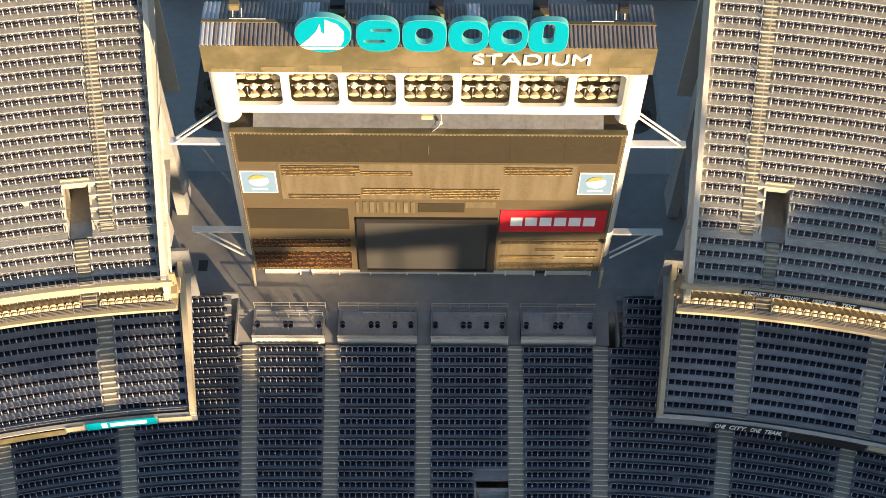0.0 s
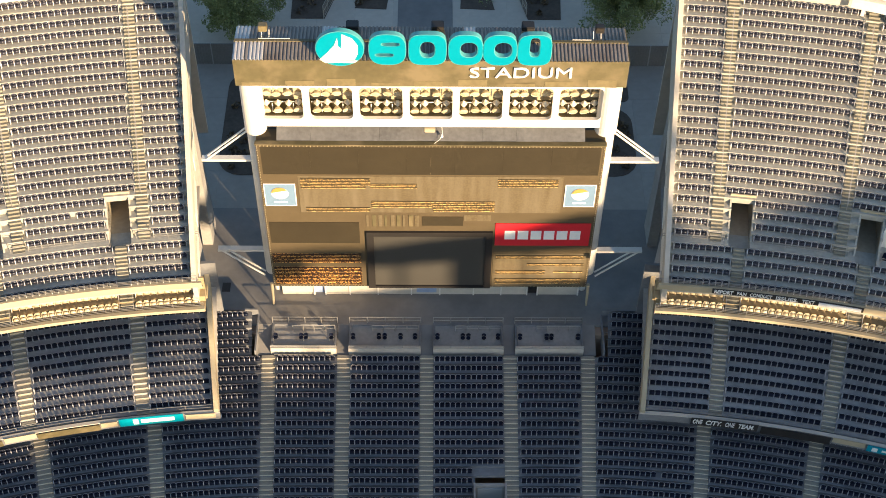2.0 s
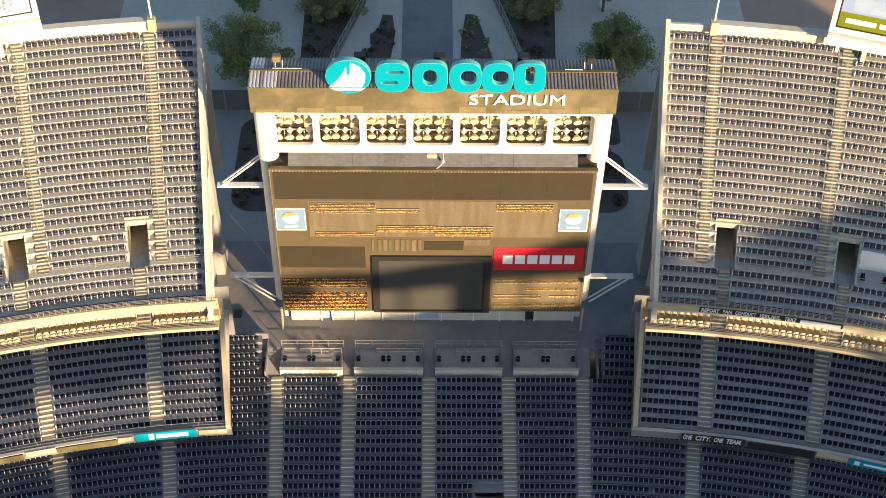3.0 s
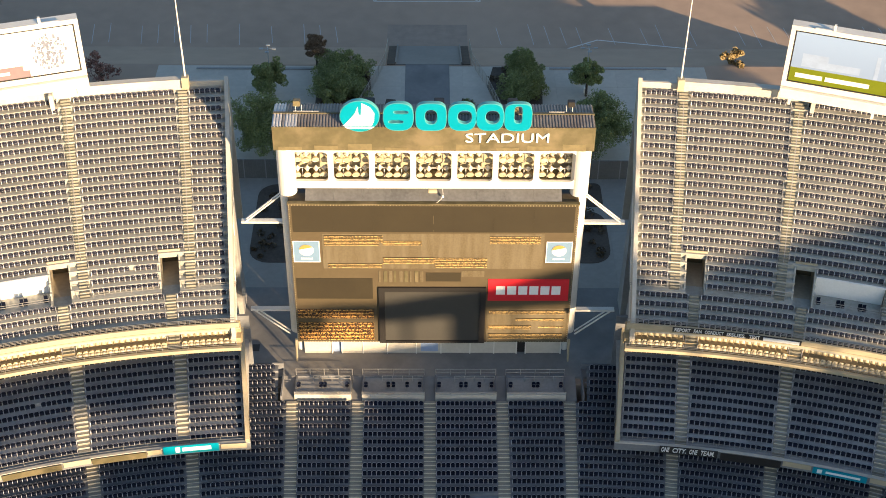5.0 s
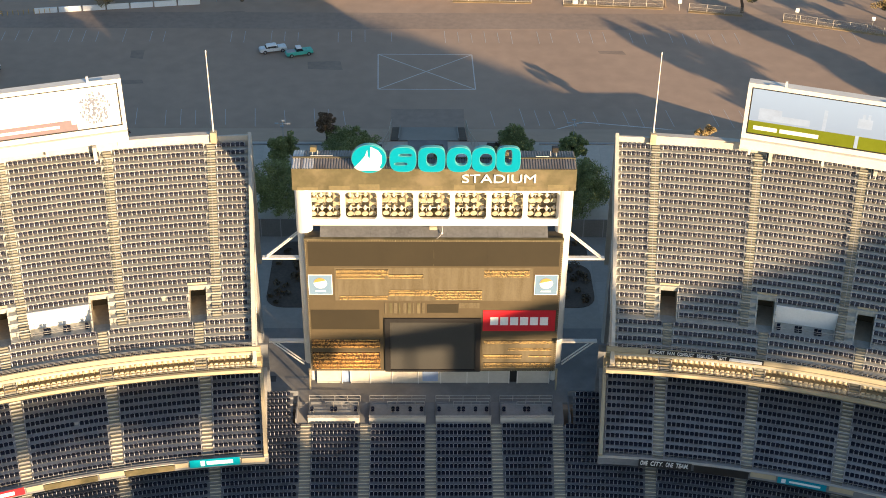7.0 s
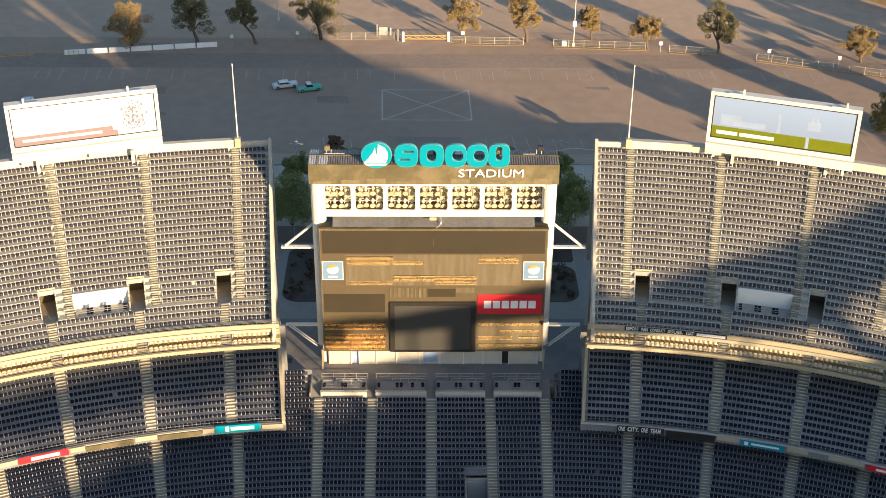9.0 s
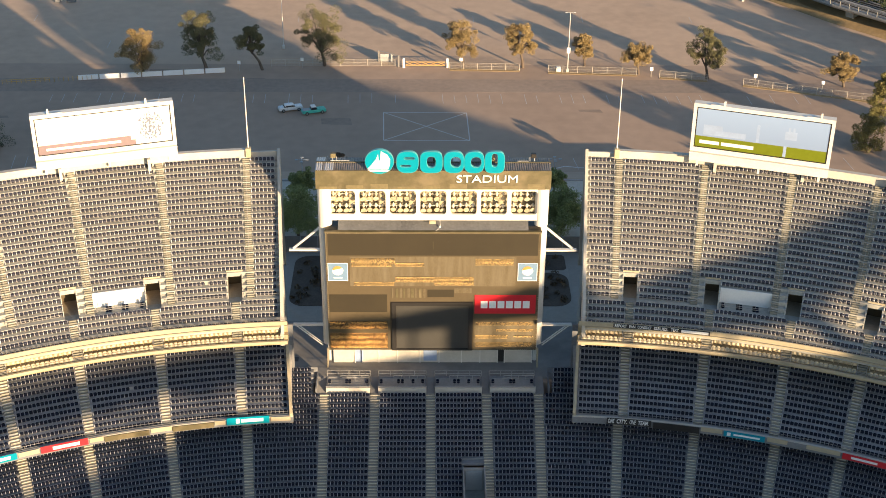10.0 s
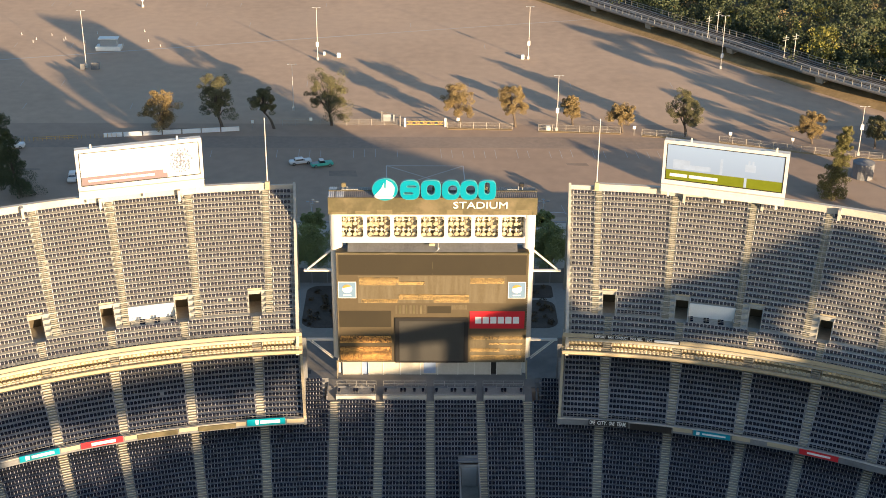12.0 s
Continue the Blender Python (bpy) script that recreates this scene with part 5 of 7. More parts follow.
# ---- unseen far side of the stadium, outlined to cast the bowl's shade in the low sun ----
SN = Vector((math.cos(radians(SUN_AZ)), math.sin(radians(SUN_AZ)), 0))
SS = Vector((math.sin(radians(SUN_AZ)), -math.cos(radians(SUN_AZ)), 0))
FAR = 215.0
LIFT = FAR * math.tan(radians(SUN_EL))
SHADE_TOP = [(-110, 13.0), (-60, 13.3), (-43, 13.4), (-25, 13.2), (-13, 14.9), (-9, 15.2), (-5, 14.8), (-1, 15.5), (4, 15.9), (10, 18.0), (12.5, 17.4), (14.5, 16.6), (18, 16.8), (21, 17.8), (24.7, 18.6), (29, 19.4), (33.3, 20.1), (38.7, 21.6), (41.2, 22.6), (45.5, 24.1), (51.5, 25.9), (54, 24.3), (55, 17.4), (60.7, 15.4), (65.2, 12.8), (69.3, 10.4), (72.2, 7.9)]
SLOT_EAST = [(34, 14.2), (38, 15.7), (41, 17.0), (44, 18.3), (47, 19.8), (50, 20.2), (54, 21.0)]


# slots left in the unseen blocks, shaped to let bands of sun through
SLOT_TOP = [(-66, 10.5), (-37, 10.0), (-28, 9.4), (-22, 11.0)]
SLOT_SCREEN = [(-10, 13.9), (-7, 13.2), (-5, 12.3), (1, 12.5)]
SLOT_LOW = [(-66, 2.4), (-47, 3.2), (-37, 4.7), (-30, 6.6), (-22, 5.3)]


def line(u, rows):
    for (a, ha), (c, hc) in zip(rows, rows[1:]):
        if a <= u <= c:
            return ha + (hc - ha) * (u - a) / (c - a)
    return rows[-1][1]


def shade_top(u):
    return line(u, SHADE_TOP)


fs = Buf()


def far_block(u0, u1, h0, h1, z0=None):
    q = [SN * u0 + SS * FAR, SN * u0 + SS * (FAR + 3), SN * u1 + SS * (FAR + 3), SN * u1 + SS * FAR]
    q = [q[1], q[2], q[3], q[0]]
    low = z0 if z0 is not None else h0 + LIFT
    fs.hexa([(p.x, p.y, low) for p in q], [(p.x, p.y, h1 + LIFT) for p in q])


rng = random.Random(5)
u = -110.0
while u < 72:
    w = rng.uniform(1.3, 2.6) if u < -12 or u > 14 else 1.1
    w = min([w] + [c - u for c in (-64, -22, -10, 0.5, 3.5, 12, 34, 54, 55, 72) if 0.01 < c - u < w])
    top = (shade_top(u) + shade_top(u + w)) / 2
    if u < -64:
        far_block(u, u + w, 0, top, -7)
    elif u < -22:
        far_block(u, u + w, line(u, SLOT_TOP) + rng.uniform(-0.4, 0.4), top)
        far_block(u, u + w, 0, line(u, SLOT_LOW) + rng.uniform(-0.5, 0.5), -7)
    elif u < -10:
        far_block(u, u + w, 11.5 + rng.uniform(-0.3, 0.3), top)
        far_block(u, u + w, 0, 4.2 + rng.uniform(-0.9, 1.0), -7)
    elif u < 0.49:
        far_block(u, u + w, line(u + w / 2, SLOT_SCREEN), top)
        far_block(u, u + w, 0, 6.3 + (u + 10) * 0.12, -7)
    elif u < 12:
        far_block(u, u + w, 12.9 if u > 3.49 else 8.0, top)
        far_block(u, u + w, 0, 8.6, -7)
    elif u < 34:
        far_block(u, u + w, 13.0 + rng.uniform(-0.2, 0.2), top)
        far_block(u, u + w, 0, 9.9 + rng.uniform(-0.5, 0.8), -7)
    else:
        if u < 54:
            far_block(u, u + w, line(u, SLOT_EAST) + rng.uniform(-0.7, 0.5), top)
            far_block(u, u + w, 0, 11.3 + (rng.uniform(2.0, 5.0) if rng.random() < 0.45 else rng.uniform(-0.5, 0.8)), -7)
        else:
            far_block(u, u + w, 0, top, -7)
    u += w
# added blocks above the far roof, placed to trim sun streaks on the car park
for row in ((12.3, 15.7, 17.0, 21.5), (14.4, 15.7, 24.6, 28.6), (15.1, 15.7, 28.6, 30.5), (15.7, 17.3, 21.8, 30.5), (17.3, 19.0, 22.6, 30.5), (19.0, 21.0, 26.2, 30.5)):
    far_block(*row)
for k in range(19):
    far_block(-108 + k * 9.5, -107.4 + k * 9.5, 0, shade_top(-107.7 + k * 9.5) - 0.2, -7)
tagged(put("far_shade_stand", fs, M["grey_wall"]), "unseen far side of the stadium, shaped to cast the bowl's shade", "grandstand", kind="structure")

# ---- flagpoles, billboards, banners ----
for s in (-1, 1):
    fp = thing("flagpole", "tall thin white flagpole on the rim wall", "flagpole", s * 26.2, 12.8, 33.2, group="rim flagpoles")
    b = Buf()
    b.tube((s * 26.2, 12.8, 33.2), (s * 26.2, 12.8, 44.0), 0.1, 0.05, seg=8)
    put("pole", b, M["white"], fp)
    b = Buf()
    b.tube((s * 26.2, 12.8, 43.95), (s * 26.2, 12.8, 44.2), 0.1, 0.03, seg=8)
    put("finial", b, M["white"], fp)
    boxes("pole_base", [(s * 26.2 - 0.35, s * 26.2 + 0.35, 12.3, 13.1, 32.2, 33.6)], M["cream"], fp)


def billboard(s, p0, p1, z0, z1, label):
    d = (p1 - p0)
    ln = d.length
    ang = math.degrees(math.atan2(d.y, d.x))
    bb = thing("billboard", label, "billboard", p0.x, p0.y, 33.2, group="rim billboards")
    base = pose(p0.x, p0.y, z0, 0, 0, ang)
    h = z1 - z0

    def local(name, rows, mat, lab=""):
        if len(rows) > 1:
            return [local(name, [r], mat, lab) for r in rows][0]
        bf = Buf()
        bf.box(*rows[0])
        for i, v in enumerate(bf.v):
            bf.v[i] = tuple(base @ Vector(v))
        return put(name, bf, mat, bb, lab)

    local("cabinet", [(0, ln, 0.02, 1.1, 0, h)], M["white"], "white steel billboard cabinet")
    local("border", [(0, 0.45, -0.1, 0.02, 0, h), (ln - 0.45, ln, -0.1, 0.02, 0, h), (0.45, ln - 0.45, -0.1, 0.02, 0, 0.6), (0.45, ln - 0.45, -0.1, 0.02, h - 0.5, h)], M["white"])
    local("dark_trim", [(0.45, 0.6, -0.06, 0.0, 0.6, h - 0.5), (ln - 0.6, ln - 0.45, -0.06, 0.0, 0.6, h - 0.5), (0.6, ln - 0.6, -0.06, 0.0, 0.6, 0.75), (0.6, ln - 0.6, -0.06, 0.0, h - 0.65, h - 0.5)], M["black"])
    for xa in (ln * 0.12, ln * 0.8):
        local("lamp_arm", [(xa, xa + 2.0, -0.2, 0.0, h + 0.02, h + 0.14), (xa + (1.75 if s > 0 else 0), xa + (2.0 if s > 0 else 0.25), -0.25, 0.05, h + 0.02, h + 0.8)], M["white"])
    for xa in (1.0, ln * 0.5, ln - 1.3):
        local("support", [(xa, xa + 0.3, 0.3, 0.7, -2.4, 0.0)], M["white"])
    local("skirt", [(0, ln, 0.06, 0.3, -1.55, 0.0)], M["white"], "white sheet skirt under the billboard")
    local("walkway", [(0, ln, -0.5, 0.0, -0.25, -0.1)], M["white"])
    if s > 0:
        local("print", [(0.6, ln - 0.6, -0.02, 0.02, 2.35, h - 0.65)], M["billboard_sky"], "pale blue sky print")
        local("print_band", [(0.6, ln - 0.6, -0.02, 0.02, 0.75, 2.35)], M["billboard_green"], "lime green band")
        local("caption_bar", [(1.2, 3.9, -0.04, -0.02, 1.25, 1.75), (4.2, 8.6, -0.04, -0.02, 1.25, 1.75)], M["sign_white"])
        local("pale_shape", [(1.6, 4.2, -0.03, -0.02, 2.6, 4.1), (4.2, 7.4, -0.03, -0.02, 2.6, 3.4), (8.8, 9.2, -0.03, -0.02, 2.4, 5.0), (12.6, 14.2, -0.03, -0.02, 3.4, 4.6), (13.0, 13.3, -0.03, -0.02, 4.6, 5.2), (13.6, 13.9, -0.03, -0.02, 4.6, 5.2), (12.6, 13.0, -0.03, -0.02, 0.8, 2.4)], M["print_grey"])
    else:
        local("print", [(0.6, ln - 0.6, -0.02, 0.02, 0.75, h - 0.65)], M["billboard_white"], "washed white print")
        local("print_band", [(0.6, 13.0, -0.04, -0.02, 0.75, 2.1), (13.0, 13.6, -0.04, -0.02, 0.75, 1.5)], M["billboard_orange"], "pale orange band")
        local("caption_bar", [(1.6, 5.8, -0.045, -0.02, 3.7, 4.6), (6.2, 10.2, -0.045, -0.02, 3.7, 4.6)], M["caption_grey"])
        local("caption_line", [(1.6, 11.6, -0.05, -0.04, 1.25, 1.6)], M["sign_white"])
        pat = Buf()
        rg = random.Random(3)
        for i in range(170):
            a, f = rg.uniform(0, 2 * math.pi), rg.uniform(0, 1) ** 0.6
            x, z = 15.8 + 1.75 * f * math.cos(a), 3.35 + 2.1 * f * math.sin(a)
            w, h2 = rg.uniform(0.05, 0.28), rg.uniform(0.08, 0.4)
            pat.box(x - w / 2, x + w / 2, -0.046 - 0.0001 * i, -0.03, z - h2 / 2, z + h2 / 2)
        for i, v in enumerate(pat.v):
            pat.v[i] = tuple(base @ Vector(v))
        tagged(put("printed_pattern", pat, M["print_dark"], bb), "grey printed pattern", kind="stuff")


billboard(1, Vector((35.9, 9.55, 0)), Vector((53.9, 3.6, 0)), 34.9, 42.0, "white framed billboard with sky blue print and lime band")
billboard(-1, Vector((-54.2, 5.4, 0)), Vector((-35.9, 11.0, 0)), 34.9, 41.5, "white framed billboard with washed-out white print and orange band")


def banner(s, a0, a1, r, z0, z1, mat, label, marks=(), mark_mat=None):
    """A cloth banner hung on a parapet; marks are shares of its length and height."""
    q0, q1 = span(s, a0, a1)
    bn = thing("banner", label, "banner", *at((q0 + q1) / 2, r, z0))
    b = Buf()
    arc_block(b, q0, q1, r - 0.06, r, z0, z1)
    put("cloth", b, mat, bn)
    for f0, f1, g0, g1 in marks:
        b = Buf()
        arc_block(b, q0 + (q1 - q0) * f0, q0 + (q1 - q0) * f1, r - 0.1, r - 0.061, z0 + (z1 - z0) * g0, z0 + (z1 - z0) * g1)
        put("pale_bar", b, mark_mat or M["sign_white"], bn)
    return bn


banner(-1, 5.3, 8.3, 108.0, 5.6, 6.75, M["teal"], "teal banner with white bars on the loge parapet", [(0.22, 0.30, 0.2, 0.85), (0.34, 0.86, 0.3, 0.75)])
banner(-1, 17.9, 21.1, 108.0, 5.6, 6.6, M["red"], "red banner with white bars on the loge parapet", [(0.25, 0.82, 0.25, 0.75)])
banner(-1, 22.7, 25.7, 108.0, 5.6, 6.6, M["teal"], "teal banner with white bars on the loge parapet", [(0.15, 0.25, 0.2, 0.85), (0.3, 0.86, 0.3, 0.75)])
# tan strips stand for the parapet's recesses
banner(-1, 9.2, 12.1, 108.0, 5.5, 6.3, M["fascia"], "tan strip standing for a recess in the loge parapet")
banner(-1, 13.7, 16.8, 108.0, 5.5, 6.3, M["fascia"], "tan strip standing for a recess in the loge parapet")
banner(1, 14.3, 17.15, 108.0, 5.5, 6.4, M["teal"], "teal banner with white bars on the loge parapet", [(0.08, 0.17, 0.2, 0.8), (0.24, 0.88, 0.36, 0.66)])
banner(1, 22.45, 25.4, 108.0, 5.5, 6.4, M["red"], "red banner with white bars on the loge parapet", [(0.2, 0.8, 0.32, 0.68)])
banner(1, 9.35, 12.6, 108.0, 5.3, 6.3, M["black"], "plain black board on the loge parapet")
# cream strips put the sun on stretches of the parapet into the colour
for s, a0, a1 in ((-1, 3.8, 5.2), (-1, 8.4, 9.15), (-1, 12.15, 13.6), (-1, 16.85, 17.8), (-1, 21.2, 22.6), (1, 12.7, 14.2), (1, 17.3, 18.7), (1, 20.0, 22.3)):
    banner(s, a0, a1, 108.05, 5.75, 6.42, M["cream"], "cream strip painting a sunlit stretch of the loge parapet")
slogan = banner(1, 6.05, 9.2, 108.0, 5.5, 6.5, M["black"], "black banner with white capitals on the loge parapet")
q0, q1 = span(1, 6.15, 9.05)
words = ["ONE", "CITY.", "ONE", "TEAM."]
pos, tot = 0.0, sum(len(w) for w in words) + 3
for w in words:
    qa, qb = q0 + (q1 - q0) * pos / tot, q0 + (q1 - q0) * (pos + len(w)) / tot
    pa, pb = at(qa, 107.9, 5.72), at(qb, 107.9, 5.72)
    d = pb - pa
    writing(w, 0.7, M["sign_white"], pose(*pa, 90, 0, math.degrees(math.atan2(d.y, d.x))), slogan, width=d.length * 0.97, depth=0.03, shear=0.15, bold=0.022)
    pos += len(w) + 1
notice = banner(1, 6.15, 12.6, 113.83, 17.2, 17.8, M["black"], "black notice strip with white capitals on the upper parapet")
q0, q1 = span(1, 6.25, 10.55)
words = ["REPORT", "FAN", "CONDUCT", "ISSUES.", "TEXT"]
pos, tot = 0.0, sum(len(w) for w in words) + 4
for w in words:
    qa, qb = q0 + (q1 - q0) * pos / tot, q0 + (q1 - q0) * (pos + len(w)) / tot
    pa, pb = at(qa, 113.74, 17.29), at(qb, 113.74, 17.29)
    d = pb - pa
    writing(w, 0.46, M["sign_white"], pose(*pa, 90, 0, math.degrees(math.atan2(d.y, d.x))), notice, width=d.length * 0.97, depth=0.03, bold=0.02)
    pos += len(w) + 1
b = Buf()
q0, q1 = span(1, 10.7, 12.5)
arc_block(b, q0, q1, 113.68, 113.76, 17.3, 17.68)
put("pale_bar", b, M["sign_white"], notice)


# ---- plants ----
def leaves(b_v, b_f, centres, radii, count, size, rg, squash=0.8):
    """Clumps of small leaf blades round the given centres."""
    for c, rad in zip(centres, radii):
        n = max(6, int(count))
        d = rg.normal(size=(n, 3))
        d /= np.linalg.norm(d, axis=1)[:, None]
        p = np.array(c) + d * (rad * rg.uniform(0.35, 1.0, (n, 1)) ** 0.6) * (1, 1, squash)
        a = rg.normal(size=(n, 3))
        a /= np.linalg.norm(a, axis=1)[:, None]
        e = np.cross(a, rg.normal(size=(n, 3)))
        e /= np.linalg.norm(e, axis=1)[:, None] + 1e-9
        sz = size * rg.uniform(0.6, 1.4, (n, 1))
        i0 = sum(len(x) for x in b_v)
        quad = np.stack([p - a * sz, p + e * sz * 0.55, p + a * sz, p - e * sz * 0.55], 1)
        b_v.append(quad.reshape(-1, 3))
        b_f.append(np.arange(n * 4).reshape(-1, 4) + i0)


def leaf_mesh(name, b_v, b_f, mat, parent, label=""):
    v, f = np.concatenate(b_v), np.concatenate(b_f)
    me = bpy.data.meshes.new(name)
    me.vertices.add(len(v))
    me.vertices.foreach_set("co", v.ravel())
    me.loops.add(len(f) * 4)
    me.loops.foreach_set("vertex_index", f.ravel().astype(np.int32))
    me.polygons.add(len(f))
    me.polygons.foreach_set("loop_start", np.arange(0, len(f) * 4, 4, dtype=np.int32))
    me.materials.append(mat)
    me.update(calc_edges=True)
    ob = new(name, me)
    if parent:
        ob.parent = parent
        ob.matrix_parent_inverse = parent.matrix_basis.inverted()
    return tagged(ob, label) if label else ob


def tree(label, x, y, z, h, rad, clear, mat, seed, clumps=26, per=60, size=0.32, lean=0.0, group="", droop=0.0):
    """Tapered leaning trunk, forked limbs, and a crown of many separate leaf clumps."""
    rg = np.random.default_rng(seed)
    t = thing("tree", label, "tree", x, y, z, group=group)
    tr = Buf()
    top = Vector((x + lean, y + rg.uniform(-0.3, 0.3), z + clear))
    mid = Vector((x + lean * 0.3, y, z + clear * 0.5))
    r0 = 0.028 * h + 0.06
    tr.tube((x, y, z - 0.1), mid, r0, r0 * 0.8, seg=8)
    tr.tube(mid, top, r0 * 0.8, r0 * 0.6, seg=8)
    centres, radii = [], []
    ch = h - clear
    lobes = max(6, clumps // 5)
    for i in range(lobes):
        az = 2.4 * i + rg.uniform(-0.5, 0.5)
        f = min(1.0, (i + 0.5) / lobes + rg.uniform(-0.12, 0.12))
        w = math.sin(math.pi * min(1, 0.26 + max(0, f) * 0.66)) ** 0.7
        rr = rad * w * rg.uniform(0.3, 0.8)
        c = Vector((top.x + rr * math.cos(az), top.y + rr * math.sin(az), z + clear + ch * (0.1 + f * 0.8)))
        elbow = top.lerp(c, 0.5) + Vector((0, 0, 0.1 * ch))
        tr.tube(top - Vector((0, 0, 0.1 * clear)), elbow, r0 * 0.42, r0 * 0.22, seg=5, caps=False)
        tr.tube(elbow, c, r0 * 0.22, r0 * 0.07, seg=5, caps=False)
        lobe = rad * rg.uniform(0.26, 0.42)
        for j in range(max(4, clumps // lobes)):
            d = Vector(rg.normal(size=3)).normalized() * lobe * rg.uniform(0.35, 1.15)
            k = c + Vector((d.x, d.y, d.z * 0.75 - droop * rg.uniform(0, 1.6) * lobe))
            centres.append(k)
            radii.append(lobe * rg.uniform(0.4, 0.75))
            if j % 3 == 0:
                tr.tube(c, k, r0 * 0.07, r0 * 0.03, seg=4, caps=False)
    put("trunk", tr, M["bark"], t)
    bv, bf = [], []
    leaves(bv, bf, centres, radii, per, size, rg)
    leaf_mesh("crown", bv, bf, mat, t)
    return t


def conifer(label, x, y, z, h, rad, seed, mat, lean=0.0):
    """A tall uneven conifer: stacked lobes of foliage on a leaning stem."""
    rg = np.random.default_rng(seed)
    t = thing("conifer", label, "tree", x, y, z)
    tr = Buf()
    tr.tube((x, y, z - 0.1), (x + lean * 0.95, y, z + h * 0.95), 0.35, 0.05, seg=8)
    centres, radii = [], []
    for i in range(26):
        f = (i + 0.5) / 26
        az = 2.4 * i + rg.uniform(-0.4, 0.4)
        rr = rad * (1 - f) ** 0.6 * rg.uniform(0.25, 0.6)
        c = Vector((x + lean * f + rr * math.cos(az), y + rr * math.sin(az), z + h * (0.05 + 0.92 * f)))
        lobe = rad * (0.26 + 0.27 * (1 - f)) * rg.uniform(0.8, 1.25)
        tr.tube((x + lean * f, y, c.z - 0.4), c, 0.09, 0.03, seg=4, caps=False)
        for j in range(7):
            d = Vector(rg.normal(size=3)).normalized() * lobe * rg.uniform(0.3, 1.0)
            centres.append(c + d)
            radii.append(lobe * rg.uniform(0.3, 0.6))
    put("trunk", tr, M["bark"], t)
    bv, bf = [], []
    leaves(bv, bf, centres, radii, 190, 0.125, rg, 0.9)
    leaf_mesh("crown", bv, bf, mat, t)


LOT = [(-63.9, 123.2, 9.0, 4.1, 1.8, "leaf_gold", "yellow-brown leafy tree beside the car park barriers"), (-50.2, 125.0, 12.6, 4.1, 3.6, "leaf_olive", "tall drooping olive-green tree beside the car park fence"), (-37.9, 126.4, 9.0, 3.2, 4.2, "leaf_olive", "leaning thin-crowned olive tree beside the car park fence"),
       (-24.0, 128.9, 11.4, 5.3, 3.4, "leaf_olive", "broad olive-green tree beside the car park fence"), (7.6, 130.6, 8.6, 3.9, 2.8, "leaf_gold", "sunlit yellowing tree behind the car park fence"), (21.1, 128.1, 9.2, 3.7, 4.0, "leaf_gold", "sunlit sparse yellowing tree beside the fence"),
       (35.3, 129.4, 6.2, 2.6, 2.6, "leaf_gold", "small sunlit yellowing tree behind the fence"), (47.0, 124.4, 6.2, 3.2, 2.6, "leaf_gold", "small forked yellowing tree beside the fence"), (62.0, 121.8, 9.8, 4.2, 3.2, "leaf_olive", "rounded olive-green tree beside the fence"),
       (91.5, 117.2, 6.6, 3.3, 2.2, "leaf_gold", "sunlit yellowing tree beside the fence"), (105.8, 114.7, 6.6, 3.0, 2.4, "leaf_olive", "olive-green tree beside the fence")]
for i, (x, y, h, rad, clear, mt, lab) in enumerate(LOT):
    tree(lab, x, y, 0, h * 1.2, rad * 1.12, clear, M[mt], 40 + i, clumps=90, per=230, size=0.115, lean={0: -0.6, 2: -2.2}.get(i, rng.uniform(-1.0, 0.8)), group="car park trees", droop=0.25)
PZ = 5.32
PLAZA = [(-22.7, 51.9, 5.4, 2.7, 2.2, "leaf_dark", "round-headed dark green plaza tree"), (21.7, 52.4, 5.2, 2.6, 2.4, "leaf_dark", "round-headed dark green plaza tree"), (-16.6, 59.4, 5.4, 1.7, 2.0, "leaf_bare", "thin rusty brown tree at the plaza edge"),
         (-13.1, 57.2, 3.3, 3.9, 0.5, "leaf_dark", "dense dark green plaza tree"), (-12.9, 51.6, 3.2, 4.2, 0.5, "leaf_dark", "dense dark green plaza tree"), (13.0, 57.8, 3.6, 3.0, 0.6, "leaf_dark", "dense dark green plaza tree"), (12.7, 51.9, 3.2, 3.9, 0.5, "leaf_dark", "dense dark green plaza tree"),
         (-22.4, 38.4, 8.0, 5.3, 1.2, "leaf_dark", "large dark green tree behind the scoreboard"), (21.9, 39.1, 8.0, 5.0, 1.2, "leaf_dark", "large dark green tree behind the scoreboard")]
for i, (x, y, h, rad, clear, mt, lab) in enumerate(PLAZA):
    tree(lab, x, y, PZ, h, rad, clear, M[mt], 70 + i, clumps=130 if rad > 4.5 else 90, per=200, size=0.12, group="plaza trees")
tree("bare dark red tree beyond the rim", -46.9, 55.5, 5.3, 4.4, 2.9, 0.7, M["leaf_red"], 91, clumps=40, per=22, size=0.2)
tree("small sunlit orange tree beyond the rim", 44.3, 62.0, 3.2, 3.9, 2.2, 1.0, M["leaf_gold"], 92, clumps=22, per=40, size=0.3)
# unseen trees beside the stadium, added to throw long shadow bands on the car park
for i, (x, y, h) in enumerate(((107.3, 17.5, 20), (119.3, 9.5, 21), (132.3, 21.5, 20.5), (108, 80, 12), (121, 88, 11), (135, 98, 12), (137.2, 77.4, 25), (142.7, 79.0, 28), (145.5, 85.5, 26))):
    tree("unseen olive-green tree beside the stadium, placed to cast shadow", x, y, 0 if y > 62 or x > 95 else 5.3, h, 4.4 if h < 20 else 5.4, 3.4, M["leaf_olive"], 110 + i, clumps=26 if h < 20 else 90, per=50, size=0.36 if h < 20 else 0.6, group="stadium side trees")
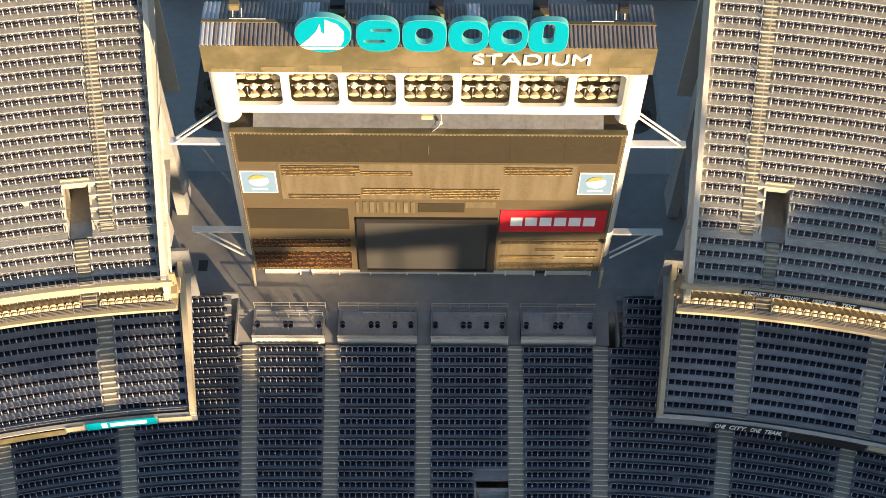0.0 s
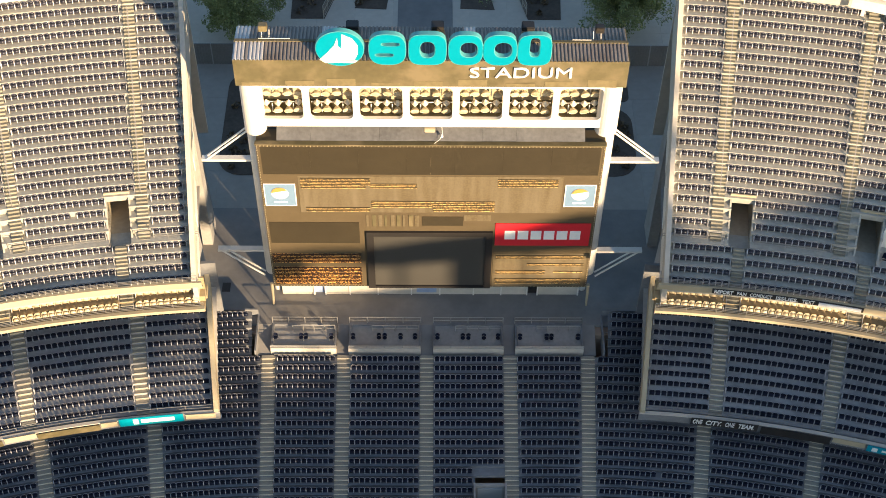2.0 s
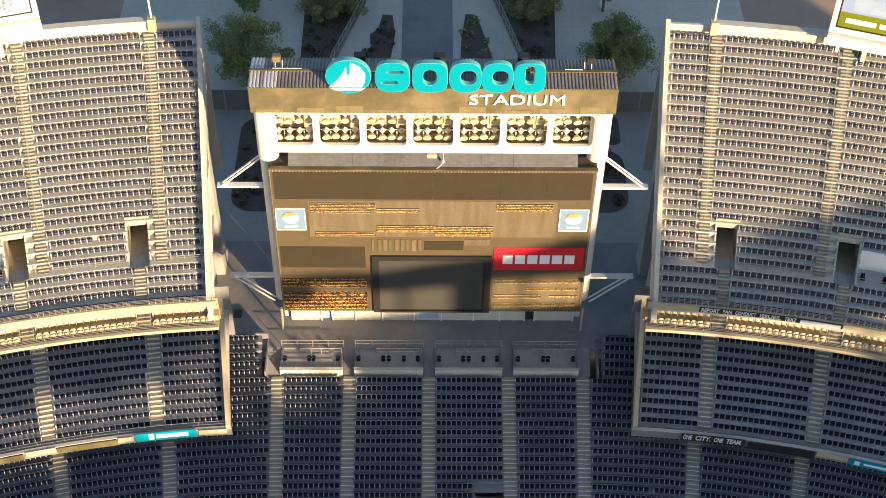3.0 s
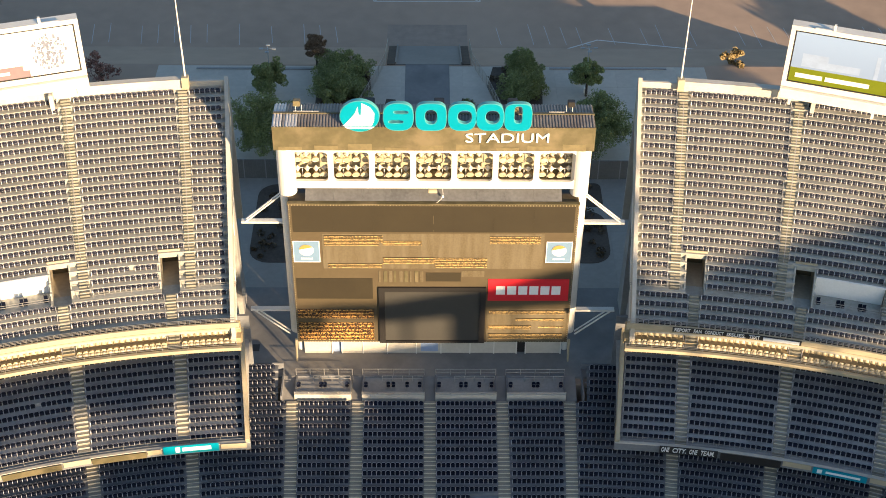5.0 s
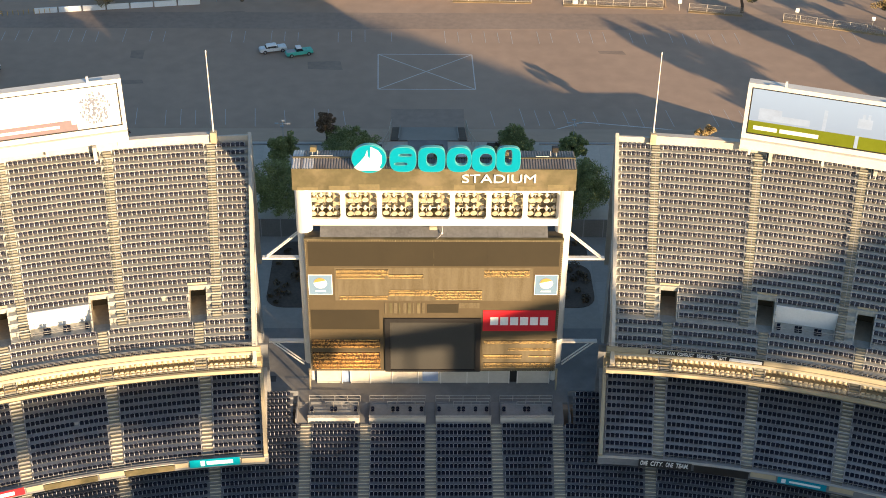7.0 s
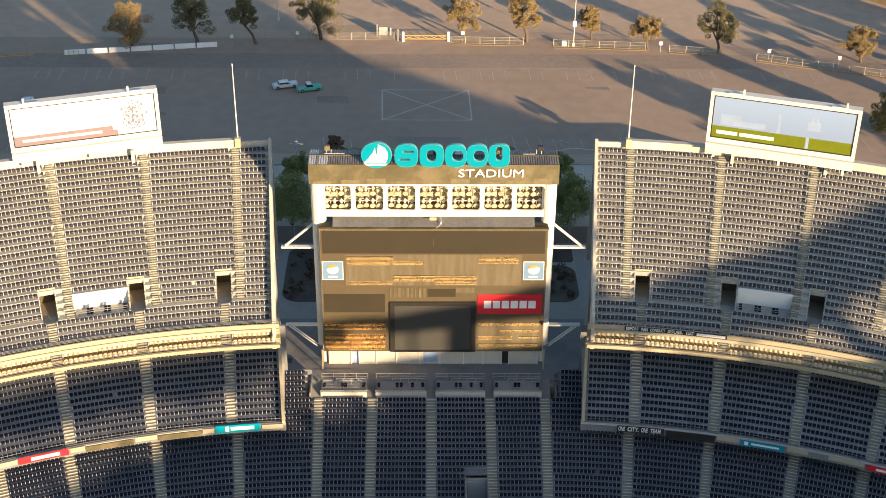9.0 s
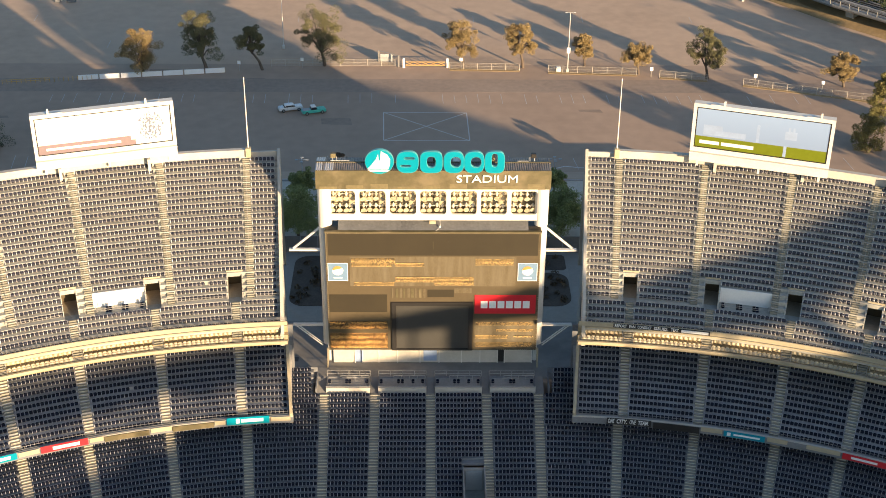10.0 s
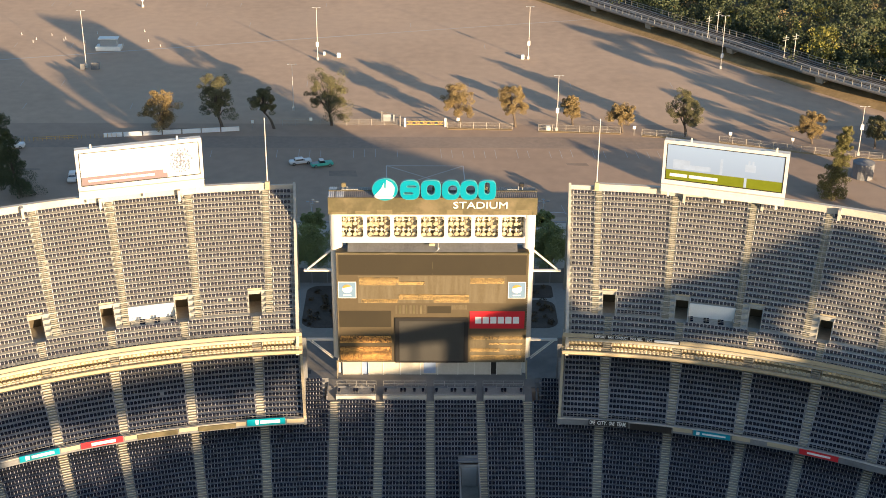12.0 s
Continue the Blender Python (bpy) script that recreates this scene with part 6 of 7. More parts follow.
# the conifers' shade and sun are put into their leaf colours
conifer("tall dark conifer at the car park corner", -88.5, 85.0, 0, 19.5, 4.8, 7, M["leaf_shaded"], -3.0)
conifer("tall sunlit conifer at the car park corner", 86.6, 84.6, 0, 16.8, 3.8, 8, M["leaf_conifer"], 2.4)
conifer("dark conifer at the car park corner", -95.5, 92, 0, 10, 3.6, 9, M["leaf_shaded"])

# ---- plaza behind the scoreboard ----
pl = thing("plaza", "grey concrete plaza paving in large bays", "pavement", 0, 36, 5.3, kind="structure")
pv = Buf()
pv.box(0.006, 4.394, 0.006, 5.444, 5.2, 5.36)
near_paving = pv.mesh("near_bay", M["near_paving"])
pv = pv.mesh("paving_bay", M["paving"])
# the four rows nearest the scoreboard take the darker tone
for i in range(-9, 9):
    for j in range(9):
        ob = new("paving_bay", pv if j > 3 else near_paving)
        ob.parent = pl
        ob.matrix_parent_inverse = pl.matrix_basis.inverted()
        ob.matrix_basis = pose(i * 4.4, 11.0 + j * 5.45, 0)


def bed(ring, seed, lab, shrubs=14, leaf="leaf_dark", low=0.4, high=1.1):
    """A planting bed with a kerbless soil top and low shrubs inside its outline."""
    cx, cy = sum(p[0] for p in ring) / len(ring), sum(p[1] for p in ring) / len(ring)
    ob = thing("planting_bed", lab, "planting bed", cx, cy, 5.36)
    b = Buf()
    b.face([(x, y, 5.42) for x, y in ring])
    for (xa, ya), (xb, yb) in zip(ring, ring[1:] + ring[:1]):
        b.face([(xa, ya, 5.3), (xb, yb, 5.3), (xb, yb, 5.42), (xa, ya, 5.42)])
    put("soil", b, M["soil"], ob)
    rg = np.random.default_rng(seed)
    cs = []
    for _ in range(shrubs):
        k, f = rg.integers(len(ring)), rg.uniform(0, 0.9) ** 0.5
        (xa, ya), (xb, yb) = ring[k], ring[(k + 1) % len(ring)]
        e = rg.uniform()
        cs.append((cx + (xa + (xb - xa) * e - cx) * f, cy + (ya + (yb - ya) * e - cy) * f, 5.55))
    bv, bf = [], []
    leaves(bv, bf, cs, rg.uniform(low, high, shrubs), 40, 0.2, rg, 0.6)
    tagged(leaf_mesh("shrubs", bv, bf, M[leaf], ob), kind="stuff")


def soft_corners(x0, x1, y0, y1, r):
    ring = []
    for cx, cy, a0 in ((x1 - r, y1 - r, 0), (x0 + r, y1 - r, 90), (x0 + r, y0 + r, 180), (x1 - r, y0 + r, 270)):
        ring += [(cx + r * math.cos(radians(a0 + k * 18)), cy + r * math.sin(radians(a0 + k * 18))) for k in range(6)]
    return ring


bed(soft_corners(-22.2, -13.6, 15.8, 31.4, 2.4), 201, "brown planting bed with rusty shrubs behind the scoreboard", 34, "leaf_brown", 0.3, 0.9)
bed(soft_corners(13.6, 21.7, 15.8, 26.0, 2.4), 202, "brown planting bed with rusty shrubs behind the scoreboard", 24, "leaf_brown", 0.3, 0.9)
bed(soft_corners(13.6, 21.7, 26.9, 31.8, 0.8), 207, "small brown planting bed behind the scoreboard", 10, "leaf_brown", 0.3, 0.8)
bed([(-16.2, 40.5), (-12.3, 40.5), (-8.6, 54.0), (-9.2, 59.6), (-16.4, 59.6)], 203, "brown soil bed under the plaza trees", 26, "leaf_brown", 0.3, 0.8)
bed([(15.0, 40.5), (15.9, 59.8), (8.8, 59.8), (7.8, 54.6), (11.2, 40.5)], 204, "brown soil bed under the plaza trees", 26, "leaf_brown", 0.3, 0.8)
bed([(-8.9, 42.4), (-5.2, 42.2), (-4.7, 47.5), (-5.1, 51.2), (-6.4, 51.4), (-6.8, 48.5), (-7.9, 47.2), (-7.6, 45.0)], 205, "small dark mulch bed with low shrubs beside the path", 9, "leaf_brown", 0.3, 0.9)
bed([(3.4, 42.4), (7.4, 42.2), (6.6, 46.5), (5.6, 51.2), (4.2, 51.6), (3.6, 47.0)], 206, "small dark mulch bed with low shrubs beside the path", 9, "leaf_dark", 0.3, 0.9)
rp = Buf()
rp.hexa([(-3.85, 20, 5.3), (2.5, 20, 5.3), (2.5, 60.5, 5.3), (-3.85, 60.5, 5.3)], [(-3.85, 20, 5.40), (2.5, 20, 5.40), (2.5, 60.5, 5.40), (-3.85, 60.5, 5.40)])
tagged(put("entrance_path", rp, M["concourse"]), "dark asphalt path across the plaza to the ramp", "path", kind="structure")
rp = Buf()
rp.hexa([(-5.2, 60.5, 4.9), (4.2, 60.5, 4.9), (4.2, 74.4, -0.2), (-5.2, 74.4, -0.2)], [(-5.2, 60.5, 5.42), (4.2, 60.5, 5.42), (4.2, 74.4, 0.06), (-5.2, 74.4, 0.06)])
for x0, x1 in ((-5.4, -5.2), (4.2, 4.4)):
    rp.hexa([(x0, 60.5, 4.9), (x1, 60.5, 4.9), (x1, 74.4, -0.2), (x0, 74.4, -0.2)], [(x0, 60.5, 5.8), (x1, 60.5, 5.8), (x1, 74.4, 0.4), (x0, 74.4, 0.4)])
for x0, x1, nm in ((-6.6, -5.4, "west"), (4.4, 5.6, "east")):
    sl = Buf()
    sl.hexa([(x0, 60.5, 4.9), (x1, 60.5, 4.9), (x1, 74.4, -0.2), (x0, 74.4, -0.2)], [(x0, 60.5, 5.45), (x1, 60.5, 5.45), (x1, 74.4, 0.08), (x0, 74.4, 0.08)])
    tagged(put("planted_slope_" + nm, sl, M["soil"]), "bare soil slope beside the ramp", "slope", kind="structure")
tagged(put("entrance_ramp", rp, M["ramp"]), "grey concrete ramp with low side walls down to the car park", "ramp", kind="structure")
tagged(boxes("asphalt_apron", [(-7.0, 5.6, 74.4, 81.0, 0.004, 0.014)], M["road"]), "dark asphalt apron at the foot of the ramp", "road", kind="structure")
for pts in (((-12.4, 40.5), (-8.5, 54.0), (-6.8, 60.5), (-6.7, 73.0)), ((11.0, 41.0), (7.7, 54.7), (5.8, 60.5), (5.7, 73.0))):
    b = Buf()
    prev = None
    for (xa, ya), (xb, yb) in zip(pts, pts[1:]):
        n = max(1, round(math.hypot(xb - xa, yb - ya) / 1.5))
        for k in range(n):
            f = k / n
            x, y = xa + (xb - xa) * f, ya + (yb - ya) * f
            zt = 5.4 if y < 60.5 else 5.5 - (y - 60.5) * 0.388
            b.tube((x, y, zt - 0.1), (x, y, zt + 1.9), 0.04, seg=5)
            if prev:
                for h in (0.1, 1.0, 1.9):
                    b.tube((prev[0], prev[1], prev[2] + h), (x, y, zt + h), 0.028, seg=4)
                for j in range(1, 8):
                    g = j / 8
                    px, py, pz = (prev[m] + ((x, y, zt)[m] - prev[m]) * g for m in range(3))
                    b.tube((px, py, pz), (px, py, pz + 1.9), 0.012, seg=3, caps=False)
            prev = (x, y, zt)
    tagged(put("ramp_fence", b, M["fence_wire"]), "tall wire fence along the planting bed and ramp", "fence")
for s in (-1, 1):
    sf = thing("screen_fence", "tall grey slatted screen fence across the plaza", "fence", s * 21, 32.8, 5.36, group="plaza screen fences")
    for k in range(4):
        x = s * 21.5 - 5.6 + k * 2.8
        panel = boxes("fence_panel", [(x + 0.05, x + 2.75, 32.8, 32.86, 5.36, 8.3)], M["screen_fence"], sf)
        for j in range(9):
            boxes("slat", [(x + 0.12 + j * 0.3, x + 0.24 + j * 0.3, 32.75, 32.8, 5.36, 8.3)], M["screen_fence"], panel)
        boxes("post", [(x - 0.06, x + 0.06, 32.74, 32.9, 5.36, 8.4)], M["tank"], sf)
tagged(boxes("kerb", [(-34, -17.0, 59.0, 59.4, 5.2, 5.5), (17.0, 34, 59.3, 59.7, 5.2, 5.5)], M["grey_wall"]), "pale concrete kerb along the plaza edge", "kerb", kind="structure")


def lamp_post(x, y, z, h, label, heads=2, box_z=None, mat="white", group="car park lamps"):
    t = thing("street_lamp", label, "street lamp", x, y, z, group=group)
    b = Buf()
    b.tube((x, y, z), (x, y, z + h), 0.11, 0.06, seg=8)
    put("pole", b, M[mat], t)
    boxes("base", [(x - 0.28, x + 0.28, y - 0.28, y + 0.28, z, z + 0.8)], M["white"], t)
    for k in range(heads):
        dx = (-0.9, 0.9, 0.0, 0.0)[k]
        dy = (0, 0, -0.9, 0.9)[k]
        hb = Buf()
        hb.tube((x, y, z + h), (x + dx * 0.6, y + dy * 0.6, z + h + 0.1), 0.05, seg=5)
        hb.box(x + dx - 0.28, x + dx + 0.28, y + dy - 0.14, y + dy + 0.14, z + h, z + h + 0.14)
        put("lamp_head", hb, M["tank"], t)
    if box_z:
        boxes("sign_panel", [(x - 0.38, x + 0.38, y - 0.25, y - 0.17, z + box_z, z + box_z + 1.3)], M["sign_white"], t)
    return t


for x, y, h, bz in ((-31.1, 181.1, 15, 4.0), (28.0, 182.9, 15, 4.0), (31.0, 125.6, 14, 4.6), (80.7, 174.6, 15, 3.2), (-94.0, 173.6, 16, None), (100.4, 109.9, 12, 6.4), (-34.3, 139.8, 12, None), (-89.9, 235.0, 15, 2.0), (-24, 247, 15, 2.0), (33, 246, 15, 2.0)):
    lamp_post(x, y, 0, h, "tall white car park lamp post with a sign panel" if bz else "tall white car park lamp post", 2, bz)
for x, y in ((-22.7, 52.9), (21.7, 53.4)):
    lamp_post(x, y, 5.3, 7.2, "dark four-armed plaza lamp", 4, None, "tank", "plaza lamps")

# ---- car park ----
tagged(boxes("road", [(-160, 160, 113.5, 121.0, 0.004, 0.012)], M["road"]), "darker asphalt lane along the car park fence", "road", kind="structure")
# added sheet that paints the far car park brighter, as under fuller sun
tagged(boxes("far_lot_sheet", [(-420, 420, 129.8, 420, 0.002, 0.008)], M["far_asphalt"]), "paler asphalt sheet brightening the far car park", "car park", kind="structure")
ln = Buf()
bright = Buf()


def stripe(x0, y0, x1, y1, w=0.14, buf=None):
    d = Vector((x1 - x0, y1 - y0, 0))
    o = Vector((-d.y, d.x, 0)).normalized() * (w / 2)
    p, q = Vector((x0, y0, 0.016)), Vector((x1, y1, 0.016))
    (buf or ln).face([p - o, q - o, q + o, p + o])


for a, c in (((-9.9, 102.5), (7.6, 102.4)), ((7.6, 102.4), (7.9, 88.4)), ((7.9, 88.4), (-9.5, 88.4)), ((-9.5, 88.4), (-9.9, 102.5)), ((-9.9, 102.5), (7.9, 88.4)), ((7.6, 102.4), (-9.5, 88.4))):
    stripe(*a, *c, 0.2, bright)
for i in range(-32, 33):
    x = i * 2.55
    for y0, y1, lean in ((75.0, 80.9, 0.65), (107.5, 112.5, 0.2)):
        if not (-10 < x < 9 and y0 < 100) and rng.random() < 0.62:
            stripe(x + lean, y0 + rng.uniform(-0.4, 0.4), x, y1 + rng.uniform(-0.8, 0.4), 0.1)
for i in range(-30, 31):
    for y0 in (140, 158, 192, 214, 236):
        if rng.random() < 0.12:
            stripe(i * 5.4, y0, i * 5.4 - 0.1, y0 + 4.5, 0.12)
stripe(-150, 172.5, -20, 205.8, 0.5)
stripe(-20, 205.8, 60, 226, 0.35)
stripe(18, 72.2, 26, 76.5, 0.25, bright)
stripe(26, 76.5, 60, 70.5, 0.25, bright)
tagged(put("box_marking", bright, M["paint_bright"]), "white painted box with crossed lines on the asphalt", "road marking", kind="structure")
tagged(put("parking_lines", ln, M["paint"]), "faded white parking bay lines", "road marking", kind="structure")
patch = Buf()
rg = random.Random(11)
for i in range(26):
    x, y = rg.uniform(-110, 110), rg.uniform(85, 240)
    w, h = rg.uniform(2, 9), rg.uniform(0.6, 4)
    patch.face([(x, y, 0.006), (x + w, y + rg.uniform(-1, 1), 0.006), (x + w * 0.9, y + h, 0.006), (x - 0.3, y + h * 0.9, 0.006)])
tagged(put("asphalt_patches", patch, M["patch"]), "irregular darker repair patches in the asphalt", "road patch", kind="structure")

# fence with posts, barriers and gate
for x0, y0, x1, y1 in ((-36, 128.4, -8.0, 129.0), (4.4, 127.0, 20.2, 126.3), (26.6, 125.4, 46.4, 123.8), (51.4, 122.5, 61.8, 120.4), (69.3, 118.0, 93.4, 109.6), (93.4, 109.6, 120, 104.0)):
    fe = thing("fence", "low galvanised wire mesh fence along the lane", "fence", (x0 + x1) / 2, (y0 + y1) / 2, 0, group="car park fences")
    p, q = Vector((x0, y0, 0)), Vector((x1, y1, 0))
    n = int((q - p).length / 3)
    for k in range(n + 1):
        c = p.lerp(q, k / n)
        b = Buf()
        b.tube(c, c + Vector((0, 0, 1.7)), 0.05, seg=5)
        put("post", b, M["fence_wire"], fe)
    b = Buf()
    for h in (0.15, 0.9, 1.65):
        b.tube(p + Vector((0, 0, h)), q + Vector((0, 0, h)), 0.02, seg=4)
    m = int((q - p).length / 0.14)
    for k in range(m):
        c = p.lerp(q, k / m)
        b.tube(c + Vector((0, 0, 0.15)), c + Vector((0, 0, 1.65)), 0.015, seg=3, caps=False)
    put("mesh_panel", b, M["fence_wire"], fe)
    if x0 > 0:
        d = (q - p).normalized()
        o = Vector((-d.y, d.x, 0))
        b = Buf()
        b.hexa([p - o * 0.9, q - o * 0.7, q + o * 0.6, p + o * 0.8], [v + Vector((0, 0, 0.06)) for v in (p - o * 0.8, q - o * 0.6, q + o * 0.5, p + o * 0.7)])
        tagged(put("dirt_verge", b, M["dirt"]), "narrow strip of dry earth under the fence", "verge", kind="structure")
ga = thing("gate", "yellow steel barrier gate across the entrance", "gate", -1, 128, 0)
b = Buf()
for h in (0.5, 1.3):
    b.tube((-5.6, 128.2, h), (3.4, 128.2, h), 0.07, seg=5)
for k in range(5):
    xa = -5.6 + 9 * k / 5
    b.tube((xa, 128.2, 0.5), (xa + 1.8, 128.2, 1.3), 0.05, seg=5)
    b.tube((xa, 128.2, 1.3), (xa + 1.8, 128.2, 0.5), 0.05, seg=5)
put("gate_leaf", b, M["yellow"], ga)
for x in (-6.0, 3.9):
    boxes("gate_post", [(x - 0.25, x + 0.25, 127.9, 128.4, 0, 2.2)], M["sign_white"], ga)
kiosk = thing("ticket_arch", "white frame arch beside the gate", "arch", -8, 130.5, 0)
b = Buf()
for x in (-11.8, -7.2):
    b.tube((x, 131.5 if x < -9 else 128.4, 0), (x, 131.5 if x < -9 else 128.4, 2.8), 0.2, seg=6)
b.tube((-11.8, 131.5, 2.7), (-7.2, 128.4, 2.7), 0.12, seg=6)
put("arch_frame", b, M["rail"], kiosk)
boxes("arch_screen", [(-11.4, -8.6, 131.2, 131.3, 0.2, 2.0)], M["tank"], kiosk)
for i in range(7):
    f0 = i / 7
    p = Vector((-78.1, 120.2, 0)).lerp(Vector((-46.0, 125.1, 0)), f0 + 0.004)
    q = Vector((-78.1, 120.2, 0)).lerp(Vector((-46.0, 125.1, 0)), f0 + 1 / 7 - 0.006)
    d = (q - p).normalized()
    o = Vector((-d.y, d.x, 0))
    b = Buf()
    b.hexa([p - o * 0.35, q - o * 0.35, q + o * 0.35, p + o * 0.35], [p - o * 0.12 + Vector((0, 0, 1.0)), q - o * 0.12 + Vector((0, 0, 1.0)), q + o * 0.12 + Vector((0, 0, 1.0)), p + o * 0.12 + Vector((0, 0, 1.0))])
    tagged(put("traffic_barrier", b, M["sign_white"]), "white concrete traffic barrier in a row", "barrier", group="traffic barriers")
b = Buf()
for k in range(26):
    x, y = -100 + k * 1.0, 116.5 + k * 0.15
    b.tube((x, y, 0), (x, y, 1.0), 0.06, seg=5)
for h in (0.5, 0.95):
    b.tube((-94, 117.4, h), (-84, 118.9, h), 0.06, seg=5)
tagged(put("post_row", b, M["yellow"]), "row of short posts with an orange rail", "bollards")


def vehicle(name, label, x, y, turn, mat, pickup=False, van=False, roof=None):
    t = thing(name, label, "car", x, y, 0)
    t.matrix_basis = pose(x, y, 0, 0, 0, turn)

    def sub(nm, bm, mt, lab="", parent=None):
        me = bpy.data.meshes.new(nm)
        bm.to_mesh(me)
        bm.free()
        me.materials.append(mt)
        ob = new(nm, me)
        ob.parent = parent or t
        return tagged(ob, lab) if lab else ob

    def block(x0, x1, y0, y1, z0, z1, tx0=0.0, tx1=0.0, ty=0.0, bev=0.08):
        bm = bmesh.new()
        vs = [bm.verts.new(p) for p in ((x0, y0, z0), (x1, y0, z0), (x1, y1, z0), (x0, y1, z0), (x0 + tx0, y0 + ty, z1), (x1 - tx1, y0 + ty, z1), (x1 - tx1, y1 - ty, z1), (x0 + tx0, y1 - ty, z1))]
        for f in ((3, 2, 1, 0), (4, 5, 6, 7), (0, 1, 5, 4), (1, 2, 6, 5), (2, 3, 7, 6), (3, 0, 4, 7)):
            bm.faces.new([vs[k] for k in f])
        bmesh.ops.bevel(bm, geom=bm.edges[:], offset=bev, segments=2, affect='EDGES')
        return bm

    lg = 2.6
    sub("body", block(-lg, lg, -0.92, 0.92, 0.32, 0.98 if not van else 1.2, 0.1, 0.12, 0.06, 0.12), mat)
    if pickup:
        sub("cab", block(-0.7, 0.75, -0.82, 0.82, 0.93, 1.6, 0.16, 0.4, 0.12, 0.08), M["glass"])
        sub("cab_roof", block(-0.62, 0.5, -0.76, 0.76, 1.5, 1.72, 0.1, 0.16, 0.12, 0.06), roof or mat)
        sub("load_bed", block(-2.4, -0.85, -0.7, 0.7, 0.96, 1.0, 0, 0, 0, 0.01), M["tank"])
    else:
        sub("cabin", block(-1.5, 1.0, -0.8, 0.8, 0.95, 1.42 if not van else 1.95, 0.45, 0.5, 0.14, 0.08), M["glass"])
        sub("cabin_roof", block(-1.3, 0.7, -0.74, 0.74, 1.3 if not van else 1.8, 1.5 if not van else 2.04, 0.2, 0.25, 0.12, 0.06), roof or mat)
        for wx in (-1.2, 0.62):
            sub("pillar", block(wx - 0.08, wx + 0.08, -0.77, 0.77, 0.95, 1.35 if not van else 1.85, 0.05, -0.02, 0.08, 0.02), roof or mat)
    for bx in (-lg - 0.02, lg - 0.1):
        sub("bumper", block(bx, bx + 0.12, -0.88, 0.88, 0.38, 0.55, 0, 0, 0, 0.03), M["rail"])
    for wx in (-1.65, 1.65):
        for wy in (-0.85, 0.85):
            bm = bmesh.new()
            bmesh.ops.create_cone(bm, cap_ends=True, segments=16, radius1=0.36, radius2=0.36, depth=0.24, matrix=pose(wx, wy, 0.36, 90))
            w = sub("wheel", bm, M["rubber"])
            bm = bmesh.new()
            bmesh.ops.create_cone(bm, cap_ends=True, segments=12, radius1=0.2, radius2=0.2, depth=0.26, matrix=pose(wx, wy, 0.36, 90))
            sub("rim", bm, M["rail"], "", w)


vehicle("pickup_truck", "mint green pickup truck with a pale roof in the car park", -24.6, 102.2, 19, M["car_green"], True, roof=M["car_white"])
vehicle("saloon_car", "long silver saloon car parked beside the pickup", -29.6, 103.6, 17, M["car_silver"], roof=M["car_white"])
vehicle("van", "white van parked at the car park corner", -79.2, 93.8, 95, M["car_white"], van=True)
vehicle("van", "white van parked under the dark conifers", -97.5, 113.0, 5, M["car_white"], van=True)
bo = thing("booth", "small flat-roofed booth on a white plinth", "booth", -91.3, 190.2, 0)
boxes("plinth", [(-94.8, -87.8, 189.0, 192.2, 0, 1.1)], M["sign_white"], bo)
boxes("booth_body", [(-93.6, -88.8, 189.6, 191.8, 1.1, 3.2)], M["tank"], bo)
boxes("booth_roof", [(-94.0, -88.4, 189.3, 192.0, 3.2, 3.4)], M["sign_white"], bo)
for x, y, w, h, mt in ((-94.6, 172.0, 1.2, 1.7, "dimmed_concrete"), (-91.2, 172.2, 2.2, 2.0, "dimmed_concrete"), (26.4, 183.0, 0.9, 1.2, "sign_white"), (29.0, 126.0, 1.0, 1.1, "sign_white"), (-25.4, 184.0, 1.0, 1.2, "sign_white"), (-29.6, 186.0, 0.6, 0.9, "sign_white")):
    cb = thing("utility_cabinet", "small utility cabinet beside the lamp post", "cabinet", x, y, 0, group="car park cabinets")
    bevelled("cabinet_body", x - w / 2, x + w / 2, y - 0.5, y + 0.5, 0, h, 0.05, M[mt], cb)
for x, y in ((7.0, 128.0), (49.5, 122.6), (72, 118.6), (86, 114.8), (-43, 125.8), (-29, 127.8)):
    sg = thing("road_sign", "white sign board on a short post", "sign", x, y, 0, group="fence signs")
    boxes("post", [(x - 0.05, x + 0.05, y - 0.05, y + 0.05, 0, 1.8)], M["rail"], sg)
    boxes("board", [(x - 0.35, x + 0.35, y - 0.1, y - 0.05, 1.6, 2.4)], M["sign_white"], sg)
for i in range(16):
    x, y = -118 + i * 2.6 + rng.uniform(-2, 2), 196 + rng.uniform(-4, 12)
    b = Buf()
    b.tube((x, y, 0), (x, y, 0.8), 0.09, 0.04, seg=6)
    tagged(put("traffic_cone", b, M["sign_white"]), "pale traffic cone on the car park", "cone", group="traffic cones")
tk = thing("storage_tank", "round grey storage tank behind the conifer", "tank", 97.5, 96.5, 0)
b = Buf()
b.tube((97.5, 96.5, 0), (97.5, 96.5, 3.6), 2.4, seg=20)
put("tank_body", b, M["dimmed_concrete"], tk)
b = Buf()
b.tube((97.5, 96.5, 3.6), (97.5, 96.5, 4.1), 2.45, 0.4, seg=20)
put("tank_roof", b, M["dimmed_concrete"], tk)

# ---- railway viaduct and woods beyond the car park ----
WAY = [Vector(p) for p in ((14, 284, 0), (49, 234, 0), (68, 209, 0), (87, 185.5, 0), (102.8, 163, 0), (119.2, 144.2, 0), (158, 107, 0), (230, 48, 0))]


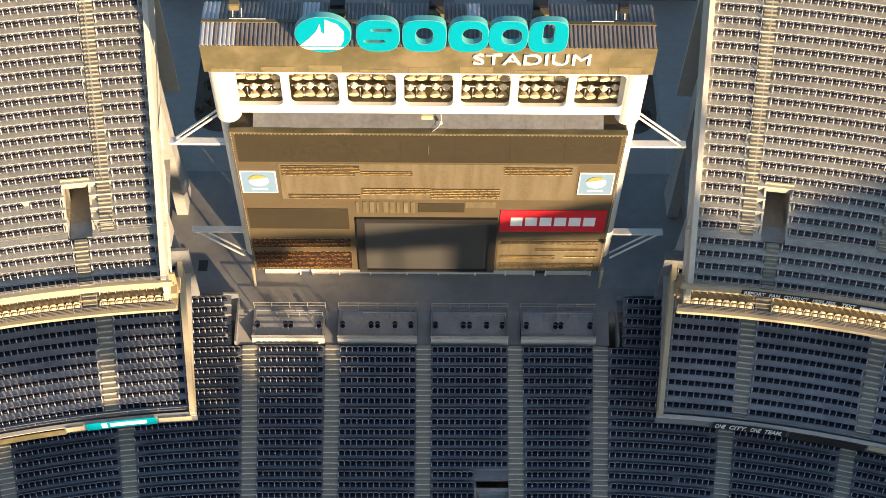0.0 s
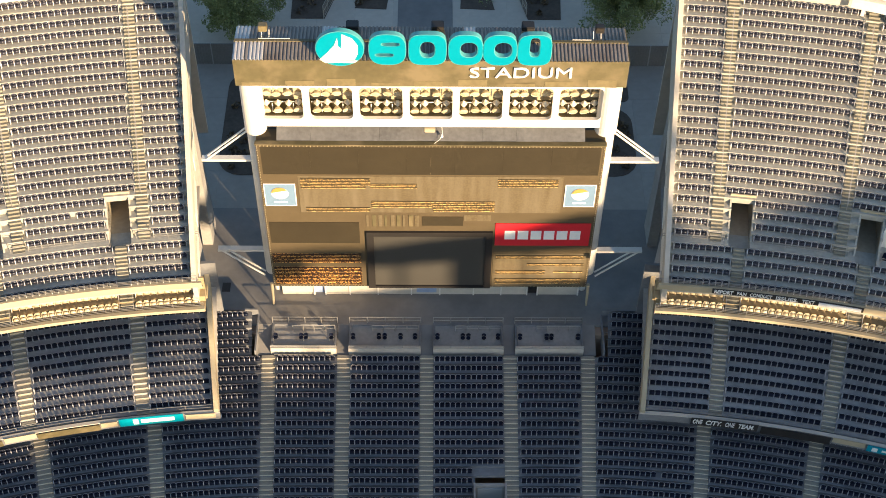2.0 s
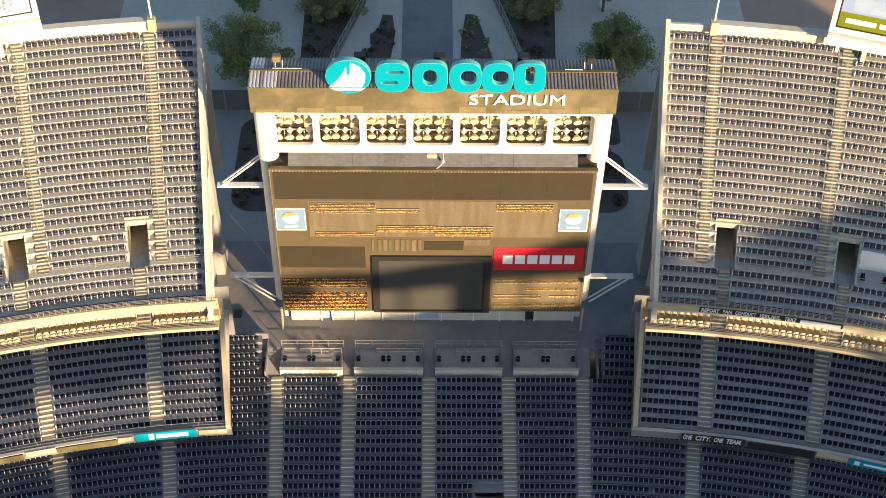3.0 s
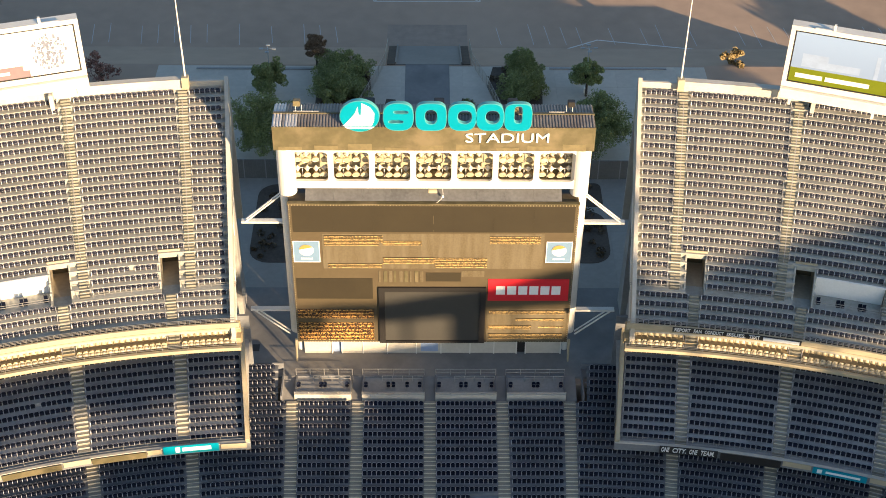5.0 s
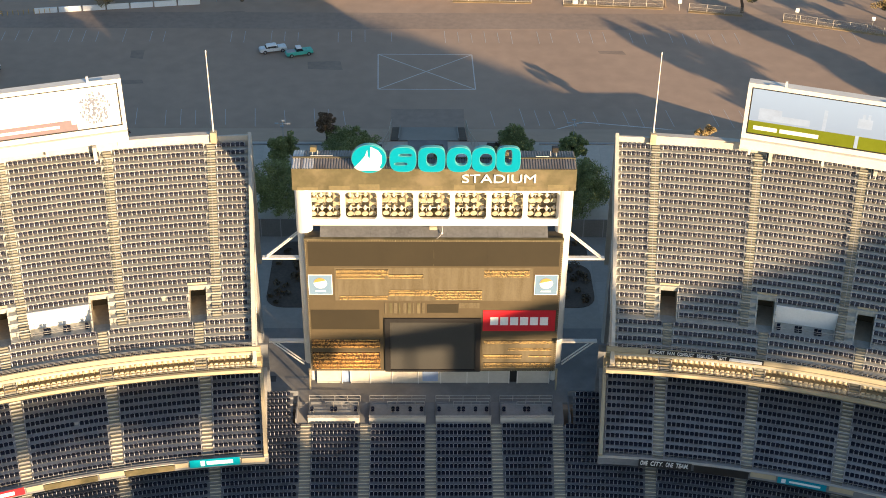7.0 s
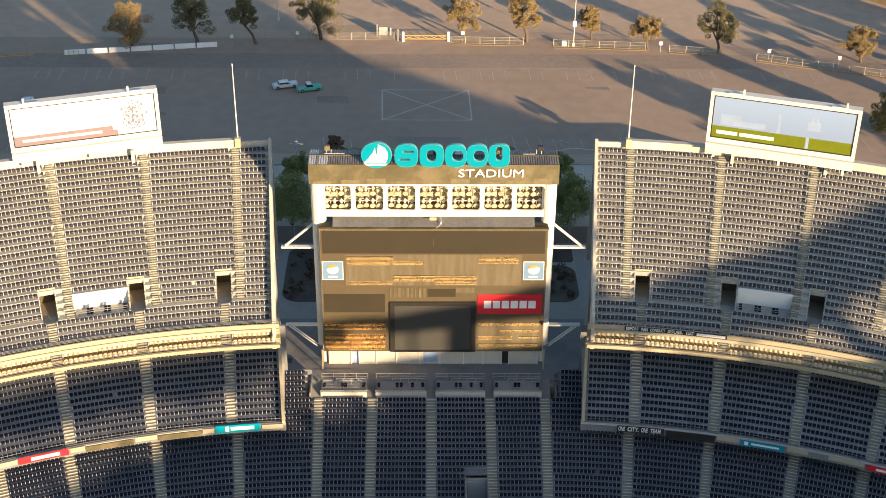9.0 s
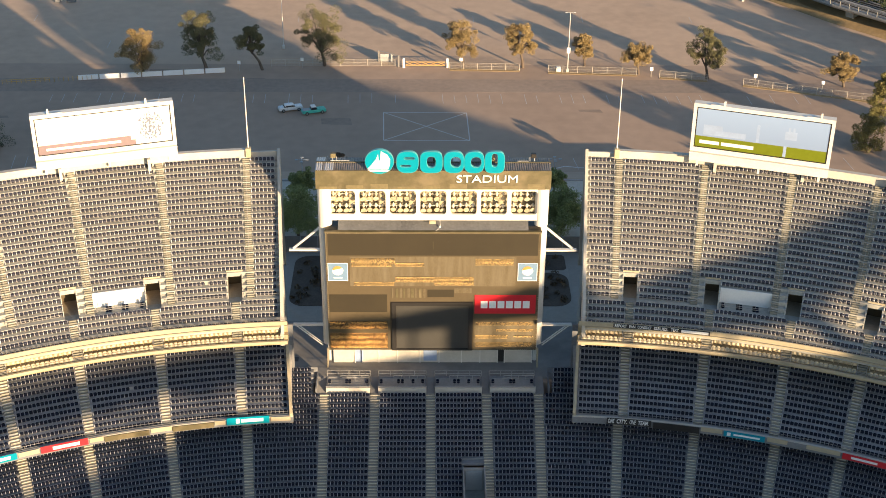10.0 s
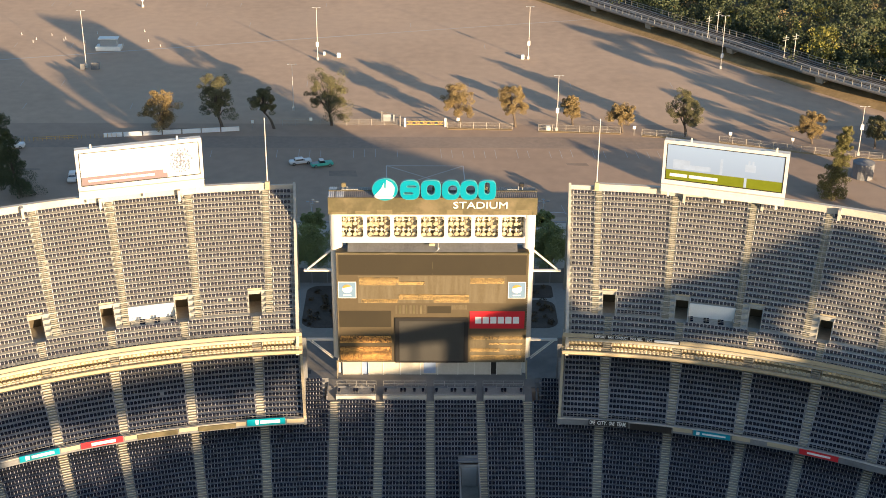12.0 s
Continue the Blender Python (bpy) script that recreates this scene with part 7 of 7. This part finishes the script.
def way(f):
    f = max(0.0, min(len(WAY) - 1.001, f))
    i = int(f)
    p = WAY[i].lerp(WAY[i + 1], f - i)
    d = (WAY[i + 1] - WAY[i]).normalized()
    return p, d, Vector((-d.y, d.x, 0))


via = thing("railway_viaduct", "grey concrete railway viaduct with metal railings and two tracks", "viaduct", 87, 185, 0)


VZ = -1.2


def strip(name, o0, o1, z0, z1, mat, lab=""):
    b = Buf()
    for i in range(len(WAY) - 1):
        (p, _, n0), (q, _, _) = way(i), way(i + 0.999)
        n1 = way(min(i + 1, len(WAY) - 2))[2]
        c = [p - n0 * o0, q - n1 * o0, q - n1 * o1, p - n0 * o1]
        c = c if o1 < o0 else c[::-1]
        b.hexa([(v.x, v.y, z0 + VZ) for v in c], [(v.x, v.y, z1 + VZ) for v in c])
    return put(name, b, mat, via, lab)


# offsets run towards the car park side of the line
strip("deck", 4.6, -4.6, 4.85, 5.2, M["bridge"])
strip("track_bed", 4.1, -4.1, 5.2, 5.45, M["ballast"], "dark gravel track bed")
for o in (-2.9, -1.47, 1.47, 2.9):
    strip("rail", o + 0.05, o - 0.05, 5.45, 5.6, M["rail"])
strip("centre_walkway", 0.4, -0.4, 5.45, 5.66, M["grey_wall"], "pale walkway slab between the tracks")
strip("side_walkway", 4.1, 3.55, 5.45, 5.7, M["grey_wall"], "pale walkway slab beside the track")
post_mesh = Buf()
post_mesh.tube((0, 0, 0), (0, 0, 1.3), 0.07, seg=4)
post_mesh = post_mesh.mesh("railing_post", M["rail"])
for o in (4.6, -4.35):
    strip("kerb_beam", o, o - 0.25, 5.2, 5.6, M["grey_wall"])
    k = 0.0
    while k < len(WAY) - 1.01:
        p, d, n0 = way(k)
        c = p - n0 * (o - 0.12)
        post = new("railing_post", post_mesh)
        post.parent = via
        post.matrix_parent_inverse = via.matrix_basis.inverted()
        post.matrix_basis = pose(c.x, c.y, 5.6 + VZ)
        k += 2.6 / (WAY[int(k) + 1] - WAY[int(k)]).length
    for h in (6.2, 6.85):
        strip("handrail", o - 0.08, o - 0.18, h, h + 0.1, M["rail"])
for k in (0.4, 1.2, 1.95, 2.98, 4.15, 5.2):
    p, d, n0 = way(k)
    b = Buf()
    b.hexa([p - d * 1.0 - n0 * 1.6, p + d * 1.0 - n0 * 1.6, p + d * 1.0 + n0 * 1.6, p - d * 1.0 + n0 * 1.6], [p - d * 1.2 - n0 * 2.4 + Vector((0, 0, 4.7 + VZ)), p + d * 1.2 - n0 * 2.4 + Vector((0, 0, 4.7 + VZ)), p + d * 1.2 + n0 * 2.4 + Vector((0, 0, 4.7 + VZ)), p - d * 1.2 + n0 * 2.4 + Vector((0, 0, 4.7 + VZ))])
    put("pier", b, M["pier"], via)
for k, off in ((2.74, -3.3), (2.67, 3.3), (3.64, -0.25), (3.66, 3.2)):
    p, d, n0 = way(k)
    c = p + n0 * off
    m = thing("catenary_mast", "pale overhead line mast on the viaduct", "mast", c.x, c.y, 5.4 + VZ, group="overhead line masts")
    b = Buf()
    b.tube((c.x, c.y, 5.4 + VZ), (c.x, c.y, 12.0 + VZ), 0.1, 0.07, seg=6)
    put("pole", b, M["white"], m)
    b = Buf()
    for h in (10.6 + VZ, 11.3 + VZ):
        b.tube((c.x - n0.x * 1.2, c.y - n0.y * 1.2, h), (c.x + n0.x * 1.2, c.y + n0.y * 1.2, h), 0.04, seg=5)
    put("crossarm", b, M["white"], m)
bank = Buf()
for i in range(len(WAY) - 1):
    (p, _, n0), (q, _, _) = way(i), way(i + 0.999)
    n1 = way(min(i + 1, len(WAY) - 2))[2]
    for o0, z0, o1, z1 in ((5.5, 0.03, 3.2, 1.1), (3.2, 1.1, -6.0, 2.4), (-6.0, 2.4, -9, 1.4)):
        bank.face([v for v in ((p - n0 * o0) + Vector((0, 0, z0)), (q - n1 * o0) + Vector((0, 0, z0)), (q - n1 * o1) + Vector((0, 0, z1)), (p - n0 * o1) + Vector((0, 0, z1)))])
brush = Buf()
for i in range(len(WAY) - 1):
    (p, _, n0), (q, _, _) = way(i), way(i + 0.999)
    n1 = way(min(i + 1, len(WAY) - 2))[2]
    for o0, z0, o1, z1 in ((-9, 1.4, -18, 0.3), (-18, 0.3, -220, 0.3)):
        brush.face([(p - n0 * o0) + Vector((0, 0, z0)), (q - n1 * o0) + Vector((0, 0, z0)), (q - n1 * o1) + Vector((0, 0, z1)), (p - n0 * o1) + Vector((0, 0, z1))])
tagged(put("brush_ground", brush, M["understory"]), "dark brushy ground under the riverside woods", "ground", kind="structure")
tagged(put("embankment", bank, M["dirt"]), "dry sunlit earth bank under the viaduct", "embankment", kind="structure")
rg = np.random.default_rng(77)
# the darkest leaf paints in the shade within the woods
for mt, n, sd, lab in (("leaf_shaded", 400, 1, "dense dark green riverside woods"), ("leaf_lime", 26, 2, "bright sunlit willows in the riverside woods"), ("leaf_gold", 24, 3, "yellowing thicket in the riverside woods"), ("leaf_olive", 50, 4, "olive thicket in the riverside woods")):
    bv, bf = [], []
    cs, rs_ = [], []
    for i in range(n):
        p, d, n0 = way(rg.uniform(0.2, 5.6))
        off = rg.uniform(7.5, 120) if rg.random() < 0.6 else rg.uniform(7.5, 34)
        c = p + n0 * off
        wide = 1.4 if mt == "leaf_lime" else rg.choice((0.7, 1.3, 2.3))
        top = rg.uniform(1.0, 5.0) * (0.6 + 0.7 * wide) + (3.0 if mt == "leaf_lime" else 0.0)
        for j in range(int(4 + (11 if mt == "leaf_lime" else 5) * wide)):
            cs.append((c.x + rg.normal() * 1.7 * wide, c.y + rg.normal() * 1.7 * wide, max(0.3, top - abs(rg.normal()) * 2.0 * wide)))
            rs_.append(rg.uniform(0.7, 1.5) * (0.6 + 0.5 * wide))
    leaves(bv, bf, cs, rs_, 46, 0.34, rg, 0.8)
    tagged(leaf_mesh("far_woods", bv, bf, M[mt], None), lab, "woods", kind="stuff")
